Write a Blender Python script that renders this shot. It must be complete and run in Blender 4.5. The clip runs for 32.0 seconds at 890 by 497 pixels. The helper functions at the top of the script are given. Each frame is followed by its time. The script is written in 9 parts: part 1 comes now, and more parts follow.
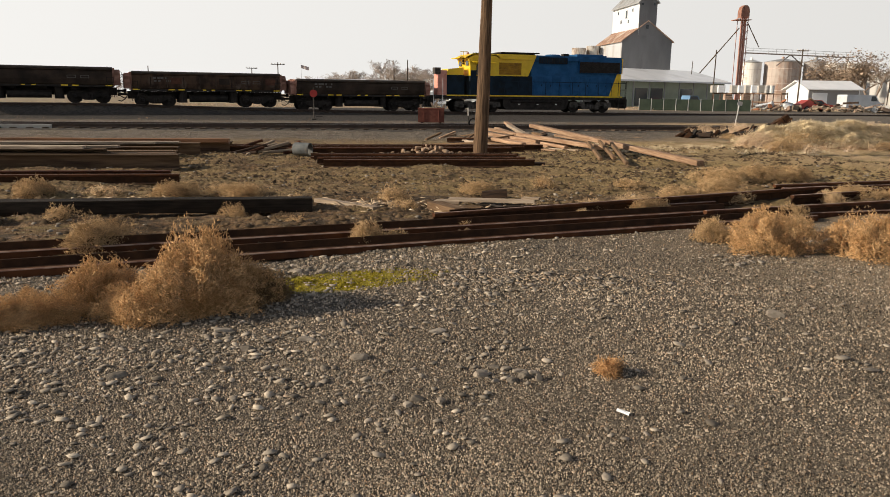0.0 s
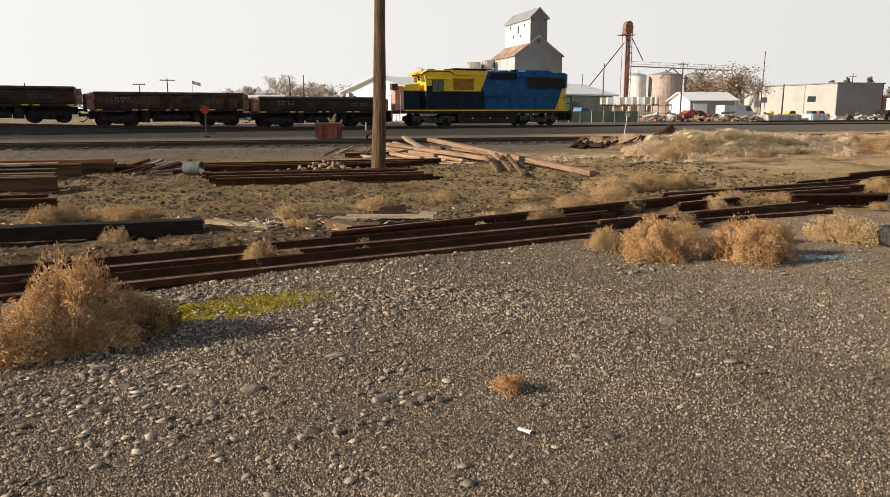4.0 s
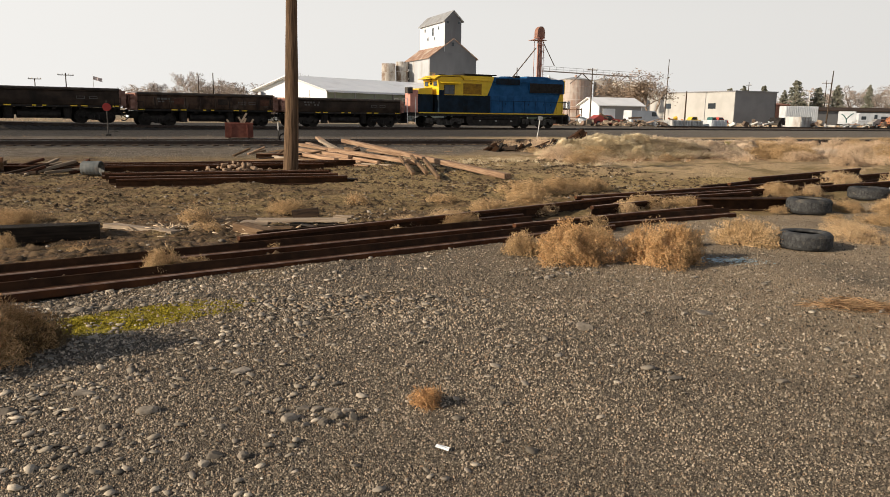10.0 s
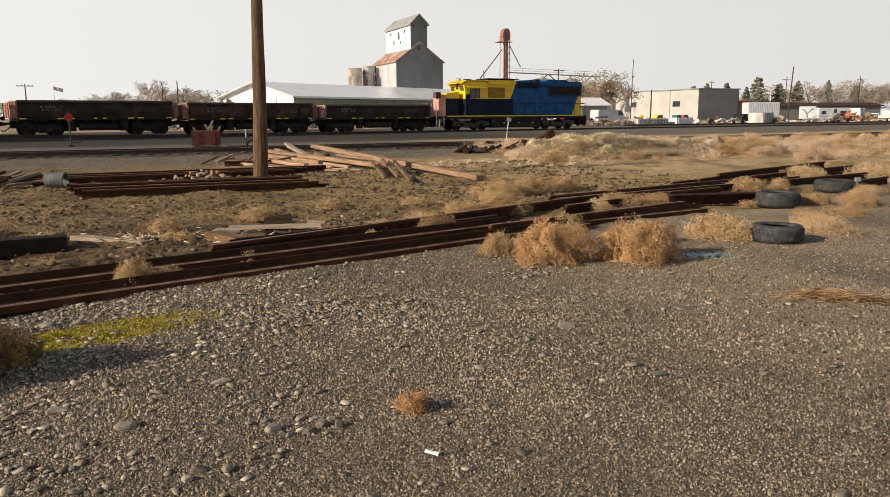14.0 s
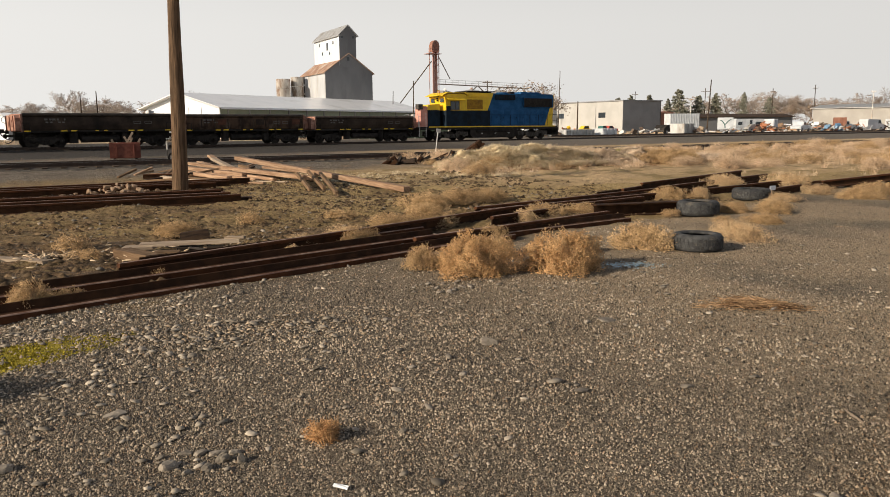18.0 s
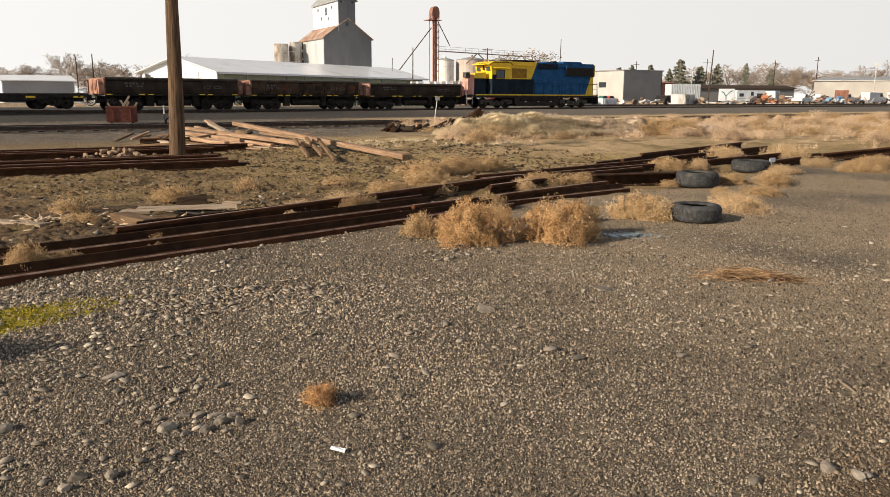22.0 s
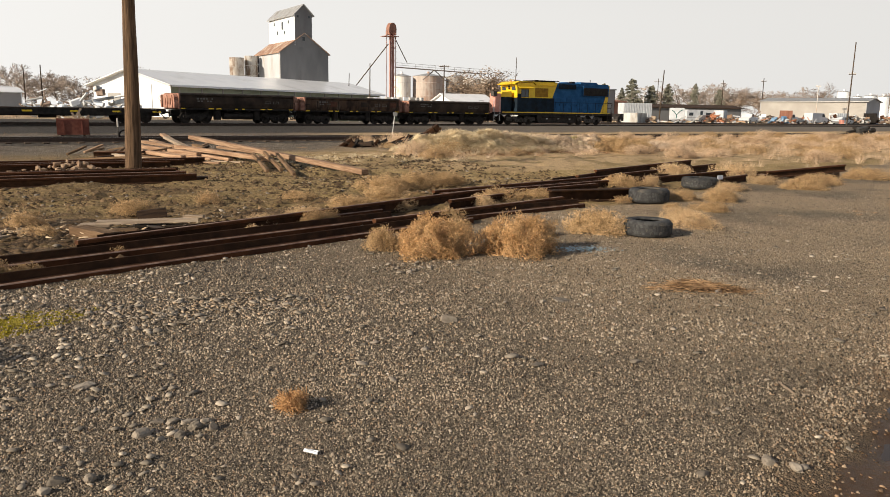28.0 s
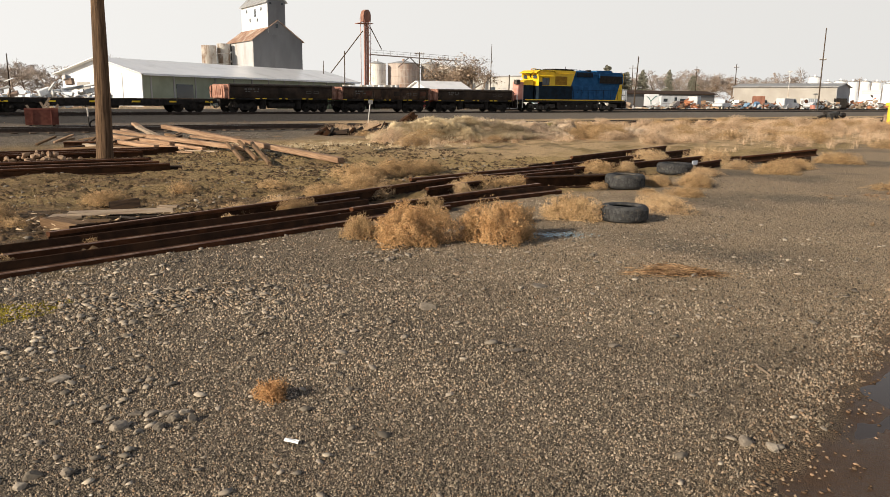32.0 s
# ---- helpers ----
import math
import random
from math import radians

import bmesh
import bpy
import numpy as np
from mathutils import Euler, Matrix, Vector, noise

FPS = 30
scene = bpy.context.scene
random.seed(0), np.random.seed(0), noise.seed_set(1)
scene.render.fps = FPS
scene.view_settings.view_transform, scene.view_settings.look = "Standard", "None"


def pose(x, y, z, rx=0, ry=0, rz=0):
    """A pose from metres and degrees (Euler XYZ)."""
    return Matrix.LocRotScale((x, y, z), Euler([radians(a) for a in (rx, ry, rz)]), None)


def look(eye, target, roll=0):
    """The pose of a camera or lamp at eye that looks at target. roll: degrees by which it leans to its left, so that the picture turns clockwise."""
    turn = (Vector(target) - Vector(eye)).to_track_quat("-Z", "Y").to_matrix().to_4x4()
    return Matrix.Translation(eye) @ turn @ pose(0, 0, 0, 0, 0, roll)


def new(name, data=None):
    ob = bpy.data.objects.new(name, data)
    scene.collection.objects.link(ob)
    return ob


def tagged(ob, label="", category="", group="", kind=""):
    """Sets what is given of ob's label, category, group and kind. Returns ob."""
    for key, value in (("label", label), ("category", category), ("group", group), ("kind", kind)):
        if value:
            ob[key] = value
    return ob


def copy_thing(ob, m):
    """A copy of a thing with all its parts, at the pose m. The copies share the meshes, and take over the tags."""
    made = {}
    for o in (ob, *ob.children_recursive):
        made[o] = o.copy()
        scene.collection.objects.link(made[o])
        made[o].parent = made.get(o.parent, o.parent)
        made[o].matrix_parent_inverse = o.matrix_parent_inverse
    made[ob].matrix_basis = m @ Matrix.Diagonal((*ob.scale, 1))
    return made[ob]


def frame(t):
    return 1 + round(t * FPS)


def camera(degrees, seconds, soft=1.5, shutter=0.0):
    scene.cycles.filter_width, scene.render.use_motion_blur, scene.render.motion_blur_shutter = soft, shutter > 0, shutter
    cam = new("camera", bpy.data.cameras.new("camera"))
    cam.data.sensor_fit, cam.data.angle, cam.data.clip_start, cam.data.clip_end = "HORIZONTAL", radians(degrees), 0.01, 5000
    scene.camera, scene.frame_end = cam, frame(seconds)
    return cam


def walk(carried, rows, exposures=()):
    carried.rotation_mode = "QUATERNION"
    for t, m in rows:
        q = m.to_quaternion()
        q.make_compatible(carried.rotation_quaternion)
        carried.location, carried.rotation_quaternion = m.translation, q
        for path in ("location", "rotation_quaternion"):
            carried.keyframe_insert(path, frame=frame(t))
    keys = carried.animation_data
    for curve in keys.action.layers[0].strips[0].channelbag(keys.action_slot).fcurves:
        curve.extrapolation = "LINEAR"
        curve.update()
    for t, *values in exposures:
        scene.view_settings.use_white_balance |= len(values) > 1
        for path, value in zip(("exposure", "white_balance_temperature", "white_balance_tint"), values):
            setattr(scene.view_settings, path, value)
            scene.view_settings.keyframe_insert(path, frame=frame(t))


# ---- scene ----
cam = camera(61.3, 32.0, soft=0.65)
PATH = [
    (0, (1.1393, -0.5868, 1.5347), (1.4078, 1.3539, 1.1347), 0.63),
    (0.5, (1.1455, -0.5713, 1.5323), (1.4278, 1.3655, 1.1172), 0.29),
    (1, (1.1729, -0.5422, 1.5503), (1.4832, 1.3957, 1.1672), 0.20),
    (1.5, (1.1897, -0.5293, 1.5497), (1.5620, 1.3987, 1.1679), 0.62),
    (2, (1.1940, -0.5199, 1.5499), (1.5955, 1.4004, 1.1616), -0.15),
    (2.5, (1.1946, -0.5119, 1.5478), (1.6491, 1.3995, 1.1685), -0.25),
    (3, (1.1945, -0.4988, 1.5465), (1.7202, 1.3943, 1.1747), -0.07),
    (3.5, (1.2061, -0.4873, 1.5450), (1.7211, 1.4095, 1.1697), -0.31),
    (4, (1.2166, -0.4767, 1.5462), (1.7369, 1.4203, 1.1830), -0.06),
    (4.5, (1.2337, -0.4712, 1.5461), (1.7303, 1.4246, 1.1511), 0.04),
    (6.5, (1.3000, -0.4343, 1.5484), (1.7803, 1.4661, 1.1557), 0.20),
    (7, (1.3054, -0.4550, 1.5458), (1.7957, 1.4441, 1.1544), 0.49),
    (7.5, (1.3137, -0.4624, 1.5487), (1.8427, 1.4243, 1.1489), 0.65),
    (8, (1.3196, -0.4556, 1.5407), (1.9151, 1.4131, 1.1465), 0.71),
    (8.5, (1.3480, -0.4413, 1.5511), (1.9336, 1.4381, 1.1959), 1.58),
    (9, (1.3453, -0.3980, 1.5561), (1.9751, 1.4679, 1.2031), 1.13),
    (9.5, (1.2997, -0.3484, 1.5497), (2.0018, 1.4859, 1.1731), 0.60),
    (10, (1.2727, -0.3084, 1.5504), (2.0056, 1.5172, 1.1928), 0.84),
    (10.5, (1.2530, -0.2855, 1.5496), (1.9913, 1.5418, 1.2139), 0.38),
    (11, (1.2542, -0.2780, 1.5468), (2.0016, 1.5459, 1.2062), 0.55),
    (11.5, (1.2512, -0.2733, 1.5402), (1.9852, 1.5549, 1.1965), 0.66),
    (12, (1.2446, -0.2665, 1.5402), (1.9827, 1.5557, 1.1768), 0.66),
    (12.5, (1.2379, -0.2596, 1.5369), (1.9970, 1.5536, 1.1650), 0.47),
    (13, (1.2388, -0.2493, 1.5338), (2.0265, 1.5510, 1.1638), 0.14),
    (13.5, (1.2361, -0.2420, 1.5340), (1.9947, 1.5711, 1.1671), -0.57),
    (14, (1.2395, -0.2415, 1.5349), (2.0426, 1.5559, 1.1856), -0.38),
    (14.5, (1.2275, -0.2335, 1.5329), (2.0458, 1.5628, 1.2071), -0.18),
    (15, (1.2369, -0.2295, 1.5297), (2.0919, 1.5472, 1.1925), 0.37),
    (15.5, (1.2808, -0.2136, 1.5378), (2.1980, 1.5256, 1.1711), -0.08),
    (17.5, (1.4225, -0.1125, 1.5273), (2.4025, 1.6023, 1.2089), -0.85),
    (18, (1.4234, -0.1109, 1.5292), (2.3882, 1.6116, 1.2072), -0.47),
    (18.5, (1.4218, -0.1145, 1.5253), (2.3836, 1.6085, 1.2015), -0.34),
    (19, (1.4131, -0.1146, 1.5250), (2.3474, 1.6216, 1.1892), -0.60),
    (19.5, (1.4049, -0.1104, 1.5237), (2.3315, 1.6247, 1.1647), -0.45),
    (20, (1.4048, -0.1038, 1.5230), (2.3485, 1.6141, 1.1273), 0.08),
    (20.5, (1.4105, -0.0989, 1.5205), (2.3566, 1.6171, 1.1211), 0.22),
    (21, (1.4095, -0.0998, 1.5166), (2.3553, 1.6174, 1.1205), 0.10),
    (21.5, (1.4137, -0.1013, 1.5200), (2.3506, 1.6208, 1.1253), -0.06),
    (22, (1.4204, -0.1049, 1.5166), (2.3831, 1.6010, 1.1133), 0.26),
    (22.5, (1.4299, -0.1091, 1.5211), (2.4404, 1.5658, 1.1081), 0.75),
    (23, (1.4228, -0.1103, 1.5221), (2.4499, 1.5561, 1.1143), 0.47),
    (23.5, (1.4135, -0.1191, 1.5206), (2.4550, 1.5409, 1.1234), 0.60),
    (24, (1.4043, -0.1279, 1.5296), (2.4900, 1.5081, 1.1520), 0.32),
    (24.5, (1.4006, -0.1310, 1.5317), (2.4788, 1.5086, 1.1503), -0.62),
    (25, (1.3994, -0.1606, 1.5323), (2.4718, 1.4835, 1.1489), 0.57),
    (25.5, (1.3946, -0.1874, 1.5251), (2.4966, 1.4434, 1.1681), 1.08),
    (27.5, (1.2686, -0.2328, 1.5220), (2.3122, 1.4285, 1.1310), 1.02),
    (28, (1.2812, -0.2379, 1.5300), (2.3468, 1.4154, 1.1681), 0.92),
    (28.5, (1.2852, -0.2325, 1.5294), (2.3642, 1.4110, 1.1617), 0.82),
    (29, (1.2850, -0.2295, 1.5291), (2.3897, 1.3964, 1.1634), 0.79),
    (29.5, (1.2922, -0.2324, 1.5311), (2.4154, 1.3826, 1.1724), 0.78),
    (30, (1.3043, -0.2302, 1.5317), (2.4378, 1.3752, 1.1611), 0.87),
    (30.5, (1.3114, -0.2273, 1.5346), (2.4582, 1.3631, 1.1407), 1.01),
    (31, (1.2953, -0.2203, 1.5294), (2.4076, 1.3978, 1.1520), -0.02),
    (31.5, (1.2827, -0.2270, 1.5309), (2.3799, 1.4002, 1.1473), 0.16),
    (32, (1.2793, -0.2270, 1.5243), (2.3922, 1.3876, 1.1315), 0.60),
]
EXPOSURES = [(0, 0.06), (1, 0.21), (2, 0.11), (3, 0.11), (4, 0.13), (9, 0.08), (15, 0.06), (18, 0.02), (19, 0.0), (20, -0.06), (21, 0.08), (22, 0.22), (25, 0.20), (29, 0.16), (32, 0.17)]
walk(cam, [(t, look(eye, target, roll)) for t, eye, target, roll in PATH], exposures=EXPOSURES)

# ---- light ----
SUN_AZ, SUN_EL = -90.0, 23.0          # degrees from +y towards +x, and above the horizon
world = bpy.data.worlds.new("sky")
scene.world = world
world.use_nodes = True
wn = world.node_tree
wn.nodes.clear()
sky = wn.nodes.new("ShaderNodeTexSky")
sky.sky_type = "NISHITA"
sky.sun_disc = False
sky.sun_elevation = radians(SUN_EL)
sky.sun_rotation = radians(SUN_AZ)
sky.dust_density = 1.5
sky.air_density = 1.0
# winter haze: white low over the land, thinning upwards to a dimmer blue
haze = wn.nodes.new("ShaderNodeMix")
haze.data_type = "RGBA"
upper = wn.nodes.new("ShaderNodeMix")
upper.data_type = "RGBA"
upper.inputs[0].default_value = 0.82
upper.inputs[7].default_value = (1.5, 1.7, 2.1, 1)
wn.links.new(sky.outputs[0], upper.inputs[6])
haze.inputs[7].default_value = (7.5, 7.36, 7.1, 1)
wtc = wn.nodes.new("ShaderNodeTexCoord")
wsep = wn.nodes.new("ShaderNodeSeparateXYZ")
wmap = wn.nodes.new("ShaderNodeMapRange")
wmap.interpolation_type = "SMOOTHSTEP"
wmap.inputs[1].default_value, wmap.inputs[2].default_value = 0.11, 0.45
wmap.inputs[3].default_value, wmap.inputs[4].default_value = 1.0, 0.0
wn.links.new(wtc.outputs["Generated"], wsep.inputs[0])
wn.links.new(wsep.outputs[2], wmap.inputs[0])
wn.links.new(wmap.outputs[0], haze.inputs[0])
# forward scatter: the haze is brighter on the sun's side
glow = wn.nodes.new("ShaderNodeMapRange")
glow.inputs[1].default_value, glow.inputs[2].default_value = -1.0, 1.0
glow.inputs[3].default_value, glow.inputs[4].default_value = 1.22, 0.88
wn.links.new(wsep.outputs[0], glow.inputs[0])
bright = wn.nodes.new("ShaderNodeVectorMath")
bright.operation = "SCALE"
bg = wn.nodes.new("ShaderNodeBackground")
bg.inputs[1].default_value = 0.105
wo = wn.nodes.new("ShaderNodeOutputWorld")
wn.links.new(upper.outputs[2], haze.inputs[6])
wn.links.new(haze.outputs[2], bright.inputs[0])
wn.links.new(glow.outputs[0], bright.inputs["Scale"])
wn.links.new(bright.outputs[0], bg.inputs[0])
wn.links.new(bg.outputs[0], wo.inputs[0])
sun_data = bpy.data.lights.new("sun", "SUN")
sun_data.energy = 5.7
sun_data.angle = radians(1.0)
sun_data.color = (1.0, 0.85, 0.66)
sun = new("sun", sun_data)
_sa, _se = radians(SUN_AZ), radians(SUN_EL)
SUN_DIR = Vector((math.sin(_sa) * math.cos(_se), math.cos(_sa) * math.cos(_se), math.sin(_se)))
sun.matrix_world = look(SUN_DIR * 50, (0, 0, 0))


# ---- materials ----
def nodes_of(name):
    m = bpy.data.materials.new(name)
    m.use_nodes = True
    nt = m.node_tree
    return m, nt, nt.nodes["Principled BSDF"]


def N(nt, kind, **kw):
    n = nt.nodes.new("ShaderNode" + kind)
    for k, v in kw.items():
        n.inputs[k].default_value = v
    return n


def mixc(nt, fac, a, b):
    n = nt.nodes.new("ShaderNodeMix")
    n.data_type = "RGBA"
    for i, v in ((0, fac), (6, a), (7, b)):
        if hasattr(v, "is_linked"):
            nt.links.new(v, n.inputs[i])
        else:
            n.inputs[i].default_value = v if i == 0 else (*v, 1)
    return n.outputs[2]


def ramp(nt, sock, lo, hi):
    n = nt.nodes.new("ShaderNodeMapRange")
    n.interpolation_type = "SMOOTHSTEP"
    nt.links.new(sock, n.inputs[0])
    n.inputs[1].default_value, n.inputs[2].default_value = lo, hi
    return n.outputs[0]


def calc(nt, op, a, b=0.0):
    n = nt.nodes.new("ShaderNodeMath")
    n.operation = op
    for i, v in ((0, a), (1, b)):
        if hasattr(v, "is_linked"):
            nt.links.new(v, n.inputs[i])
        else:
            n.inputs[i].default_value = v
    return n.outputs[0]


def noise_at(nt, vec, scale, detail=4, rough=0.55):
    n = N(nt, "TexNoise", Scale=scale, Detail=detail, Roughness=rough)
    nt.links.new(vec, n.inputs["Vector"])
    return n.outputs[0]


def surf(name, c1, c2, scale=4.0, rough=0.8, metal=0.0, bump=0.3, bscale=60.0, stain=None, sscale=0.8, slo=0.5, shi=0.7,
         stretch=(1, 1, 1), rnd=0.25, depth=0.01):
    """A worn surface: two tones mixed at one scale, stains at a second, fine relief, and a little change from piece to piece."""
    m, nt, b = nodes_of(name)
    tc = nt.nodes.new("ShaderNodeTexCoord")
    mp = N(nt, "Mapping", Scale=stretch)
    nt.links.new(tc.outputs["Object"], mp.inputs[0])
    info = nt.nodes.new("ShaderNodeObjectInfo")
    geo = nt.nodes.new("ShaderNodeNewGeometry")
    off = calc(nt, "MULTIPLY", info.outputs["Random"], 37.0)
    add = nt.nodes.new("ShaderNodeVectorMath")
    nt.links.new(mp.outputs[0], add.inputs[0])
    nt.links.new(off, add.inputs[1])
    v = add.outputs[0]
    col = mixc(nt, ramp(nt, noise_at(nt, v, scale), 0.35, 0.65), c1, c2)
    if stain:
        col = mixc(nt, ramp(nt, noise_at(nt, v, sscale, 6, 0.65), slo, shi), col, stain)
    if rnd:
        hsv = N(nt, "HueSaturation")
        tot = calc(nt, "FRACT", calc(nt, "ADD", calc(nt, "MULTIPLY", info.outputs["Random"], 7.3), geo.outputs["Random Per Island"]))
        nt.links.new(calc(nt, "ADD", calc(nt, "MULTIPLY", tot, 2 * rnd), 1 - rnd), hsv.inputs["Value"])
        nt.links.new(col, hsv.inputs["Color"])
        col = hsv.outputs[0]
    nt.links.new(col, b.inputs["Base Color"])
    b.inputs["Roughness"].default_value = rough
    b.inputs["Metallic"].default_value = metal
    b.inputs["Specular IOR Level"].default_value = 0.15 if rough >= 0.7 else 0.4
    if bump:
        bp = N(nt, "Bump", Strength=bump, Distance=depth)
        nt.links.new(noise_at(nt, v, bscale, 5, 0.6), bp.inputs["Height"])
        nt.links.new(bp.outputs[0], b.inputs["Normal"])
    return m


def plain(name, c, rough=0.6, metal=0.0, emit=0.0):
    m, nt, b = nodes_of(name)
    b.inputs["Base Color"].default_value = (*c, 1)
    b.inputs["Roughness"].default_value = rough
    b.inputs["Metallic"].default_value = metal
    if emit:
        b.inputs["Emission Color"].default_value = (*c, 1)
        b.inputs["Emission Strength"].default_value = emit
    return m


M = {}
M["rail"] = surf("rusted_rail_steel", (0.050, 0.022, 0.013), (0.095, 0.036, 0.018), 6, 0.75, 0.15, 0.35, 90, (0.025, 0.015, 0.012), 1.6)
M["rail_used"] = surf("track_rail", (0.040, 0.028, 0.022), (0.06, 0.04, 0.03), 6, 0.6, 0.3, 0.3, 90)
M["rail_top"] = surf("worn_rail_head", (0.32, 0.30, 0.28), (0.22, 0.19, 0.17), 3, 0.32, 0.9, 0.1, 60)
M["tie"] = surf("old_tie_wood", (0.055, 0.040, 0.030), (0.10, 0.075, 0.055), 3, 0.9, 0, 0.5, 30, stretch=(1, 8, 8))
M["creosote"] = surf("creosoted_timber", (0.028, 0.020, 0.016), (0.07, 0.045, 0.03), 3, 0.8, 0, 0.6, 25, (0.14, 0.085, 0.05), 1.2, 0.6, 0.75, stretch=(1, 9, 9))
M["timber"] = surf("bleached_timber", (0.26, 0.160, 0.100), (0.44, 0.298, 0.195), 2.5, 0.85, 0, 0.4, 30, (0.17, 0.100, 0.062), 1.2, 0.55, 0.75, stretch=(0.6, 9, 9), rnd=0.25)
M["plank"] = surf("grey_plank", (0.27, 0.21, 0.155), (0.40, 0.32, 0.24), 3, 0.9, 0, 0.4, 30, stretch=(0.7, 9, 9))
M["board_brown"] = surf("brown_split_wood", (0.13, 0.080, 0.045), (0.25, 0.165, 0.10), 3, 0.9, 0, 0.5, 30, (0.07, 0.045, 0.028), 1.5, stretch=(0.7, 9, 9))
M["chip"] = surf("pale_wood_chip", (0.42, 0.31, 0.20), (0.58, 0.46, 0.32), 6, 0.9, 0, 0, rnd=0.35)
M["pipe_zinc"] = surf("dull_zinc_pipe", (0.085, 0.094, 0.098), (0.145, 0.152, 0.150), 4, 0.7, 0.2, 0.15, 30, (0.12, 0.09, 0.07), 1.5)
M["pole"] = surf("weathered_pole", (0.060, 0.038, 0.023), (0.165, 0.105, 0.064), 5, 0.85, 0, 0.8, 30, (0.06, 0.040, 0.026), 1.5, stretch=(6, 6, 0.35), depth=0.02)
M["dark_pole"] = surf("far_pole_wood", (0.06, 0.045, 0.035), (0.10, 0.075, 0.055), 2, 0.9, 0, 0)
M["blue"] = surf("faded_blue_paint", (0.013, 0.075, 0.190), (0.022, 0.104, 0.250), 1.5, 0.70, 0, 0.1, 20, (0.016, 0.05, 0.11), 0.7, 0.5, 0.8, rnd=0)
M["navy"] = surf("grimy_dark_blue_paint", (0.008, 0.015, 0.024), (0.012, 0.026, 0.044), 1.5, 0.75, 0, 0.1, 20, (0.014, 0.016, 0.018), 0.8, rnd=0)
M["yellow"] = surf("yellow_paint", (0.72, 0.47, 0.015), (0.80, 0.54, 0.02), 2, 0.42, 0, 0.08, 20, (0.50, 0.31, 0.02), 1.0, 0.55, 0.8, rnd=0)
M["black"] = surf("sooty_black_steel", (0.018, 0.016, 0.015), (0.036, 0.031, 0.027), 3, 0.7, 0.1, 0.2, 30)
M["grey_steel"] = surf("dusty_truck_steel", (0.045, 0.041, 0.037), (0.095, 0.086, 0.076), 4, 0.75, 0.2, 0.2, 30)
M["louvre"] = surf("soot_browned_yellow_paint", (0.30, 0.16, 0.025), (0.42, 0.24, 0.03), 3, 0.75, 0, 0.1, 20, (0.16, 0.085, 0.03), 1.2, 0.45, 0.7)
M["pink"] = surf("faded_pink_primer", (0.52, 0.24, 0.19), (0.60, 0.30, 0.24), 3, 0.7, 0, 0.1, 30, (0.42, 0.16, 0.11), 1.0)
M["glass"] = plain("dark_window_glass", (0.03, 0.04, 0.05), 0.08)
M["light_glass"] = plain("sky_lit_glass", (0.45, 0.55, 0.60), 0.15)
M["chrome"] = plain("bare_metal", (0.55, 0.55, 0.55), 0.35, 0.9)
M["car_brown"] = surf("sooty_brown_car_paint", (0.034, 0.025, 0.019), (0.062, 0.043, 0.031), 1.2, 0.7, 0.1, 0.25, 25, (0.015, 0.012, 0.011), 0.5, 0.45, 0.75, rnd=0.1)
# top rail in a paler brown than the car sides
M["car_top"] = surf("dusty_top_rail_paint", (0.050, 0.040, 0.033), (0.095, 0.074, 0.058), 2, 0.6, 0.1, 0.2, 25, (0.11, 0.055, 0.03), 1.2, 0.55, 0.75)
M["car_rust"] = surf("bare_rust_panel", (0.075, 0.036, 0.024), (0.115, 0.052, 0.034), 3, 0.85, 0, 0.3, 40, (0.05, 0.025, 0.018), 1.0)
M["car_end"] = surf("faded_red_car_end", (0.26, 0.130, 0.095), (0.38, 0.225, 0.170), 2, 0.8, 0, 0.2, 30, (0.14, 0.06, 0.04), 1.0)
M["reflector"] = plain("yellow_reflector", (0.92, 0.62, 0.02), 0.5)
M["mark"] = plain("sooty_faded_lettering", (0.125, 0.115, 0.105), 0.85)
M["car_worn"] = surf("rust_worn_car_paint", (0.030, 0.020, 0.015), (0.085, 0.052, 0.034), 1.6, 0.75, 0.1, 0.25, 25, (0.13, 0.095, 0.075), 1.1, 0.56, 0.74, rnd=0.1, stretch=(1, 1, 0.6))
M["letter"] = plain("faded_white_lettering", (0.42, 0.40, 0.37), 0.8)
M["white"] = surf("white_sheet_metal", (0.72, 0.755, 0.80), (0.78, 0.81, 0.85), 0.5, 0.5, 0, 0.05, 5, rnd=0)
M["white_roof"] = surf("white_metal_roof", (0.86, 0.87, 0.88), (0.92, 0.92, 0.92), 0.3, 0.25, 0, 0.02, 5, (0.74, 0.74, 0.73), 0.2, rnd=0)
M["red_box"] = surf("rusty_red_steel", (0.135, 0.046, 0.034), (0.20, 0.075, 0.055), 3, 0.75, 0, 0.2, 30, (0.10, 0.035, 0.025), 1.1)
M["sign_red"] = surf("red_sign_paint", (0.34, 0.025, 0.02), (0.42, 0.035, 0.025), 3, 0.5, 0, 0)
M["galv"] = surf("galvanised_sheet", (0.42, 0.43, 0.43), (0.55, 0.55, 0.54), 2, 0.45, 0.35, 0.15, 15, (0.30, 0.27, 0.24), 0.7, stretch=(1, 1, 0.3))
# elevator sheet in two tones: sunlit side paler, shaded front darker
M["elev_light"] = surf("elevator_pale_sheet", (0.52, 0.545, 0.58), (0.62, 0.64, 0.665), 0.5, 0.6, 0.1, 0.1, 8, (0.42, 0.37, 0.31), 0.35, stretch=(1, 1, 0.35))
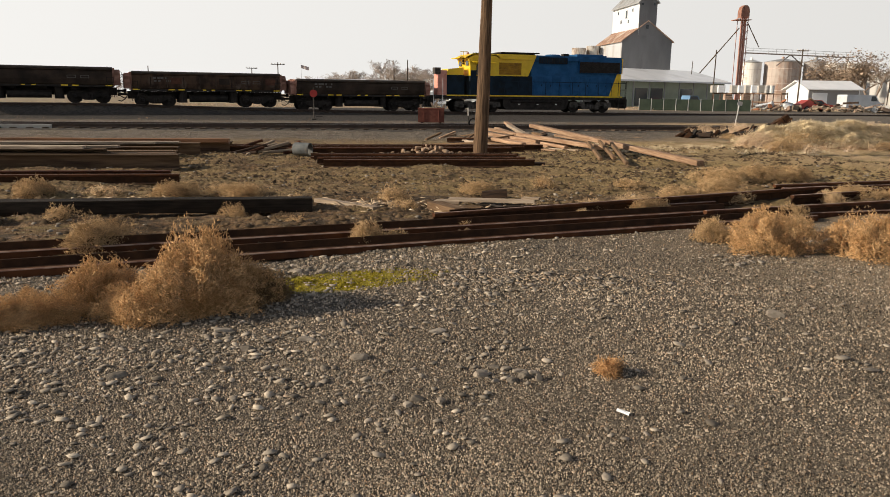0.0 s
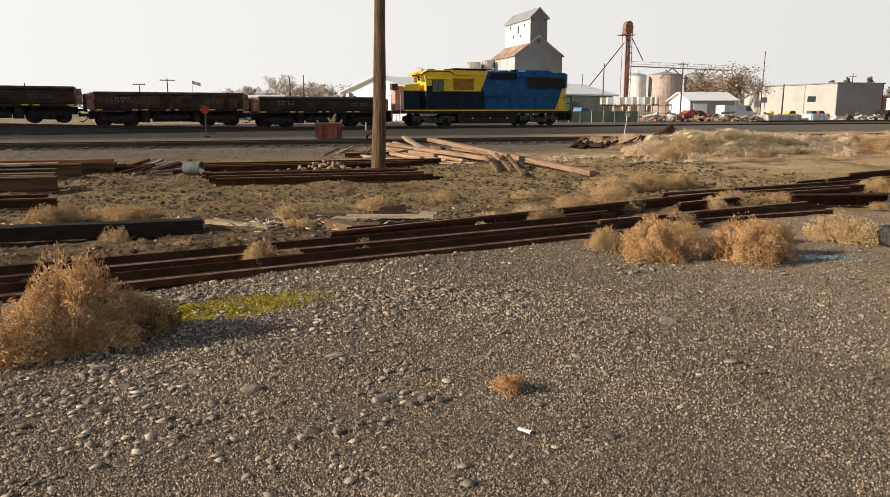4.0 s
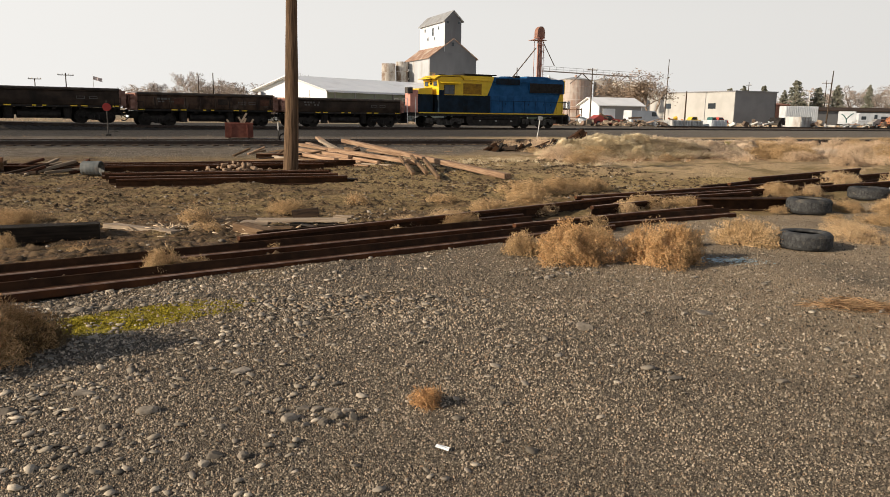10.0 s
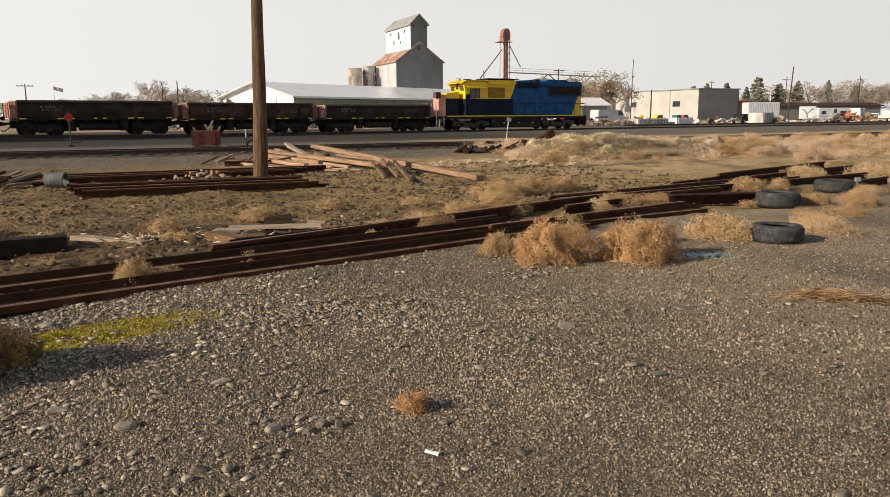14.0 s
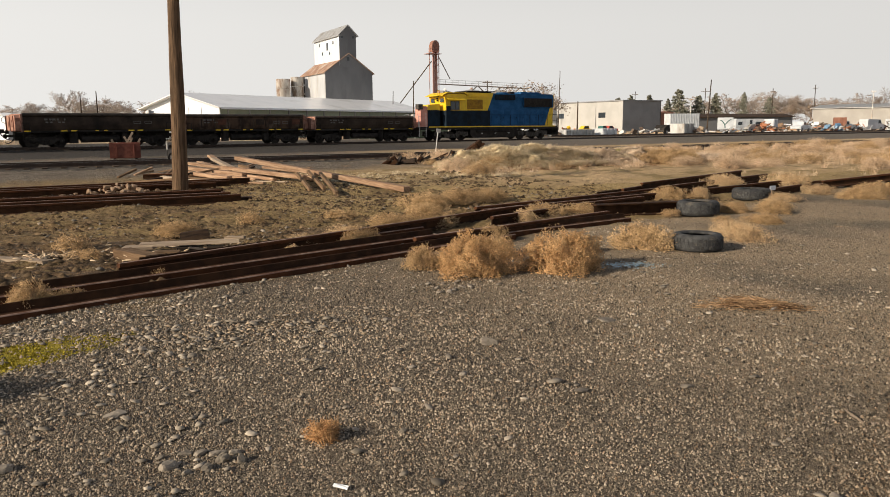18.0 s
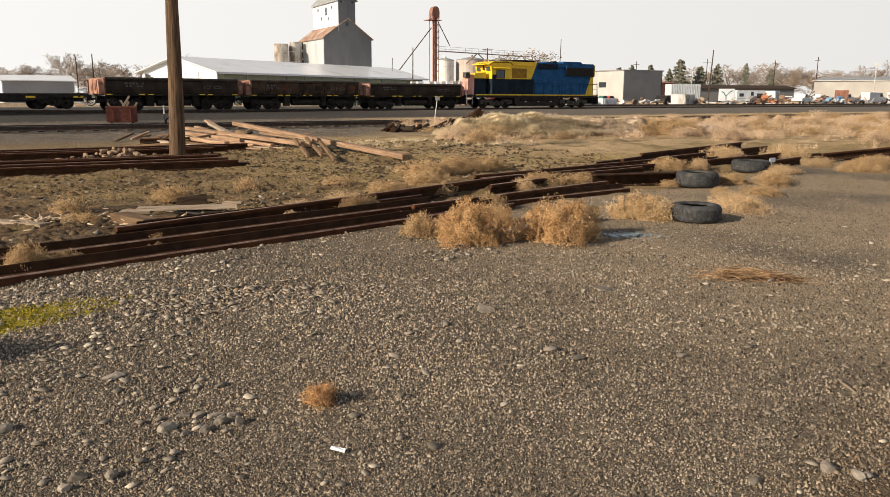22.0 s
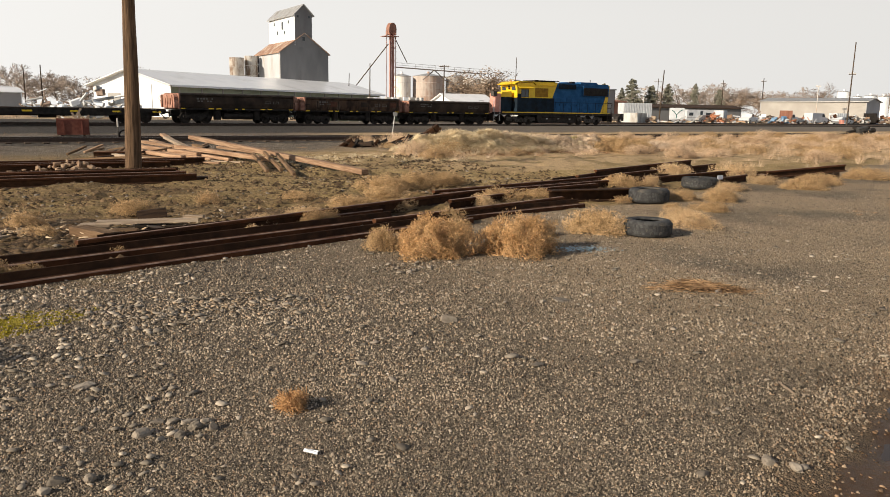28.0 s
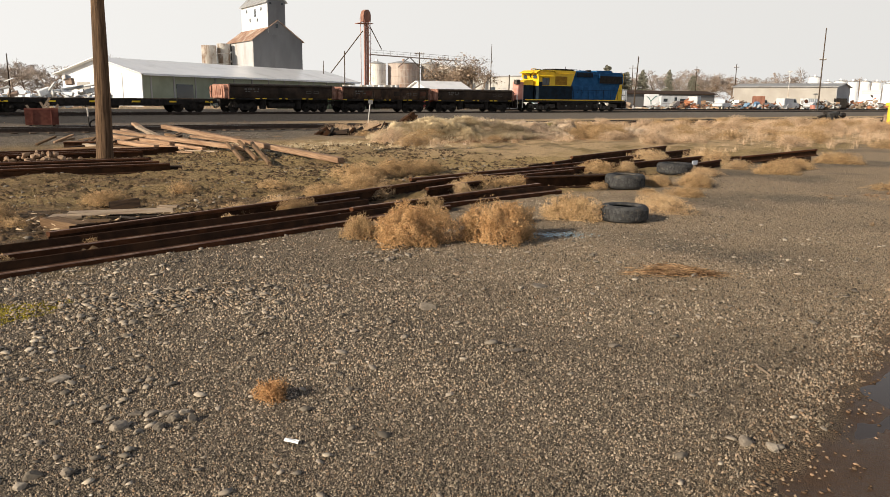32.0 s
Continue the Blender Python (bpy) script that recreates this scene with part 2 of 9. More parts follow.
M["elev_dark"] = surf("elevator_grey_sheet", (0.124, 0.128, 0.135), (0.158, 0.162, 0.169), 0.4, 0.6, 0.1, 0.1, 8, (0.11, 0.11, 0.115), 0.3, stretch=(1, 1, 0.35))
M["rust_roof"] = surf("rusted_roof_sheet", (0.215, 0.125, 0.088), (0.33, 0.225, 0.165), 0.9, 0.75, 0, 0.15, 10, (0.42, 0.375, 0.33), 0.5)
M["tower_red"] = surf("red_oxide_tower", (0.40, 0.205, 0.165), (0.49, 0.29, 0.24), 0.8, 0.75, 0, 0)
M["bin_white"] = surf("chalky_white_bin", (0.76, 0.74, 0.71), (0.84, 0.82, 0.79), 0.5, 0.8, 0, 0.1, 8, (0.42, 0.33, 0.25), 0.3, 0.52, 0.72, stretch=(1, 1, 0.4))
M["concrete"] = surf("stained_concrete", (0.58, 0.56, 0.53), (0.72, 0.70, 0.66), 0.6, 0.9, 0, 0.1, 10, (0.36, 0.26, 0.18), 0.35, 0.48, 0.66)
M["tan_wall"] = surf("tan_metal_wall", (0.42, 0.40, 0.37), (0.49, 0.47, 0.44), 0.3, 0.7, 0, 0)
M["beige"] = surf("beige_metal_wall", (0.41, 0.405, 0.39), (0.46, 0.455, 0.44), 0.3, 0.7, 0, 0)
M["grey_wall"] = surf("grey_metal_wall", (0.30, 0.30, 0.31), (0.35, 0.35, 0.36), 0.3, 0.7, 0, 0)
M["green_wall"] = surf("pale_green_wall", (0.30, 0.34, 0.27), (0.36, 0.40, 0.32), 0.5, 0.8, 0, 0)
M["brickred"] = surf("far_brick_wall", (0.27, 0.13, 0.09), (0.34, 0.17, 0.12), 0.5, 0.9, 0, 0)
M["rubber"] = surf("old_tyre_rubber", (0.036, 0.037, 0.039), (0.066, 0.067, 0.068), 12, 0.7, 0, 0.3, 80, (0.13, 0.115, 0.095), 5, 0.52, 0.75)
M["weed_tan"] = surf("tan_dry_weed", (0.40, 0.265, 0.135), (0.56, 0.39, 0.215), 5, 0.9, 0, 0, rnd=0.4)
M["weed"] = surf("dry_tumbleweed", (0.47, 0.280, 0.128), (0.69, 0.455, 0.235), 5, 0.9, 0, 0, rnd=0.35)
# weed in dark brown: the taller bush's shade is in its colour
M["dead_weed"] = surf("dark_dead_weed", (0.145, 0.092, 0.046), (0.23, 0.160, 0.086), 5, 0.9, 0, 0, rnd=0.35)
M["tan_grit"] = surf("iron_tanned_gravel", (0.19, 0.140, 0.094), (0.38, 0.290, 0.200), 5, 0.85, 0, 0, rnd=0.45)
M["rusty_grit"] = surf("iron_stained_gravel", (0.105, 0.067, 0.041), (0.25, 0.172, 0.112), 5, 0.85, 0, 0, rnd=0.5)
M["tan_cobble"] = surf("tan_river_stone", (0.225, 0.170, 0.115), (0.37, 0.29, 0.205), 9, 0.8, 0, 0.25, 60, (0.24, 0.20, 0.155), 3, 0.55, 0.75, rnd=0.45)
M["weed_pale"] = surf("pale_dry_weed", (0.50, 0.34, 0.19), (0.62, 0.46, 0.28), 5, 0.9, 0, 0, rnd=0.3)
M["tuft"] = surf("red_brown_dry_tuft", (0.40, 0.215, 0.095), (0.56, 0.345, 0.17), 9, 0.9, 0, 0, rnd=0.35)
M["green_grass"] = surf("olive_green_grass", (0.20, 0.185, 0.055), (0.36, 0.32, 0.12), 2, 0.9, 0, 0, rnd=0.3)
M["grey_straw"] = surf("greyed_seeding_grass", (0.50, 0.39, 0.285), (0.68, 0.55, 0.42), 1.5, 0.9, 0, 0, rnd=0.3)
M["straw"] = surf("bleached_grass", (0.58, 0.475, 0.305), (0.80, 0.685, 0.49), 2.5, 0.9, 0, 0, rnd=0.2)
M["field"] = surf("rust_coloured_dry_grass", (0.50, 0.350, 0.222), (0.72, 0.548, 0.385), 0.9, 0.9, 0, 0, rnd=0.25)
M["stone"] = surf("river_cobble", (0.225, 0.195, 0.158), (0.385, 0.332, 0.262), 8, 0.8, 0, 0.25, 60, (0.46, 0.38, 0.285), 3, 0.6, 0.8, rnd=0.55)
M["cobble"] = surf("grey_brown_cobble", (0.175, 0.150, 0.122), (0.285, 0.248, 0.200), 12, 0.8, 0, 0.3, 50, (0.36, 0.305, 0.24), 5, 0.55, 0.75, rnd=0.4)
M["rust_beam"] = surf("rust_brown_beam", (0.16, 0.078, 0.040), (0.25, 0.130, 0.068), 2, 0.85, 0, 0.3, 40, (0.09, 0.05, 0.03), 0.8, 0.5, 0.7, stretch=(0.5, 6, 6))
M["dusty"] = surf("dusty_rusted_beam", (0.095, 0.060, 0.036), (0.17, 0.112, 0.068), 2, 0.85, 0, 0.3, 40, (0.045, 0.028, 0.020), 0.8, 0.5, 0.7, stretch=(0.5, 6, 6))
M["clod"] = surf("brown_soil_clod", (0.070, 0.047, 0.027), (0.165, 0.112, 0.064), 9, 0.95, 0, 0.3, 60, (0.26, 0.20, 0.12), 3, 0.6, 0.8, rnd=0.55)
M["rail_head"] = surf("red_rusted_rail_head", (0.050, 0.021, 0.010), (0.092, 0.037, 0.016), 5, 0.85, 0, 0.35, 90, (0.05, 0.024, 0.015), 1.6)
M["rail_web"] = surf("dark_rusted_rail_web", (0.030, 0.0150, 0.0080), (0.056, 0.0265, 0.0125), 6, 0.9, 0, 0.4, 90)
M["rail_edge"] = surf("worn_rail_edge", (0.20, 0.115, 0.080), (0.34, 0.235, 0.180), 7, 0.65, 0.2, 0.2, 90, (0.13, 0.06, 0.04), 3)
M["tar"] = surf("tarred_black_timber", (0.018, 0.014, 0.011), (0.038, 0.029, 0.021), 3, 0.85, 0, 0.6, 25, (0.05, 0.035, 0.024), 2.0, 0.6, 0.75, stretch=(1, 9, 9))
M["old_straw"] = surf("old_brown_straw", (0.22, 0.130, 0.068), (0.45, 0.295, 0.165), 6, 0.9, 0, 0, rnd=0.45)
M["rubble"] = surf("tan_rubble", (0.22, 0.145, 0.095), (0.36, 0.26, 0.18), 6, 0.9, 0, 0.3, 40, (0.20, 0.13, 0.08), 2, rnd=0.35)
M["white_chip"] = surf("white_stone_chip", (0.50, 0.46, 0.40), (0.64, 0.60, 0.54), 9, 0.7, 0, 0)
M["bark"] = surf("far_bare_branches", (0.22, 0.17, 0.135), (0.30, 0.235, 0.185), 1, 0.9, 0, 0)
# far twigs and needles paled: distance haze mixed into their colours
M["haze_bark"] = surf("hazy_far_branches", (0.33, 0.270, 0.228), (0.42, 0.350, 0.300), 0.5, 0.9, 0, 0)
M["pine"] = surf("far_conifer_needles", (0.205, 0.205, 0.160), (0.275, 0.270, 0.215), 1, 0.9, 0, 0)
M["russet"] = surf("russet_dry_leaves", (0.24, 0.175, 0.125), (0.34, 0.265, 0.20), 1, 0.9, 0, 0, rnd=0.4)


def grit_material():
    """Crushed stone: every grain its own tone, in drifts of coarser pale and finer dark grit."""
    m, nt, b = nodes_of("crushed_grit")
    geo = nt.nodes.new("ShaderNodeNewGeometry")
    pos = geo.outputs["Position"]
    isl = geo.outputs["Random Per Island"]
    sep = nt.nodes.new("ShaderNodeSeparateXYZ")
    nt.links.new(pos, sep.inputs[0])
    tone = calc(nt, "POWER", isl, 1.35)
    col = mixc(nt, tone, (0.046, 0.038, 0.028), (0.440, 0.362, 0.267))
    warm = calc(nt, "FRACT", calc(nt, "MULTIPLY", isl, 17.3))
    col = mixc(nt, calc(nt, "MULTIPLY", ramp(nt, warm, 0.75, 1.0), 0.55), col, (0.30, 0.19, 0.11))
    pale = calc(nt, "FRACT", calc(nt, "MULTIPLY", isl, 53.7))
    col = mixc(nt, ramp(nt, pale, 0.96, 0.98), col, (0.42, 0.36, 0.275))
    drift = ramp(nt, noise_at(nt, pos, 0.75, 5, 0.6), 0.36, 0.64)
    side = ramp(nt, calc(nt, "SUBTRACT", sep.outputs[0], calc(nt, "MULTIPLY", sep.outputs[1], 1.2)), 0.0, 3.0)
    k = calc(nt, "SUBTRACT", calc(nt, "ADD", 1.35, calc(nt, "MULTIPLY", ramp(nt, calc(nt, "SUBTRACT", 4.2, sep.outputs[0]), 0.0, 4.0), 0.20)), calc(nt, "ADD", calc(nt, "MULTIPLY", drift, 0.42), calc(nt, "MULTIPLY", side, 0.20)))
    hsv = N(nt, "HueSaturation")
    nt.links.new(k, hsv.inputs["Value"])
    nt.links.new(col, hsv.inputs["Color"])
    nt.links.new(hsv.outputs[0], b.inputs["Base Color"])
    b.inputs["Roughness"].default_value = 0.85
    b.inputs["Specular IOR Level"].default_value = 0.2
    return m


M["grit"] = grit_material()


# ---- mesh helpers ----
def part(name, bm, material, parent=None, label="", smooth=False, kind=""):
    me = bpy.data.meshes.new(name)
    bm.normal_update()
    bm.to_mesh(me)
    bm.free()
    me.materials.append(material if not isinstance(material, str) else M[material])
    if smooth:
        me.polygons.foreach_set("use_smooth", [True] * len(me.polygons))
    ob = new(name, me)
    ob.parent = parent
    return tagged(ob, label, kind=kind)


def again(ob, parent, m):
    """Another part on the same mesh, at a pose in its parent's space."""
    o = new(ob.name.split(".")[0], ob.data)
    o.parent = parent
    o.matrix_local = m
    for key in ("label", "kind"):
        if key in ob:
            o[key] = ob[key]
    return o


def thing(name, m, label, category, group="", kind=""):
    e = new(name)
    e.empty_display_size = 0.2
    e.matrix_world = m
    return tagged(e, label, category, group, kind)


def box(bm, c, s, rot=None, bevel=0.0, taper=1.0):
    """A box of size s about c; rot is a matrix about its centre; taper narrows its top."""
    vs = []
    for z in (-0.5, 0.5):
        k = 1.0 if z < 0 else taper
        for x, y in ((-0.5, -0.5), (0.5, -0.5), (0.5, 0.5), (-0.5, 0.5)):
            v = Vector((x * s[0] * k, y * s[1] * k, z * s[2]))
            if rot is not None:
                v = rot @ v
            vs.append(bm.verts.new(v + Vector(c)))
    fs = [bm.faces.new([vs[i] for i in f]) for f in ((3, 2, 1, 0), (4, 5, 6, 7), (0, 1, 5, 4), (1, 2, 6, 5), (2, 3, 7, 6), (3, 0, 4, 7))]
    if bevel:
        es = list({e for f in fs for e in f.edges})
        bmesh.ops.bevel(bm, geom=es, offset=bevel, segments=1, affect="EDGES", profile=0.5)
    return fs


def B(c, s, rot=None, bevel=0.0, taper=1.0):
    bm = bmesh.new()
    box(bm, c, s, rot, bevel, taper)
    return bm


def tube(bm, a, b, r1, r2=None, n=8, caps=True):
    """A round or tapered bar from a to b."""
    a, b = Vector(a), Vector(b)
    r2 = r1 if r2 is None else r2
    d = (b - a).normalized()
    u = d.orthogonal().normalized()
    w = d.cross(u)
    ra = [bm.verts.new(a + (u * math.cos(t) + w * math.sin(t)) * r1) for t in [2 * math.pi * i / n for i in range(n)]]
    rb = [bm.verts.new(b + (u * math.cos(t) + w * math.sin(t)) * r2) for t in [2 * math.pi * i / n for i in range(n)]]
    for i in range(n):
        bm.faces.new((ra[i], ra[(i + 1) % n], rb[(i + 1) % n], rb[i]))
    if caps:
        bm.faces.new(ra[::-1])
        bm.faces.new(rb)


def T(a, b, r1, r2=None, n=8):
    bm = bmesh.new()
    tube(bm, a, b, r1, r2, n)
    return bm


def lathe(bm, prof, n=24, axis="z", at=(0, 0, 0)):
    """A closed ring of profile points (radius, height) turned about an axis."""
    rings = []
    for i in range(n):
        t = 2 * math.pi * i / n
        ring = []
        for r, h in prof:
            p = (r * math.cos(t), r * math.sin(t), h) if axis == "z" else (r * math.cos(t), h, r * math.sin(t))
            ring.append(bm.verts.new(Vector(p) + Vector(at)))
        rings.append(ring)
    k = len(prof)
    for i in range(n):
        a, b = rings[i], rings[(i + 1) % n]
        for j in range(k):
            try:
                bm.faces.new((a[j], b[j], b[(j + 1) % k], a[(j + 1) % k]))
            except ValueError:
                pass
    bmesh.ops.recalc_face_normals(bm, faces=bm.faces)


def prism(bm, outline, y0, y1, flip="xz"):
    """An outline in x and z pushed along y (or, with flip 'yz', an outline in y and z pushed along x)."""
    put = (lambda a, b, d: (a, d, b)) if flip == "xz" else (lambda a, b, d: (d, a, b))
    fa = [bm.verts.new(put(a, b, y0)) for a, b in outline]
    fb = [bm.verts.new(put(a, b, y1)) for a, b in outline]
    n = len(outline)
    bm.faces.new(fa)
    bm.faces.new(fb[::-1])
    for i in range(n):
        bm.faces.new((fa[i], fb[i], fb[(i + 1) % n], fa[(i + 1) % n]))
    bmesh.ops.recalc_face_normals(bm, faces=bm.faces)


def P(outline, y0, y1, flip="xz"):
    bm = bmesh.new()
    prism(bm, outline, y0, y1, flip)
    return bm


def mesh_from(name, verts, faces, material, parent=None, label="", kind="", smooth=False):
    """A mesh from arrays: verts (n, 3), faces (m, k)."""
    verts, faces = np.asarray(verts, dtype=np.float32), np.asarray(faces, dtype=np.int32)
    me = bpy.data.meshes.new(name)
    k = faces.shape[1]
    me.vertices.add(len(verts))
    me.vertices.foreach_set("co", verts.ravel())
    me.loops.add(faces.size)
    me.loops.foreach_set("vertex_index", faces.ravel())
    me.polygons.add(len(faces))
    me.polygons.foreach_set("loop_start", np.arange(0, faces.size, k, dtype=np.int32))
    me.polygons.foreach_set("loop_total", np.full(len(faces), k, dtype=np.int32))
    if smooth:
        me.polygons.foreach_set("use_smooth", np.ones(len(faces), dtype=bool))
    me.update(calc_edges=True)
    me.materials.append(M[material] if isinstance(material, str) else material)
    ob = new(name, me)
    ob.parent = parent
    return tagged(ob, label, kind=kind)


EYE0 = (1.3, -0.2, 1.53)


def far(bearing, d, slope=None):
    """A far place from its bearing in degrees and distance; with a slope of sight, at that height."""
    b = radians(bearing)
    return Vector((EYE0[0] + d * math.sin(b), EYE0[1] + d * math.cos(b), 0 if slope is None else EYE0[2] + d * slope))


# ---- ground ----
def edge_of_gravel(x):
    return 6.45 + 0.25 * x


def ground_material():
    m, nt, b = nodes_of("yard_ground")
    geo = nt.nodes.new("ShaderNodeNewGeometry")
    pos = geo.outputs["Position"]
    sep = nt.nodes.new("ShaderNodeSeparateXYZ")
    nt.links.new(pos, sep.inputs[0])
    x, y = sep.outputs[0], sep.outputs[1]
    n_big = noise_at(nt, pos, 0.35, 5)
    n_mid = noise_at(nt, pos, 2.2, 6, 0.6)
    n_fine = noise_at(nt, pos, 14, 6, 0.65)
    grit = N(nt, "TexVoronoi", Scale=120)
    nt.links.new(pos, grit.inputs["Vector"])
    grit2 = N(nt, "TexVoronoi", Scale=30)
    nt.links.new(pos, grit2.inputs["Vector"])
    gsep = nt.nodes.new("ShaderNodeSeparateColor")
    nt.links.new(grit.outputs["Color"], gsep.inputs[0])
    gsep2 = nt.nodes.new("ShaderNodeSeparateColor")
    nt.links.new(grit2.outputs["Color"], gsep2.inputs[0])
    # gravel: every grain its own tone, darkened to paint shade between loose grains
    gravel = mixc(nt, gsep.outputs[0], (0.046, 0.038, 0.028), (0.205, 0.168, 0.124))
    gravel = mixc(nt, calc(nt, "MULTIPLY", ramp(nt, gsep2.outputs[1], 0.80, 0.98), 0.5), gravel, (0.30, 0.245, 0.18))
    gravel = mixc(nt, calc(nt, "MULTIPLY", ramp(nt, n_mid, 0.50, 0.75), 0.6), gravel, (0.185, 0.142, 0.10))
    gravel = mixc(nt, calc(nt, "MULTIPLY", ramp(nt, n_big, 0.5, 0.7), 0.4), gravel, (0.155, 0.126, 0.096))
    dust = calc(nt, "MULTIPLY", ramp(nt, x, 3.0, 7.5), ramp(nt, n_big, 0.30, 0.55))
    gravel = mixc(nt, calc(nt, "MULTIPLY", dust, 0.85), gravel, mixc(nt, n_fine, (0.24, 0.178, 0.112), (0.44, 0.336, 0.222)))
    # bare soil with thin moss and litter
    soil = mixc(nt, ramp(nt, n_fine, 0.3, 0.7), (0.026, 0.0155, 0.008), (0.26, 0.156, 0.078))
    soil = mixc(nt, ramp(nt, n_mid, 0.45, 0.65), soil, (0.140, 0.090, 0.042))
    soil = mixc(nt, calc(nt, "MULTIPLY", ramp(nt, gsep2.outputs[1], 0.90, 1.0), 0.6), soil, (0.33, 0.26, 0.175))
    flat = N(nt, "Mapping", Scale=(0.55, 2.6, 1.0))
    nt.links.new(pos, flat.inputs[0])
    # bands along x: rut shade and darker soil painted in, olive between
    rut_bands = noise_at(nt, flat.outputs[0], 1.0, 6, 0.7)
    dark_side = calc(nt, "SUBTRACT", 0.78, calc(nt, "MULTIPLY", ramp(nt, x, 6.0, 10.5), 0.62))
    soil = mixc(nt, calc(nt, "MULTIPLY", ramp(nt, rut_bands, 0.50, 0.60), dark_side), soil, mixc(nt, n_fine, (0.022, 0.015, 0.009), (0.085, 0.060, 0.034)))
    soil = mixc(nt, calc(nt, "MULTIPLY", ramp(nt, calc(nt, "SUBTRACT", 1.0, rut_bands), 0.52, 0.60), 0.7), soil, mixc(nt, n_fine, (0.12, 0.090, 0.035), (0.31, 0.225, 0.100)))
    green = mixc(nt, ramp(nt, n_fine, 0.3, 0.7), (0.20, 0.142, 0.056), (0.48, 0.350, 0.170))
    g_mask = calc(nt, "MULTIPLY", ramp(nt, calc(nt, "ADD", y, calc(nt, "MULTIPLY", n_big, 9)), 13.8, 17.5), ramp(nt, n_big, 0.33, 0.52))
    g_mask = calc(nt, "MULTIPLY", g_mask, calc(nt, "ADD", 0.45, calc(nt, "MULTIPLY", ramp(nt, x, 3, 10), 0.55)))
    soil = mixc(nt, calc(nt, "MULTIPLY", ramp(nt, x, 6.5, 11.0), 0.55), soil, mixc(nt, n_mid, (0.21, 0.152, 0.062), (0.40, 0.295, 0.135)))
    soil = mixc(nt, g_mask, soil, green)
    # edge between gravel and soil
    d = calc(nt, "SUBTRACT", y, calc(nt, "ADD", calc(nt, "MULTIPLY", x, 0.25), 6.2))
    d = calc(nt, "ADD", d, calc(nt, "MULTIPLY", calc(nt, "SUBTRACT", n_mid, 0.5), 2.5))
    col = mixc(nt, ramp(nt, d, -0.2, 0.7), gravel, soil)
    # weedy field to the right
    tan = mixc(nt, n_mid, (0.38, 0.262, 0.142), (0.60, 0.44, 0.255))
    tan = mixc(nt, ramp(nt, noise_at(nt, pos, 0.8, 6, 0.65), 0.46, 0.62), tan, (0.25, 0.185, 0.085))
    tan = mixc(nt, calc(nt, "MULTIPLY", ramp(nt, n_fine, 0.5, 0.65), 0.5), tan, (0.20, 0.135, 0.075))
    f = calc(nt, "ADD", calc(nt, "SUBTRACT", y, 14.5), calc(nt, "MULTIPLY", calc(nt, "SUBTRACT", n_big, 0.5), 8))
    f2 = calc(nt, "SUBTRACT", x, 12.0)
    col = mixc(nt, calc(nt, "MULTIPLY", ramp(nt, f, -1.5, 2.5), ramp(nt, f2, -4, 4)), col, tan)
    # grey yard strip between the tracks, with its own edges
    wob = calc(nt, "MULTIPLY", calc(nt, "SUBTRACT", n_big, 0.5), 5)
    yy = calc(nt, "ADD", y, wob)
    bed = mixc(nt, n_fine, (0.060, 0.051, 0.042), (0.19, 0.155, 0.118))
    bed = mixc(nt, ramp(nt, gsep2.outputs[1], 0.80, 0.95), bed, (0.36, 0.30, 0.225))
    bed = mixc(nt, ramp(nt, noise_at(nt, pos, 1.1, 6, 0.7), 0.5, 0.62), bed, (0.10, 0.075, 0.05))
    col = mixc(nt, calc(nt, "MULTIPLY", ramp(nt, yy, 23.5, 27.5), calc(nt, "SUBTRACT", 1.0, ramp(nt, x, 16, 24))), col, bed)
    lane = mixc(nt, n_fine, (0.028, 0.025, 0.022), (0.056, 0.048, 0.041))
    lane = mixc(nt, ramp(nt, n_mid, 0.55, 0.7), lane, (0.078, 0.064, 0.050))
    lane = mixc(nt, ramp(nt, x, 22, 45), lane, mixc(nt, n_fine, (0.10, 0.086, 0.070), (0.18, 0.152, 0.120)))
    col = mixc(nt, ramp(nt, yy, 42.5, 46.0), col, lane)
    beyond = mixc(nt, n_mid, (0.22, 0.175, 0.115), (0.36, 0.29, 0.195))
    col = mixc(nt, ramp(nt, yy, 85.0, 90.0), col, beyond)
    # moss beside the rails
    mx = calc(nt, "DIVIDE", calc(nt, "SUBTRACT", x, 1.10), 1.00)
    my = calc(nt, "DIVIDE", calc(nt, "SUBTRACT", y, calc(nt, "ADD", 5.37, calc(nt, "MULTIPLY", x, 0.2))), 0.36)
    md = calc(nt, "SUBTRACT", 1.0, calc(nt, "ADD", calc(nt, "MULTIPLY", mx, mx), calc(nt, "MULTIPLY", my, my)))
    md = calc(nt, "ADD", md, calc(nt, "MULTIPLY", calc(nt, "SUBTRACT", noise_at(nt, pos, 6, 6, 0.7), 0.5), 2.1))
    moss = mixc(nt, n_fine, (0.19, 0.150, 0.013), (0.42, 0.345, 0.036))
    col = mixc(nt, ramp(nt, md, 0.1, 0.55), col, moss)
    # mud by the puddle
    w = calc(nt, "SUBTRACT", calc(nt, "ADD", calc(nt, "MULTIPLY", x, 0.32), 0.03), y)
    ex = calc(nt, "DIVIDE", calc(nt, "SUBTRACT", x, 6.0), 3.2)
    ey = calc(nt, "DIVIDE", calc(nt, "SUBTRACT", y, 0.5), 2.0)
    w = calc(nt, "MINIMUM", w, calc(nt, "SUBTRACT", 0.9, calc(nt, "ADD", calc(nt, "MULTIPLY", ex, ex), calc(nt, "MULTIPLY", ey, ey))))
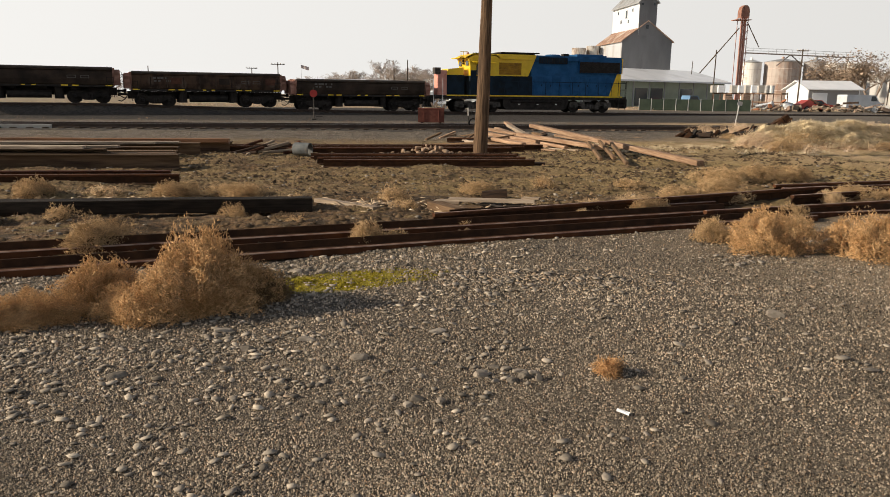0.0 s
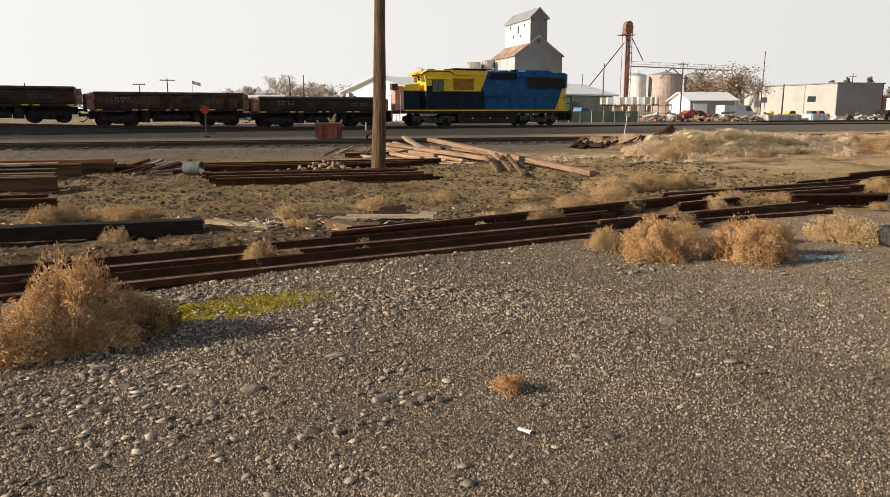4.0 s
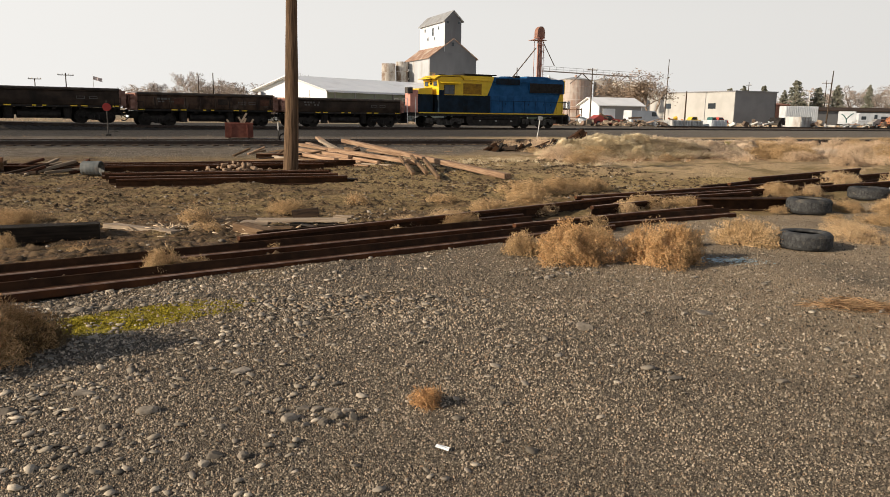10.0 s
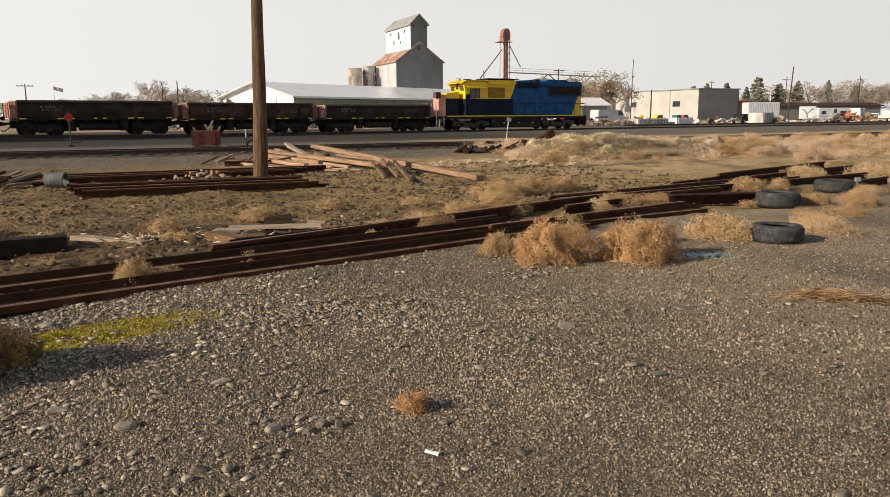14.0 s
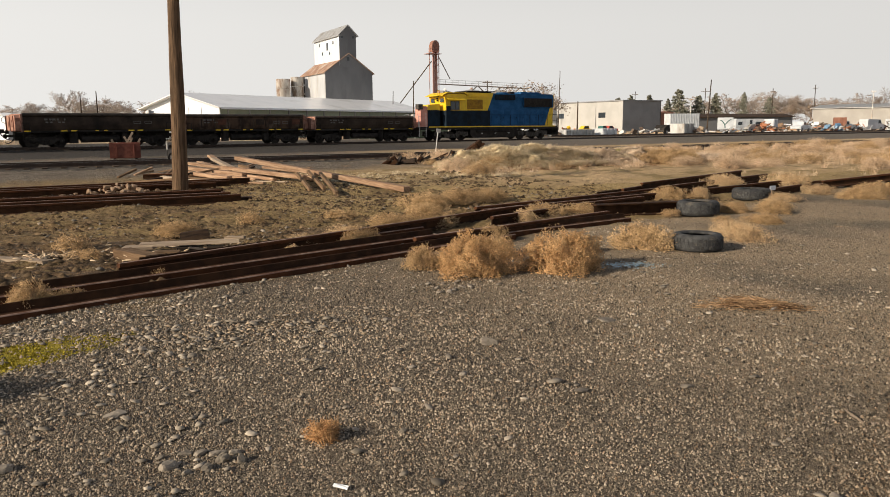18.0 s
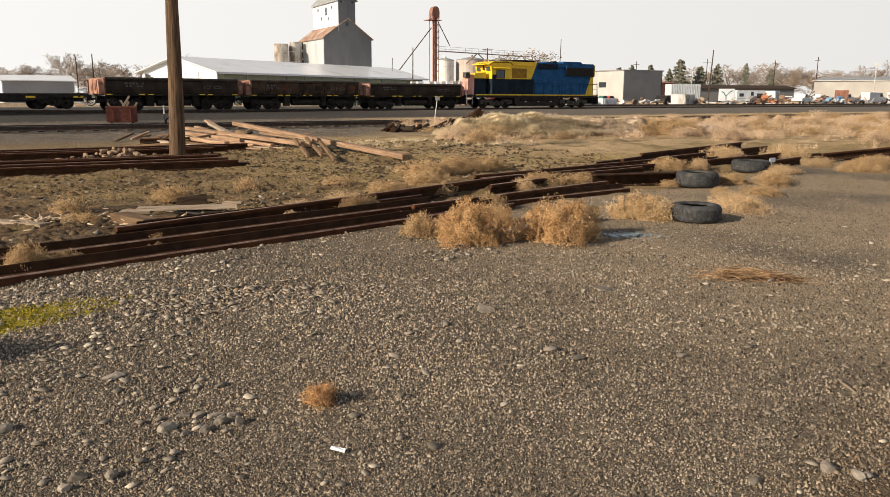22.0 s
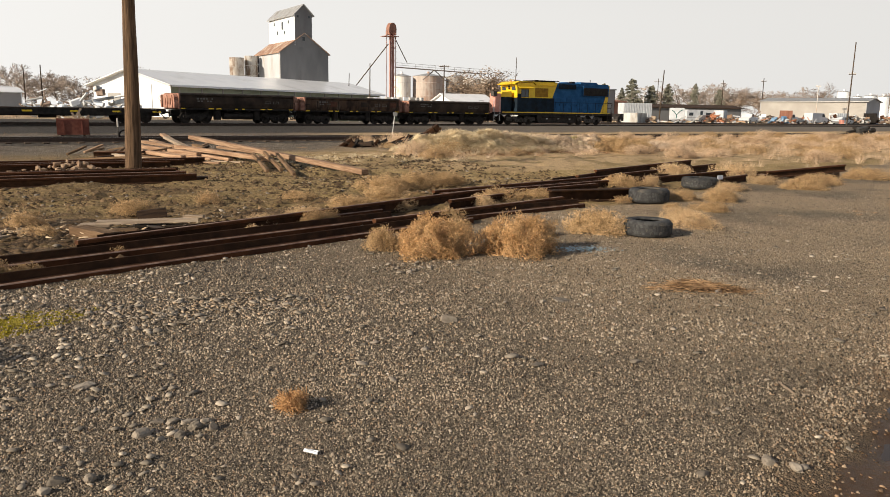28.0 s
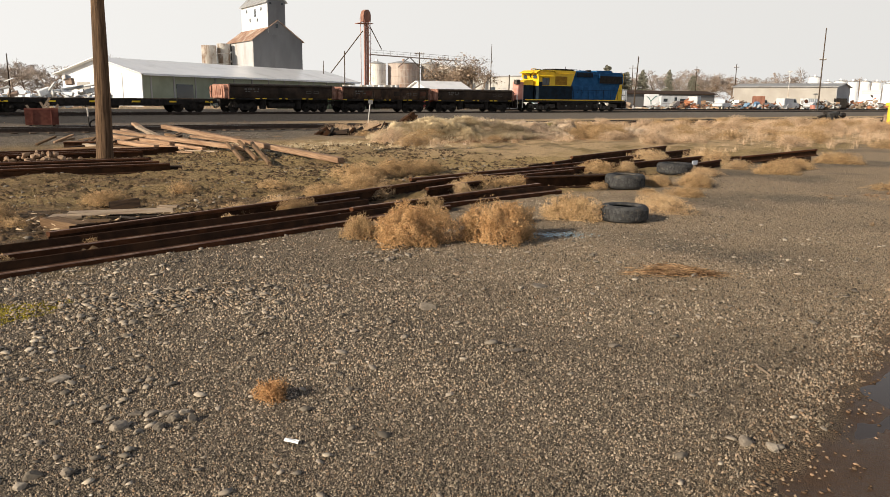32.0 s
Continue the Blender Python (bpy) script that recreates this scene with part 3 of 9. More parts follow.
    w = calc(nt, "ADD", w, calc(nt, "MULTIPLY", calc(nt, "SUBTRACT", noise_at(nt, pos, 3.5, 5), 0.5), 0.55))
    mud = mixc(nt, n_fine, (0.042, 0.024, 0.013), (0.095, 0.056, 0.030))
    wet = ramp(nt, w, 0.0, 0.12)
    col = mixc(nt, ramp(nt, w, -0.55, 0.1), col, mixc(nt, gsep.outputs[0], (0.075, 0.054, 0.034), (0.19, 0.138, 0.088)))
    col = mixc(nt, wet, col, mud)
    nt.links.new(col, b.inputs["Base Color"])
    nt.links.new(calc(nt, "SUBTRACT", 0.92, calc(nt, "MULTIPLY", wet, 0.50)), b.inputs["Roughness"])
    b.inputs["Specular IOR Level"].default_value = 0.3
    h = calc(nt, "ADD", calc(nt, "MULTIPLY", grit.outputs["Distance"], -0.5), calc(nt, "MULTIPLY", grit2.outputs["Distance"], -0.6))
    h = calc(nt, "MULTIPLY", calc(nt, "ADD", h, n_fine), calc(nt, "SUBTRACT", 1.0, calc(nt, "MULTIPLY", wet, 0.80)))
    bp = N(nt, "Bump", Strength=1.0, Distance=0.03)
    nt.links.new(h, bp.inputs["Height"])
    nt.links.new(bp.outputs[0], b.inputs["Normal"])
    return m


M["ground"] = ground_material()


def ground_height(x, y):
    """Low swells and ruts: flat on the gravel, rougher on the soil, sunk where the puddle lies."""
    d = y - edge_of_gravel(x)
    k = 1 / (1 + np.exp(-np.clip(d, -8, 8) * 2))
    z = (0.004 + 0.012 * k) * (np.sin(x * 1.7 + 0.6 * y) + np.sin(y * 2.3 - 0.8 * x + 1) + np.sin(3.1 * x + 2.2 * y + 2))
    z += 0.020 * k * np.sin(7 * x + 3 * np.sin(y * 4)) * np.sin(6 * y + 2 * np.sin(3 * x))
    z += 0.046 * k * np.sin(4.6 * y + 1.4 * np.sin(0.8 * x) + 0.5 * np.sin(3.1 * x)) * np.clip(np.sin(0.55 * x + 0.9 * y) + 0.5, 0, 1)
    z += 0.014 * k * np.sin(13 * x + 5 * np.sin(3 * y)) * np.sin(15 * y + 4 * np.sin(2.5 * x))
    z *= np.clip((45 - y) / 20, 0.0, 1)
    rut = y - (1.77 + 0.356 * (x - 4.13)) + 0.02 * np.sin(9 * x)
    z += (0.014 * np.exp(-((rut + 0.07) / 0.05) ** 2) - 0.022 * np.exp(-(rut / 0.05) ** 2)) * np.exp(-((x - 5.3) / 1.2) ** 4) * (0.6 + 0.4 * np.sin(40 * x))
    w = 0.32 * x + 0.03 - y + 0.06 * np.sin(5 * x) + 0.06 * np.sin(13 * x + 4 * y)
    dip = np.clip((w + 0.12) / 0.3, 0, 1) * np.exp(-((x - 5.0) / 3.5) ** 2) * np.exp(-((y - 1.0) / 2.2) ** 2)
    z -= dip * (0.030 + 0.012 * np.sin(7 * x + 1) * np.sin(8 * y))
    z -= 0.036 * np.exp(-((x - 4.82) / 0.14) ** 2 - ((y - 1.41 - 0.3 * (x - 4.82)) / 0.065) ** 2) + 0.036 * np.exp(-((x - 5.80) / 0.60) ** 2 - ((y - 1.58 - 0.30 * (x - 5.80)) / 0.22) ** 2)
    return z


def graded(lo, hi, fine_lo, fine_hi, step, grow=1.16):
    a = list(np.arange(fine_lo, fine_hi, step))
    s, v = step, fine_lo
    while v > lo:
        s *= grow
        v -= s
        a.insert(0, max(v, lo))
    s, v = step, a[-1]
    while v < hi:
        s *= grow
        v += s
        a.append(min(v, hi))
    return np.array(a)


def build_ground():
    gx, gy = graded(-1800, 2500, -6, 20, 0.08), graded(-1500, 2500, 0.2, 16, 0.08)
    X, Y = np.meshgrid(gx, gy)
    Z = ground_height(X, Y)
    far_off = np.maximum(np.abs(X) - 40, 0) + np.maximum(np.abs(Y) - 45, 0)
    Z = np.where(far_off > 0, 0, Z)
    v = np.stack([X.ravel(), Y.ravel(), Z.ravel()], 1)
    nx, ny = len(gx), len(gy)
    i = (np.arange(ny - 1)[:, None] * nx + np.arange(nx - 1)[None]).ravel()
    f = np.stack([i, i + 1, i + nx + 1, i + nx], 1)
    ob = mesh_from("ground", v, f, "ground", smooth=True)
    tagged(ob, "grey gravel yard turning to bare brown soil and weeds", "ground", kind="structure")


build_ground()

bm = bmesh.new()
vs = [bm.verts.new(p) for p in ((2.2, -1.6, 0), (9, -1.6, 0), (9, 3.0, 0), (2.2, 1.4, 0))]
bm.faces.new(vs)
water_m, _nt, _b = nodes_of("muddy_water")
_b.inputs["Base Color"].default_value = (0.050, 0.038, 0.030, 1)
_b.inputs["Roughness"].default_value = 0.06
_b.inputs["IOR"].default_value = 1.33
puddle = part("puddle", bm, water_m)
puddle.location.z = -0.042
tagged(puddle, "shallow brown rain puddle at the edge of gravel", "puddle", kind="structure")


# ---- tracks ----
RAIL_H = 0.17


def rail_outline(h=RAIL_H, head=0.073, foot=0.14):
    """Half-outline mirrored: a flat-bottomed rail standing on its foot, in (across, up)."""
    half = [(foot / 2, 0), (foot / 2, 0.012), (0.012, 0.034), (0.009, h - 0.045), (head / 2, h - 0.036), (head / 2, h - 0.006), (head / 2 - 0.008, h)]
    return half + [(-a, b) for a, b in reversed(half)]


def track(name, x0, x1, y, z, heading, label, shared_ties=True, bed_w=3.2):
    t = thing(name, pose(0, y, 0, 0, 0, heading), label, "railway track", kind="structure")
    rows = []
    part("ballast_bed", P([(-bed_w / 2 - 0.5, -0.05), (-1.6, z - RAIL_H - 0.03), (1.6, z - RAIL_H - 0.03), (bed_w / 2 + 0.5, -0.05)], x0, x1, "yz"), "bed", t)
    for s in (-0.755, 0.755):
        o = [(s + a, z - RAIL_H + b) for a, b in rail_outline()]
        part("rail", P(o, x0, x1, "yz"), "rail_used", t)
        part("running_surface", B(((x0 + x1) / 2, s, z + 0.0015), (x1 - x0, 0.05, 0.003)), "rail_top", t)
    lo, hi = (-30, 80)
    n = 0
    rest = bmesh.new()
    first = None
    x = x0 + 0.4
    while x < x1:
        if lo < x < hi and shared_ties and n < 170:
            if first is None:
                bm = B((0, 0, z - RAIL_H - 0.06), (0.22, 2.5, 0.16), bevel=0.012)
                first = part("tie", bm, "tie", t)
                first.location.x = x
            else:
                o = again(first, t, pose(x, random.uniform(-0.06, 0.06), random.uniform(-0.01, 0.008), 0, 0, random.uniform(-1.5, 1.5)))
            n += 1
        else:
            box(rest, (x, 0, z - RAIL_H - 0.06), (0.22, 2.5, 0.16))
        x += 0.62
    part("far_ties", rest, "tie", t, "weathered grey ties", kind="stuff")
    return t


M["bed"] = surf("cinder_ballast", (0.045, 0.040, 0.036), (0.10, 0.088, 0.074), 9, 0.95, 0, 0.8, 30, (0.12, 0.10, 0.075), 1.0, depth=0.03, rnd=0)
track("near_track", -160, 320, 33.4, 0.24, 0.0, "rusty little-used railway track on weathered ties")
RAIL_Z = 0.205
CURVE_X, CURVE_R, TRAIN_Y = 60.0, 250.0, 66.75


def on_track(s):
    """The place and heading on the train's track, s metres along it: straight to the right, bending towards the yard on the left."""
    z = min(0.0006 * max(14.0 - s, 0.0) ** 2, 0.55) - 0.09 * min(max((s - 16.0) / 20.0, 0.0), 1.0)
    if s >= CURVE_X:
        return Vector((s, TRAIN_Y, z)), 0.0
    a = min((CURVE_X - s) / CURVE_R, 0.42)
    p = Vector((CURVE_X - CURVE_R * math.sin(a), TRAIN_Y - CURVE_R * (1 - math.cos(a)), 0))
    more = (CURVE_X - s) - a * CURVE_R
    p -= Vector((math.cos(a), math.sin(a), 0)) * more
    p.z = z
    return p, a


def sweep(bm, outline, stations):
    """An outline (across, up) carried along stations of (place, heading)."""
    prev = None
    for p, a in stations:
        side = Vector((-math.sin(a), math.cos(a), 0))
        ring = [bm.verts.new(p + side * u + Vector((0, 0, w))) for u, w in outline]
        if prev:
            n = len(ring)
            for i in range(n):
                bm.faces.new((prev[i], ring[i], ring[(i + 1) % n], prev[(i + 1) % n]))
        prev = ring
    bmesh.ops.recalc_face_normals(bm, faces=bm.faces)
    return bm


def train_track():
    t = thing("train_track", pose(0, 0, 0), "worn railway track bending through dark cinder ballast", "railway track", kind="structure")
    st = [on_track(s) for s in list(range(-110, 61, 3)) + [120, 320]]
    z = RAIL_Z
    part("ballast_bed", sweep(bmesh.new(), [(-2.7, -0.6), (-1.6, z - RAIL_H - 0.03), (1.6, z - RAIL_H - 0.03), (2.7, -0.6)], st), "bed", t)
    for s in (-0.755, 0.755):
        part("rail", sweep(bmesh.new(), [(s + a, z - RAIL_H + b) for a, b in rail_outline()], st), "rail_used", t)
        part("running_surface", sweep(bmesh.new(), [(s - 0.025, z), (s + 0.025, z), (s + 0.025, z + 0.003), (s - 0.025, z + 0.003)], st), "rail_top", t)
    first = None
    rest = bmesh.new()
    for i in range(640):
        s = -100 + i * 0.62
        p, a = on_track(s)
        if 20 < s < 130:
            if first is None:
                first = part("tie", B((0, 0, z - RAIL_H - 0.05), (0.22, 2.5, 0.16), bevel=0.012), "tie", t)
                first.matrix_local = Matrix.Translation(p)
            else:
                again(first, t, Matrix.Translation(p) @ pose(0, random.uniform(-0.05, 0.05), random.uniform(-0.01, 0.01), 0, 0, random.uniform(-1.5, 1.5)))
        else:
            box(rest, p + Vector((0, 0, z - RAIL_H - 0.05)), (0.22, 2.5, 0.16), Matrix.Rotation(a, 3, "Z"))
    part("far_ties", rest, "tie", t, "weathered grey ties", kind="stuff")


train_track()
track("siding_track", 60, 320, 77.0, 0.26, -1.0, "rusty siding track in weeds", shared_ties=False)


# ---- the train ----
def wheel_mesh(r=0.46, gauge=0.755):
    bm = bmesh.new()
    for s in (-1, 1):
        lathe(bm, [(0.06, s * (gauge - 0.06)), (r * 0.35, s * (gauge - 0.05)), (r * 0.8, s * (gauge - 0.03)), (r * 0.86, s * (gauge - 0.065)), (r + 0.03, s * (gauge - 0.06)),
                   (r + 0.03, s * (gauge - 0.035)), (r, s * (gauge - 0.03)), (r, s * (gauge + 0.07)), (r * 0.86, s * (gauge + 0.07)), (r * 0.8, s * (gauge + 0.03)), (r * 0.35, s * (gauge + 0.05)), (0.06, s * (gauge + 0.07))], 20, "y")
    tube(bm, (0, -gauge - 0.16, 0), (0, gauge + 0.16, 0), 0.075, n=8)
    for s in (-1, 1):
        for k in range(3):
            a = k * 2 * math.pi / 3
            tube(bm, (0.045 * math.cos(a), s * (gauge + 0.15), 0.045 * math.sin(a)), (0.045 * math.cos(a), s * (gauge + 0.19), 0.045 * math.sin(a)), 0.015, n=6)
    return bm


WHEELS = []          # (wheelset, place in its car, radius)
_wheel = {}


def wheelset(parent, x, r=0.46):
    if r not in _wheel:
        _wheel[r] = part("wheelset", wheel_mesh(r), "black", parent, "worn steel wheels on an axle")
        o = _wheel[r]
        o.location = (x, 0, RAIL_Z + r)
    else:
        o = again(_wheel[r], parent, pose(x, 0, RAIL_Z + r))
    WHEELS.append((o, Vector((x, 0, RAIL_Z + r)), r))
    return o


def car_truck(parent, x, mat="black"):
    """A three-piece truck: two side frames with spring nests, a bolster and two wheelsets."""
    c = RAIL_Z + 0.46
    for s in (-1, 1):
        bm = bmesh.new()
        o = [(-1.15, c + 0.02), (-1.1, c + 0.17), (-0.75, c + 0.2), (-0.35, c + 0.30), (0.35, c + 0.30), (0.75, c + 0.2), (1.1, c + 0.17), (1.15, c + 0.02), (0.85, c - 0.02), (0.75, c + 0.06), (0.42, c - 0.12),
             (0.3, c - 0.24), (-0.3, c - 0.24), (-0.42, c - 0.12), (-0.75, c + 0.06), (-0.85, c - 0.02)]
        prism(bm, [(x + a, b) for a, b in o], s * 1.02, s * 1.12)
        for k in (-0.16, 0, 0.16):
            tube(bm, (x + k, s * 1.14, c - 0.16), (x + k, s * 1.14, c + 0.12), 0.06, n=8)
        for k in (-0.87, 0.87):
            box(bm, (x + k, s * 1.09, c), (0.24, 0.2, 0.24), bevel=0.04)
        part("side_frame", bm, mat, parent)
    part("bolster", B((x, 0, c + 0.1), (0.35, 2.1, 0.22)), mat, parent)
    for k in (-0.87, 0.87):
        wheelset(parent, x + k)


def coupler(parent, x, s):
    bm = bmesh.new()
    box(bm, (x + s * 0.25, 0, RAIL_Z + 0.86), (0.5, 0.14, 0.16))
    box(bm, (x + s * 0.52, 0.02, RAIL_Z + 0.86), (0.2, 0.26, 0.28), bevel=0.04)
    part("coupler", bm, "black", parent)
    bm = bmesh.new()
    pts = [(x, -0.3, RAIL_Z + 0.8), (x + s * 0.2, -0.34, RAIL_Z + 0.5), (x + s * 0.42, -0.3, RAIL_Z + 0.36), (x + s * 0.6, -0.2, RAIL_Z + 0.42)]
    for a, b in zip(pts, pts[1:]):
        tube(bm, a, b, 0.035, n=6)
    part("air_hose", bm, "grey_steel", parent)


def dump_car(name, label, panels=False, top=2.78, L=10.6):
    e = thing(name, pose(0, 0, 0), label, "dump car", "dump cars of the train")
    h = L / 2
    # tub: two leaning side walls over a floor, with a rolled top edge
    for s in (-1, 1):
        o = [(s * 1.26, 1.42), (s * 1.37, 1.50), (s * 1.44, 1.80), (s * 1.445, 2.05), (s * 1.43, 2.30), (s * 1.38, top - 0.24), (s * 1.46, top - 0.20), (s * 1.47, top - 0.08), (s * 1.42, top), (s * 1.34, top), (s * 1.28, top - 0.2), (s * 1.33, 2.2), (s * 1.33, 1.8), (s * 1.22, 1.50)]
        part("side_door", P(o, -h + 0.25, h - 0.25, "yz"), "car_worn" if panels else "car_brown", e, "rust-worn brown steel side" if panels else "sooty brown steel side")
        part("top_rail", T((-h + 0.24, s * 1.41, top - 0.07), (h - 0.24, s * 1.41, top - 0.07), 0.10, n=10), "car_top", e, "dusty rounded top rail")
    part("floor", B((0, 0, 1.42), (L - 0.5, 2.6, 0.14)), "car_brown", e)
    load = bmesh.new()
    prism(load, [(-1.3, 1.49), (1.3, 1.49), (1.3, top - 0.65), (0.5, top - 0.35), (-0.6, top - 0.4), (-1.3, top - 0.62)], -h + 0.4, h - 0.4, "yz")
    part("load", load, "bed", e, "dark cinder load")
    for s in (-1, 1):
        # end wall with a stepped, wavy outline
        o = [(-1.46, 1.36), (-1.52, 1.75), (-1.44, 2.0), (-1.54, 2.25), (-1.50, top - 0.03), (1.50, top - 0.03), (1.54, 2.25), (1.44, 2.0), (1.52, 1.75), (1.46, 1.36)]
        part("end_wall", P(o, s * (h - 0.25), s * (h - 0.12), "yz"), "car_end", e, "faded red end wall")
        o = [(-1.36, 1.45), (-1.42, 1.9), (-1.34, 2.1), (-1.42, top - 0.32), (-1.2, top - 0.12), (1.2, top - 0.12), (1.42, top - 0.32), (1.34, 2.1), (1.42, 1.9), (1.36, 1.45)]
        part("end_bulkhead", P(o, s * (h - 0.12), s * (h + 0.20), "yz"), "car_end", e, "rust-red stepped end bulkhead")
        bm = bmesh.new()
        for k in (-1.0, 0, 1.0):
            box(bm, (s * (h + 0.23), k, 1.95), (0.06, 0.12, 1.0))
        for k in (-0.5, 0.5):
            box(bm, (s * (h + 0.22), k, 1.95), (0.05, 0.42, 0.5))
        part("end_post", bm, "car_end", e)
        bm = bmesh.new()
        tube(bm, (s * (h + 0.25), 0.95, 1.5), (s * (h + 0.25), 0.95, top - 0.2), 0.02, n=6)
        lathe(bm, [(0.24, -0.015), (0.27, -0.015), (0.27, 0.015), (0.24, 0.015)], 14, "y", (s * (h + 0.26), 0.9, 2.2))
        part("brake_wheel", bm, "black", e)
        coupler(e, s * (h + 0.05), s)
        bm = bmesh.new()
        for z in (0.65, 0.95, 1.25, 1.6, 1.95):
            tube(bm, (s * (h - 0.2), -1.53, z), (s * (h - 0.62), -1.53, z), 0.014, n=5)
        for k in (0.2, 0.62):
            tube(bm, (s * (h - k), -1.53, 0.6), (s * (h - k), -1.53, 2.0), 0.018, n=5)
        part("ladder", bm, "black", e)
    part("centre_sill", B((0, 0, 1.02), (L + 0.1, 0.5, 0.54)), "black", e)
    for k in (-2.6, -0.9, 0.9, 2.6):
        part("bolster", B((k, 0, 1.25), (0.22, 2.5, 0.18)), "black", e)
    for k in (-1.75, 1.75):
        for s in (-1, 1):
            part("dump_cylinder", T((k, s * 0.85, 0.50), (k, s * 0.85, 1.3), 0.30, n=14), "black", e)
    part("air_reservoir", T((-1.3, -0.95, 0.80), (1.3, -0.95, 0.80), 0.26, n=14), "black", e)
    part("side_sill", B((0, -1.36, 1.36), (L - 0.4, 0.1, 0.13)), "black", e)
    part("side_sill", B((0, 1.36, 1.36), (L - 0.4, 0.1, 0.13)), "black", e)
    for k in (-0.96, -0.5, -0.37, -0.06, 0.06, 0.42, 0.55, 0.96):
        w = 0.42 if abs(k) > 0.1 else 0.24
        part("reflector", B((k * (h - 0.3), -1.423, 1.40), (w, 0.012, 0.075)), "reflector", e, "yellow reflector strip")
    for cx in (2.55, 3.35):                      # empty stencil frames
        bm = bmesh.new()
        for dx, dz, w, hh in ((0, 0.08, 0.5, 0.03), (0, -0.08, 0.5, 0.03), (-0.25, 0, 0.03, 0.19), (0.25, 0, 0.03, 0.19)):
            box(bm, (cx + dx, -1.452, 1.98 + dz), (w, 0.008, hh))
        part("stencil_frame", bm, "mark", e)
    for dx, w in ((0, 0.2), (0.28, 0.16), (0.5, 0.2), (0.76, 0.12), (1.2, 0.1)):
        part("faded_marking", B((-3.6 + dx, -1.448, 2.20), (w, 0.01, 0.13)), "mark", e)
    for dx in (0.05, 0.32, 0.85, 1.1):
        part("faded_marking", B((-3.6 + dx, -1.451, 2.0), (0.17, 0.01, 0.10)), "mark", e)
    if panels:
        for i in range(9):
            cx = -h + 0.95 + i * (L - 1.9) / 8
            mat = "car_rust" if i in (2, 8) else "car_brown"
            if i in (2, 5, 8):
                part("side_panel", B((cx, -1.453, 2.02), (0.72, 0.018, 0.44), bevel=0.005), mat, e, "rusty patch panel" if mat == "car_rust" else "")
            part("side_post", B((cx + 0.5, -1.457, 1.92), (0.08, 0.03, 0.74)), "car_brown", e)
    for k in (-h + 1.75, h - 1.75):
        car_truck(e, k)
    return e


def flat_car(name, label, L=16.6):
    e = thing(name, pose(0, 0, 0), label, "flat car", "flat cars of the train")
    h = L / 2
    n = int(L / 0.28)
    first = None
    for i in range(n):
        x = -h + (i + 0.5) * L / n
        if first is None:
            first = part("deck_board", B((0, 0, 1.27), (L / n - 0.012, 2.7, 0.06)), "tie", e)
            first.location.x = x
        else:
            again(first, e, pose(x, 0, random.uniform(0, 0.008)))
    for s in (-1, 1):
        part("side_sill", P([(-h, 1.24), (-h, 1.02), (-h + 2.6, 0.98), (-h + 3.6, 0.80), (h - 3.6, 0.80), (h - 2.6, 0.98), (h, 1.02), (h, 1.24)], s * 1.33, s * 1.41), "black", e)
        for i in range(12):
            part("stake_pocket", B((-h + 0.7 + i * (L - 1.4) / 11, s * 1.45, 1.13), (0.13, 0.08, 0.2)), "black", e)
        coupler(e, s * (h + 0.02), s)
    for k in (-0.97, -0.58, -0.2, 0.2, 0.58, 0.97):
        part("reflector", B((k * (h - 0.5), -1.418, 1.05), (0.65, 0.012, 0.12)), "reflector", e, "yellow reflector strip")
    part("centre_sill", B((0, 0, 0.95), (L, 0.5, 0.5)), "black", e)
    part("brake_cylinder", T((-0.6, -0.6, 0.75), (0.5, -0.6, 0.75), 0.2, n=10), "black", e)
    for k in (-h + 2.2, h - 2.2):
        car_truck(e, k)
    return e


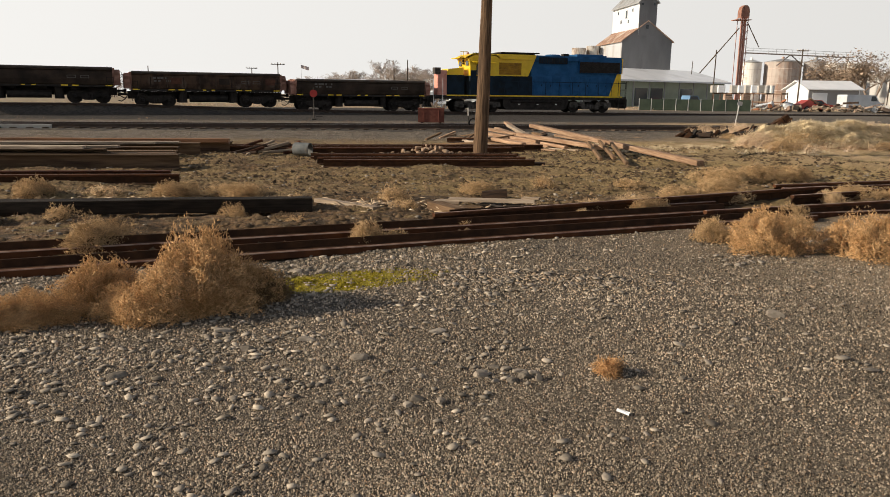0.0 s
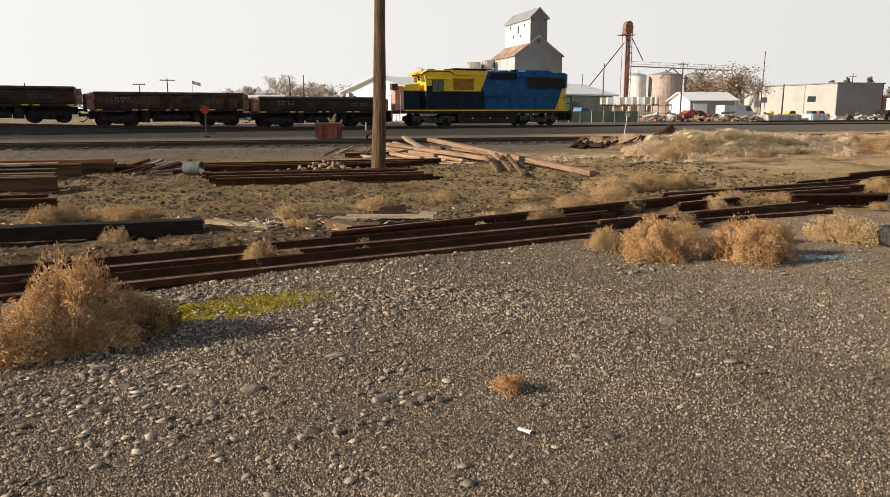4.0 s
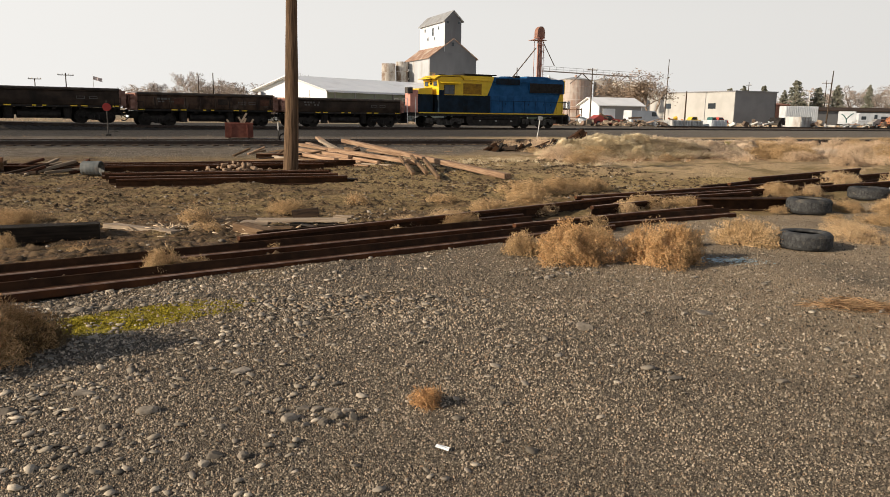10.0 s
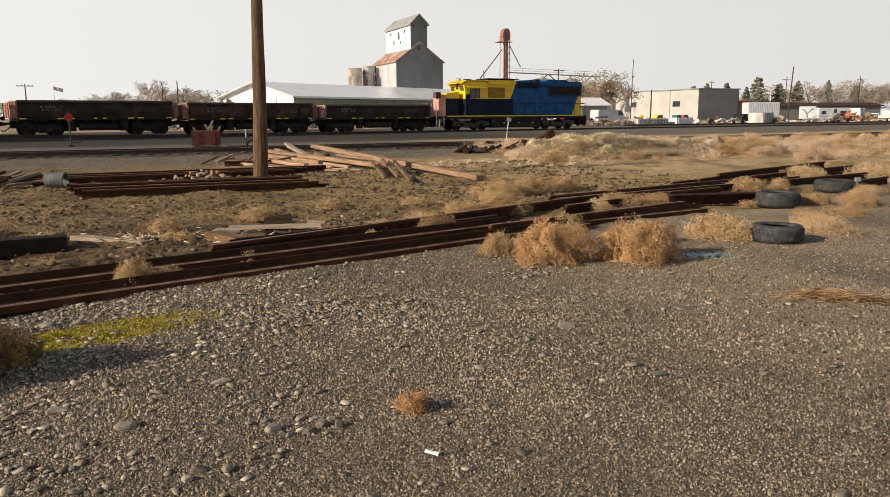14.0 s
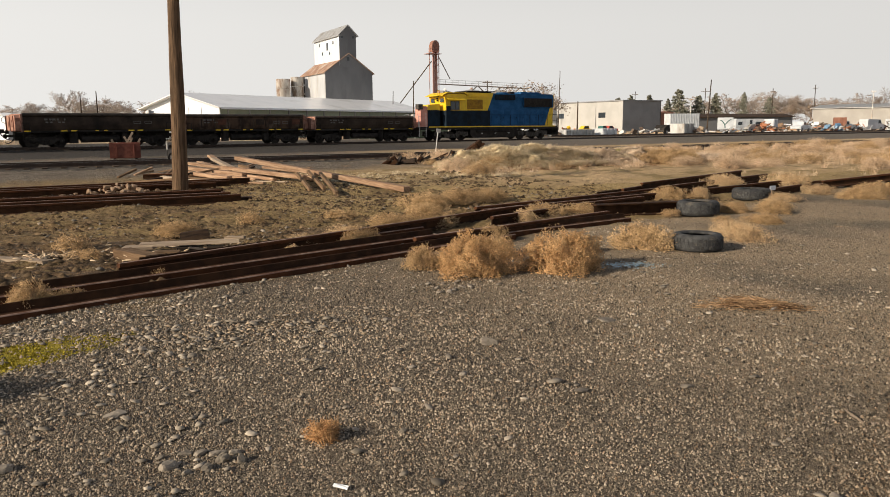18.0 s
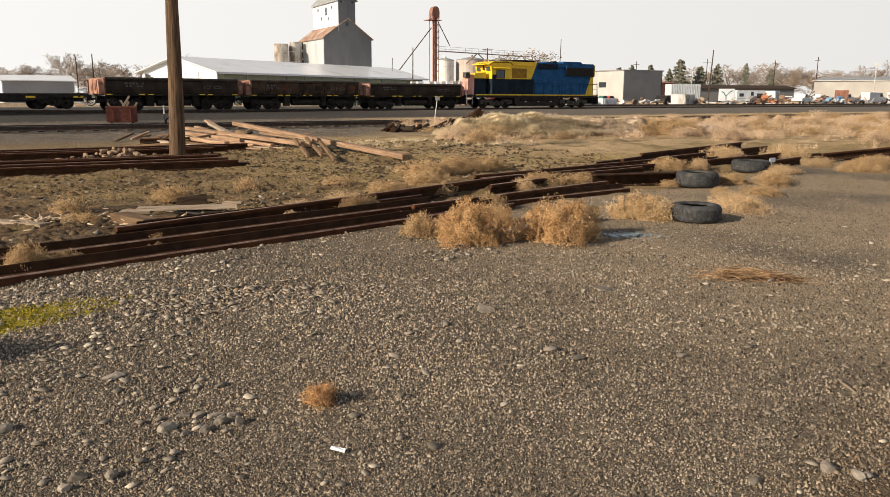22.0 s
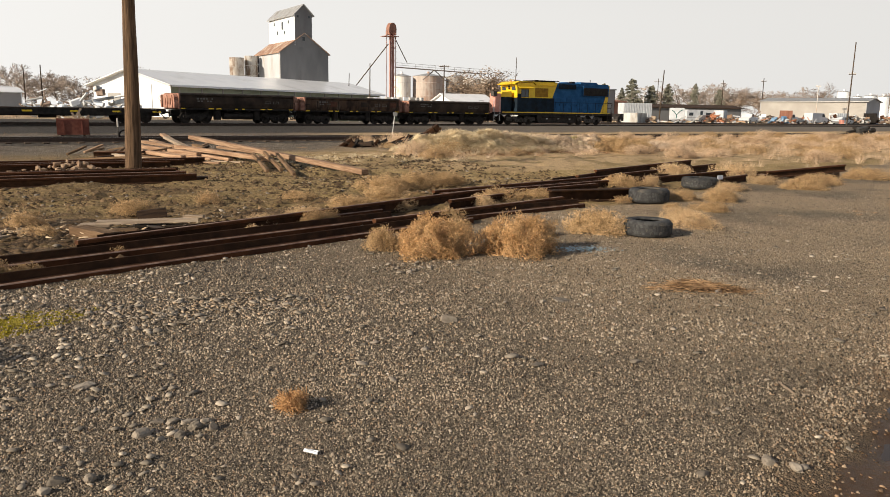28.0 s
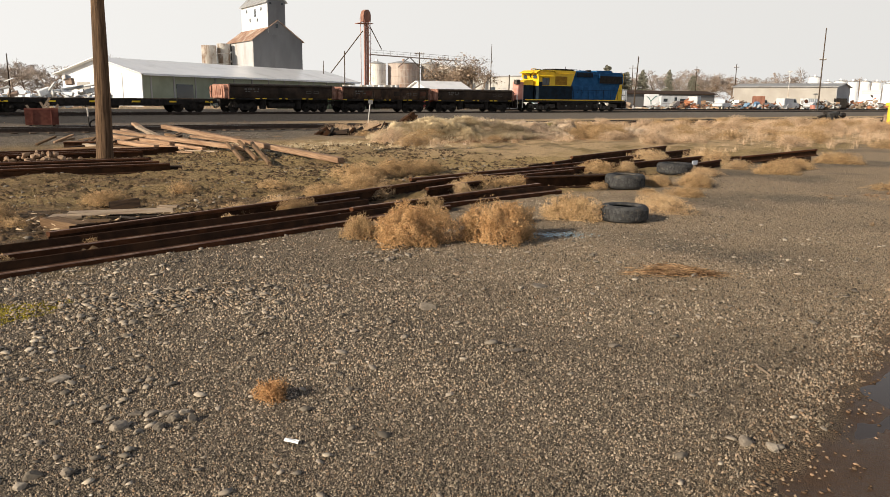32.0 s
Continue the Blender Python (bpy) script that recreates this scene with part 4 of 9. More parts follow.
def locomotive():
    e = thing("locomotive", pose(0, 0, 0), "blue and yellow diesel road switcher locomotive on rails", "locomotive")
    Z = RAIL_Z
    dk = 1.52                                    # deck
    part("frame", B((0, 0, dk - 0.14), (16.6, 2.9, 0.28), bevel=0.02), "black", e)
    part("deck_stripe", B((0.35, -1.458, dk + 0.0), (15.2, 0.012, 0.10)), "yellow", e, "yellow deck-edge stripe")
    for s in (-1, 1):
        part("pilot", B((s * 8.35, 0, dk - 0.55), (0.16, 2.8, 0.75)), "black", e)
        coupler(e, s * 8.45, s)
        for q in (-1, 1):
            for i in range(4):
                part("step", B((s * 7.95, q * 1.36, 0.55 + i * 0.28), (0.55, 0.22, 0.03)), "grey_steel" if q < 0 else "black", e)
            for k in (-0.28, 0.28):
                part("step_hanger", B((s * 7.95 + k, q * 1.45, 1.0), (0.03, 0.03, 1.15)), "grey_steel" if q < 0 else "black", e)
    # long hood
    part("long_hood", B((3.95, 0, 3.02), (8.1, 1.86, 3.0), bevel=0.06), "blue", e, "faded blue long hood")
    part("hood_top", P([(-0.15, 4.42), (7.95, 4.42), (7.95, 4.72), (7.75, 4.80), (-0.15, 4.80)], -1.12, 1.12), "blue", e)
    part("radiator_bulge", P([(4.2, 3.45), (7.9, 3.45), (7.9, 4.60), (4.05, 4.60)], -1.2, 1.2), "blue", e)
    part("radiator_grille", B((5.9, -1.212, 3.93), (3.65, 0.02, 0.88)), "black", e, "black radiator grille")
    for i in range(8):
        part("grille_bar", B((5.9, -1.23, 3.54 + i * 0.11), (3.6, 0.02, 0.02)), "black", e)
    part("intake_grille", B((1.75, -1.128, 4.42), (2.5, 0.02, 0.52)), "navy", e, "dark intake grille")
    for i in range(12):
        part("grille_bar", B((0.6 + i * 0.21, -1.145, 4.42), (0.03, 0.02, 0.5)), "black", e)
    part("tail_stripe", P([(6.95, 1.58), (8.0, 1.58), (8.0, 3.44), (7.62, 3.44)], -0.982, -0.972), "yellow", e, "slanted yellow tail stripe")
    part("tail_edge", P([(7.905, 3.46), (7.99, 3.46), (7.99, 4.70), (7.905, 4.70)], -1.19, -1.11), "yellow", e, "yellow tail corner")
    part("tail_panel", B((8.008, 0, 2.5), (0.012, 1.7, 1.8)), "yellow", e)
    for k in (-0.5, 0.55):
        part("headlamp", T((8.0, k * 0.3, 4.3), (8.06, k * 0.3, 4.3), 0.09, n=10), "light_glass", e)
    for i in range(9):                            # engine-room doors
        x = 0.55 + i * 0.82
        bm = B((x, -0.945, 2.38), (0.74, 0.02, 1.5), bevel=0.006)
        part("hood_door", bm, "blue", e)
        part("door_latch", B((x + 0.3, -0.962, 2.4), (0.05, 0.02, 0.16)), "navy", e)
    for x in (2.2, 4.9, 6.4):
        bm = bmesh.new()
        lathe(bm, [(0.0, 4.80), (0.62, 4.80), (0.62, 4.93), (0.5, 4.95), (0.0, 4.93)], 18)
        bm2 = bm
        o = part("radiator_fan", bm2, "blue", e, "round roof fan housing", smooth=False)
        o.location.x = x
    part("roof_box", B((5.2, 0, 4.90), (2.4, 1.5, 0.22), bevel=0.03), "blue", e)
    part("exhaust_stack", B((3.3, 0, 4.92), (0.5, 0.5, 0.24)), "black", e)
    # yellow electrical cabinet and cab
    part("equipment_hood", P([(-3.0, 3.10), (-0.42, 3.10), (0.22, 4.66), (0.22, 4.82), (-3.0, 4.82)], -1.2, 1.2), "yellow", e, "yellow upper equipment hood")
    part("lower_hood", B((-1.6, 0, 2.3), (3.2, 2.1, 1.62)), "navy", e, "grimy dark blue lower hood")
    part("roof_hatch", B((-1.2, 0, 4.88), (2.9, 1.7, 0.14), bevel=0.02), "black", e)
    # brown louvre paint carries the shade of the recess
    part("blower_slot", B((-2.0, -1.212, 3.68), (1.95, 0.02, 0.95)), "louvre", e, "soot-browned louvre panel")
    for i in range(8):
        part("slot_louvre", B((-2.0, -1.232, 3.28 + i * 0.11), (1.9, 0.03, 0.03)), "louvre", e)
    part("hood_eave", B((-1.45, -1.26, 4.44), (2.9, 0.14, 0.05)), "yellow", e)
    part("hood_roof", B((-1.1, 0, 4.96), (3.3, 2.2, 0.08)), "black", e, "sooty roof of the equipment hood")
    for k in (-5.95, -5.75, -5.55):
        part("roof_rail", T((k, -0.9, 4.5), (k, -0.9, 4.95), 0.02, n=5), "yellow", e)
    part("roof_rail", T((-6.0, -0.9, 4.95), (-5.4, -0.9, 4.95), 0.02, n=5), "yellow", e)
    part("brow", B((-5.75, 0, 4.47), (0.7, 2.3, 0.06)), "yellow", e, "yellow platform over the windscreen")
    cab = part("cab", P([(-5.35, 3.08), (-2.98, 3.08), (-2.98, 4.42), (-3.25, 4.66), (-5.1, 4.66), (-5.5, 4.45), (-5.35, 3.85)], -1.42, 1.42), "yellow", e, "yellow driver's cab with a sloped brow")
    part("cab_lower", B((-4.16, 0, 2.30), (2.36, 2.84, 1.56)), "navy", e, "grimy dark blue lower cab")
    part("cab_roof", P([(-5.75, 4.46), (-5.2, 4.72), (-3.2, 4.72), (-2.9, 4.48), (-2.95, 4.60), (-3.2, 4.79), (-5.2, 4.79), (-5.7, 4.54)], -1.5, 1.5), "yellow", e)
    for q in (-1, 1):
        w = part("window", B((-4.35, q * 1.43, 3.55), (0.85, 0.02, 0.74)), "glass", cab, "dark cab side window")
        bm = bmesh.new()
        for dx, dz, ww, hh in ((0, 0.39, 1.0, 0.06), (0, -0.39, 1.0, 0.06), (-0.47, 0, 0.06, 0.84), (0.47, 0, 0.06, 0.84), (0.05, 0, 0.04, 0.76)):
            box(bm, (-4.35 + dx, q * 1.44, 3.55 + dz), (ww, 0.04, hh))
        part("window_frame", bm, "grey_steel", cab)
        part("sun_visor", B((-4.3, q * 1.62, 4.16), (1.9, 0.42, 0.04), Matrix.Rotation(radians(q * -20), 3, "X")), "yellow", cab)
        part("cab_door", B((-5.08, q * 1.43, 2.55), (0.45, 0.02, 1.9)), "navy", cab)
    for k in (-0.85, 0.85):
        part("windscreen", B((-5.42, k, 4.12), (0.05, 0.62, 0.5)), "glass", cab)
    part("number_board", B((-5.58, 0, 4.50), (0.10, 1.0, 0.22)), "black", e)
    for i in range(2):
        part("headlamp", T((-5.42, -0.12, 4.25 - 0.2 * i), (-5.56, -0.12, 4.25 - 0.2 * i), 0.085, n=10), "black", e)
    bm = bmesh.new()
    for k in (-0.16, 0, 0.16):
        tube(bm, (-3.9, k, 4.83), (-4.45 - k, k, 4.86), 0.04, 0.09, n=8)
    part("air_horn", bm, "black", e)
    part("beacon", T((-5.0, 0.3, 4.78), (-5.0, 0.3, 4.96), 0.09, n=10), "pink", e)
    # low nose
    part("short_nose", B((-6.35, 0, 2.35), (1.5, 1.7, 1.66), bevel=0.05), "navy", e, "dark blue low nose")
    part("nose_cap", P([(-7.1, 3.12), (-5.7, 3.12), (-5.7, 3.72), (-6.95, 3.58)], -0.88, 0.88), "yellow", e, "yellow nose top")
    part("equipment_locker", B((-7.45, -0.45, 2.5), (0.75, 1.0, 1.95), bevel=0.03), "pink", e, "faded pink steel locker")
    part("cooler_unit", B((-7.85, -0.75, 3.42), (0.5, 0.55, 0.5), bevel=0.02), "grey_steel", e, "dark grey cooling unit")
    # handrails
    bm = bmesh.new()
    for q in (-1, 1):
        for x in np.arange(-2.5, 8.1, 1.18):
            tube(bm, (x, q * 1.4, dk), (x, q * 1.4, dk + 1.15), 0.02, n=5)
        tube(bm, (-2.6, q * 1.4, dk + 1.15), (8.2, q * 1.4, dk + 1.15), 0.02, n=5)
    part("handrail", bm, "navy", e)
    for s in (-1, 1):
        metal = "chrome" if s < 0 else "black"
        for a, b in ((-1.3, -0.5), (0.5, 1.3)):
            bm = bmesh.new()
            for k in (a, b):
                tube(bm, (s * 8.28, k, dk), (s * 8.28, k, dk + 1.2), 0.022, n=5)
            for z in (0.6, 1.2):
                tube(bm, (s * 8.28, a, dk + z), (s * 8.28, b, dk + z), 0.022, n=5)
            part("end_rail", bm, metal, e, "steel end railing")
        for k in (8.28, 7.55):
            part("grab_iron", T((s * k, -1.45, 0.6), (s * k, -1.45, dk + 1.3), 0.022, n=5), metal, e)
    # running gear
    part("fuel_tank", P([(-2.55, 1.25), (3.05, 1.25), (3.05, 0.75), (2.75, 0.42), (-2.25, 0.42), (-2.55, 0.75)], -1.36, 1.36), "black", e, "black underslung fuel tank")
    # bare-metal plates added as three bright glints on the tank side
    for k in (-1.2, 0.4, 2.0):
        part("tank_fitting", B((k, -1.385, 0.86), (0.17, 0.05, 0.07)), "chrome", e)
    part("air_tank", T((-1.9, -1.36, 1.06), (2.4, -1.36, 1.06), 0.11, n=10), "black", e)
    for cx in (-4.6, 5.2):
        for s in (-1, 1):
            bm = bmesh.new()
            c = Z + 0.51
            o = [(-1.9, c - 0.05), (-1.85, c + 0.32), (-0.6, c + 0.36), (-0.5, c + 0.15), (0.5, c + 0.15), (0.6, c + 0.36), (1.85, c + 0.32), (1.9, c - 0.05), (1.6, c - 0.1), (1.5, c + 0.05), (0.9, c + 0.05), (0.7, c - 0.25), (-0.7, c - 0.25), (-0.9, c + 0.05), (-1.5, c + 0.05), (-1.6, c - 0.1)]
            prism(bm, [(cx + a, b) for a, b in o], s * 1.08, s * 1.2)
            part("truck_frame", bm, "grey_steel", e, "dusty grey truck frame")
            for k in (-1.35, 1.35):
                part("axle_box", B((cx + k, s * 1.2, c), (0.34, 0.2, 0.34), bevel=0.05), "grey_steel", e)
            bm = bmesh.new()
            for k in (-0.42, -0.14, 0.14, 0.42):
                tube(bm, (cx + k, s * 1.22, c - 0.2), (cx + k, s * 1.22, c + 0.14), 0.07, n=8)
            part("spring", bm, "grey_steel", e)
            for k in (-0.85, 0.85):
                part("brake_cylinder", T((cx + k, s * 1.24, c + 0.22), (cx + k * 1.35, s * 1.24, c + 0.22), 0.1, n=10), "grey_steel", e)
        part("truck_bolster", B((cx, 0, Z + 0.6), (0.6, 2.1, 0.4)), "black", e)
        for k in (-1.35, 1.35):
            wheelset(e, cx + k, 0.51)
    return e


LOCO = locomotive()
LOCO.scale = (1.05, 1, 1.01)
CARS = [(dump_car("dump_car", "sooty brown side-dump car with smooth sides", top=2.56), -14.60),
        (dump_car("dump_car", "sooty brown side-dump car with rusty side panels", panels=True, top=2.63), -25.99),
        (dump_car("dump_car", "sooty brown side-dump car with faded white marks", top=2.62), -37.35),
        (flat_car("flat_car", "empty low black flat car with board deck"), -51.9),
        (flat_car("flat_car", "empty low black flat car coupled behind another"), -69.4)]
for _car, _off in CARS:
    _car.scale = (1, 1, 0.98)


# ---- far buildings ----
def along(e, o):
    return e @ Vector(o)


def gable_house(name, label, corner, heading, length, width, eave, ridge, wall, roof, end=None, over=0.4, category="building", roof_t=0.12):
    """A shed whose long side runs along its own x from the corner, and whose depth is y."""
    e = thing(name, pose(corner[0], corner[1], 0, 0, 0, heading), label, category)
    end = end or wall
    t = 0.15
    part("front_wall", B((length / 2, t / 2, eave / 2), (length - 2 * t, t, eave)), wall, e)
    part("back_wall", B((length / 2, width - t / 2, eave / 2), (length - 2 * t, t, eave)), wall, e)
    for x in (0, length - t):
        part("gable_wall", P([(0, 0), (width, 0), (width, eave), (width / 2, ridge), (0, eave)], x, x + t, "yz"), end, e)
    k = (ridge - eave) / (width / 2)
    for s in (0, 1):
        a = [(-over, eave - over * k), (width / 2, ridge), (width / 2, ridge + roof_t), (-over, eave - over * k + roof_t)]
        if s:
            a = [(width - y, z) for y, z in a]
        part("roof", P(a, -over, length + over, "yz"), roof, e)
    return e


# white shed with an open long side
N0, axis = far(12.93, 110), 29.5
shed = gable_house("white_shed", "long white metal shed with an open front side", N0, axis, 52, 15.5, 4.45, 6.45, "green_wall", "white_roof", "white", 0.9)
for i in range(13):
    part("front_post", B((1.5 + i * 4.1, -0.06, 2.17), (0.22, 0.1, 4.34)), "grey_wall", shed)
# dark panels on the closed wall paint the shade inside open bays
for i in (1, 3, 4, 6, 7, 9):
    part("bay_opening", B((3.55 + i * 4.1, -0.03, 1.6), (3.2, 0.06, 2.9)), "glass", shed, "dark open storage bay")
part("eave_fascia", B((26, -0.93, 4.20), (53, 0.06, 0.28)), "white", shed)
part("side_door", B((-0.03, 11.2, 1.6), (0.06, 2.6, 3.2)), "beige", shed)
for k in (3.6, 6.2, 8.1):
    part("wall_seam", B((-0.02, k, 2.2), (0.05, 0.05, 4.4)), "grey_wall", shed)


def elevator():
    c = far(20.55, 150)
    e = thing("grain_elevator", pose(c[0], c[1], 0), "tall grey sheet-metal grain elevator with a rusty roof", "grain elevator")
    w, d, ev, rg = 9.85, 14.0, 12.0, 15.6
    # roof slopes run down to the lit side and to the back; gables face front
    # sun and shade are put into the colours of side and front
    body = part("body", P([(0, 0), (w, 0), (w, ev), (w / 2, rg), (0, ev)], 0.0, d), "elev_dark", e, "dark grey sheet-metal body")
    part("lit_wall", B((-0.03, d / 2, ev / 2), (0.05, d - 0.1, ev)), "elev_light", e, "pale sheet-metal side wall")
    k = (rg - ev) / (w / 2)
    for s in (0, 1):
        o = [(-0.35, ev - 0.35 * k), (w / 2, rg), (w / 2, rg + 0.15), (-0.35, ev - 0.35 * k + 0.15)]
        if s:
            o = [(w - a, b) for a, b in o]
        part("roof", P(o, -0.3, d + 0.3), "rust_roof", e, "rust-streaked sheet roof")
    # head house
    hx0, hx1, hy0, hy1 = 3.05, 6.5, -0.05, 14.05
    ht, hr = 19.2, 20.9
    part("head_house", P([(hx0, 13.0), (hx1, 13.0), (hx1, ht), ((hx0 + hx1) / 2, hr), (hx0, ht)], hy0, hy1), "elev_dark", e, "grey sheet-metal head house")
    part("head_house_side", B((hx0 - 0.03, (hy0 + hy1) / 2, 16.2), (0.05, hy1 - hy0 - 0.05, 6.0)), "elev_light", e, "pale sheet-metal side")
    k = (hr - ht) / ((hx1 - hx0) / 2)
    for s in (0, 1):
        o = [(hx0 - 0.4, ht - 0.4 * k), ((hx0 + hx1) / 2, hr), ((hx0 + hx1) / 2, hr + 0.15), (hx0 - 0.4, ht - 0.4 * k + 0.15)]
        if s:
            o = [(hx0 + hx1 - a, b) for a, b in o]
        part("head_roof", P(o, hy0 - 0.4, hy1 + 0.4), "galv", e, "galvanised sheet roof")
    for y, z, w2, h2 in ((6.4, 17.4, 0.9, 1.5), (3.2, 17.9, 0.6, 0.6), (10.9, 18.0, 0.6, 0.6), (9.2, 16.2, 0.6, 0.7), (5.3, 16.0, 0.5, 0.6)):
        part("window", B((hx0 - 0.06, y, z), (0.05, w2, h2)), "glass", e)
    part("window", B((4.75, -0.08, 14.6), (0.5, 0.05, 0.7)), "glass", e)
    for x in (3.6, 5.95):
        part("window", B((x, hy0 - 0.02, 18.7), (0.4, 0.05, 0.4)), "glass", e)
    # ladder frame at the back edge of the lit wall
    for i in range(6):
        part("wall_opening", B((-0.08, d - 1.2, 2.2 + i * 1.75), (0.06, 1.7, 1.4)), "black", e)
    return e


elevator()


def silo(name, b0, b1, d, slope, mat, label, cone=0.8, group="", rings=True):
    """A round bin between two bearings."""
    a, b = far(b0, d), far(b1, d)
    r, c = (b - a).length / 2, (a + b) / 2
    h = EYE0[2] + d * slope
    e = thing(name, pose(c[0], c[1], 0), label, "silo", group)
    bm = bmesh.new()
    lathe(bm, [(0.01, 0), (r, 0), (r, h), (0.01, h)], 28)
    part("shell", bm, mat, e, smooth=False)
    if cone:
        bm = bmesh.new()
        lathe(bm, [(0.01, h - 0.05), (r + 0.12, h - 0.05), (r + 0.12, h + 0.02), (0.35, h + cone), (0.01, h + cone)], 28)
        part("roof", bm, "galv", e)
        part("cap", T((0, 0, h + cone - 0.05), (0, 0, h + cone + 0.45), 0.35, n=10), mat, e)
    if rings:
        bm = bmesh.new()
        for i in range(1, 6):
            lathe(bm, [(r, h * i / 6 - 0.05), (r + 0.05, h * i / 6 - 0.05), (r + 0.05, h * i / 6 + 0.05), (r, h * i / 6 + 0.05)], 28)
        part("hoop", bm, mat, e)
    return e


M["bin_rust"] = surf("rust_streaked_bin", (0.52, 0.45, 0.41), (0.62, 0.55, 0.50), 0.6, 0.75, 0, 0.1, 8, (0.40, 0.25, 0.19), 0.35, 0.45, 0.7, stretch=(1, 1, 0.35))
M["bin_grey"] = surf("grey_weathered_bin", (0.40, 0.385, 0.37), (0.48, 0.46, 0.44), 0.6, 0.75, 0, 0.1, 8, (0.30, 0.25, 0.22), 0.35, stretch=(1, 1, 0.35))
M["catwalk"] = surf("weathered_catwalk_steel", (0.16, 0.135, 0.12), (0.22, 0.19, 0.17), 1, 0.8, 0, 0)
M["head_rust"] = surf("brown_rusted_housing", (0.23, 0.115, 0.085), (0.30, 0.165, 0.125), 1, 0.8, 0, 0)
M["silo_rust"] = surf("rust_streaked_concrete", (0.40, 0.36, 0.32), (0.62, 0.59, 0.55), 0.9, 0.9, 0, 0.1, 10, (0.20, 0.125, 0.085), 0.55, 0.45, 0.62, stretch=(1, 1, 0.3))
M["silo_white"] = surf("flaking_white_concrete", (0.60, 0.58, 0.55), (0.74, 0.73, 0.70), 0.9, 0.9, 0, 0.1, 10, (0.27, 0.20, 0.15), 0.5, 0.52, 0.64, stretch=(1, 1, 0.3))
silo("concrete_silo", 16.98, 18.0, 158, 0.0605, "silo_rust", "stained pale concrete silo beside the elevator", 0.0)
silo("concrete_silo", 18.02, 18.95, 160, 0.063, "silo_white", "stained white concrete silo beside the elevator", 0.0)
silo("grain_bin", 28.7, 30.05, 205, 0.0425, "bin_white", "round chalky white grain bin with a low cone", 0.7, "grain bins")
silo("grain_bin", 30.2, 32.5, 207, 0.043, "bin_rust", "wide rust-streaked grey grain bin with a low cone", 0.8, "grain bins")
silo("grain_bin", 32.65, 34.1, 209, 0.0425, "bin_grey", "round weathered grey grain bin behind a pole", 0.7, "grain bins")
silo("grain_bin", 33.95, 35.2, 178, 0.041, "concrete", "dark stained grain bin behind bare trees", 0.0, "grain bins")
silo("grain_bin", 35.2, 36.5, 178, 0.041, "concrete", "dark stained grain bin behind bare trees", 0.0, "grain bins")


def leg_tower():
    c = far(28.6, 190)
    e = thing("elevator_leg_tower", pose(c[0], c[1], 0, 0, 0, 0), "red steel grain leg tower with a rounded head", "tower")
    e.scale = (1.15, 1.15, 1.15)
    h = 17.2
    for k in (-0.42, 0.22):
        part("leg_casing", B((k, -0.4, h / 2), (0.36, 0.4, h)), "tower_red", e, "faded red leg casing")
    for k in (0.62, -0.76):
        for q in (-0.8, 0.8):
            part("corner_post", B((k, q, h / 2), (0.1, 0.1, h)), "tower_red", e)
    for i in range(12):
        z = 0.8 + i * 1.35
        part("brace", B((-0.07, -0.8, z), (1.38, 0.08, 0.08)), "tower_red", e)
        bm = bmesh.new()
        tube(bm, (-0.74, -0.8, z), (0.6, -0.8, z + 1.35), 0.05, n=5)
        part("brace", bm, "tower_red", e)
    part("head", P([(-0.85, 16.9), (0.85, 16.9), (0.88, 18.2), (0.7, 18.9), (0.28, 19.3), (-0.28, 19.3), (-0.7, 18.9), (-0.88, 18.2)], -0.7, 0.7), "head_rust", e, "rounded brown head housing")
    part("platform", B((-0.5, -0.2, 16.5), (3.2, 2.4, 0.1)), "tower_red", e)
    bm = bmesh.new()
    for x in np.arange(-2.1, -0.9, 0.4):
        tube(bm, (x, -1.4, 16.5), (x, -1.4, 17.5), 0.03, n=4)
    tube(bm, (-2.1, -1.4, 17.5), (-0.9, -1.4, 17.5), 0.03, n=4)
    part("platform_rail", bm, "tower_red", e)
    bm = bmesh.new()
    for z in np.arange(1, 16, 0.5):
        tube(bm, (0.8, -0.5, z), (1.1, -0.5, z), 0.025, n=4)
    part("ladder", bm, "tower_red", e)
    part("spout", T((-0.7, 0, 15.0), tuple((far(25.95, 188, 0.0285) - c) / 1.15), 0.11), "dark_pole", e, "long sloping grain spout")
    part("spout", T((0.9, 0, 16.2), tuple((far(29.75, 193, 0.0605) - c) / 1.15), 0.10), "dark_pole", e, "long sloping grain spout")
    p, q = (far(28.9, 195, 0.054) - c) / 1.15, (far(35.6, 207, 0.0470) - c) / 1.15
    bm = bmesh.new()
    for z in (0.0, 0.5, 1.0):
        tube(bm, tuple(p + Vector((0, 0, z))), tuple(q + Vector((0, 0, z))), 0.13 if z < 0.2 else 0.03, n=5)
    for i in range(15):
        m = p.lerp(q, i / 14)
        tube(bm, tuple(m), tuple(m + Vector((0, 0, 1.0))), 0.025, n=4)
    part("catwalk", bm, "catwalk", e, "grey conveyor catwalk over bins")
    for b in (31.8, 35.0):
        m = (far(b, 200, 0.0535 - (b - 28.9) * 0.00077) - c) / 1.15
        for s in (-1, 1):
            part("catwalk_brace", T(tuple(m), tuple(m + Vector((s * 3.0, 0, -2.3))), 0.12, n=5), "catwalk", e)
    return e


leg_tower()

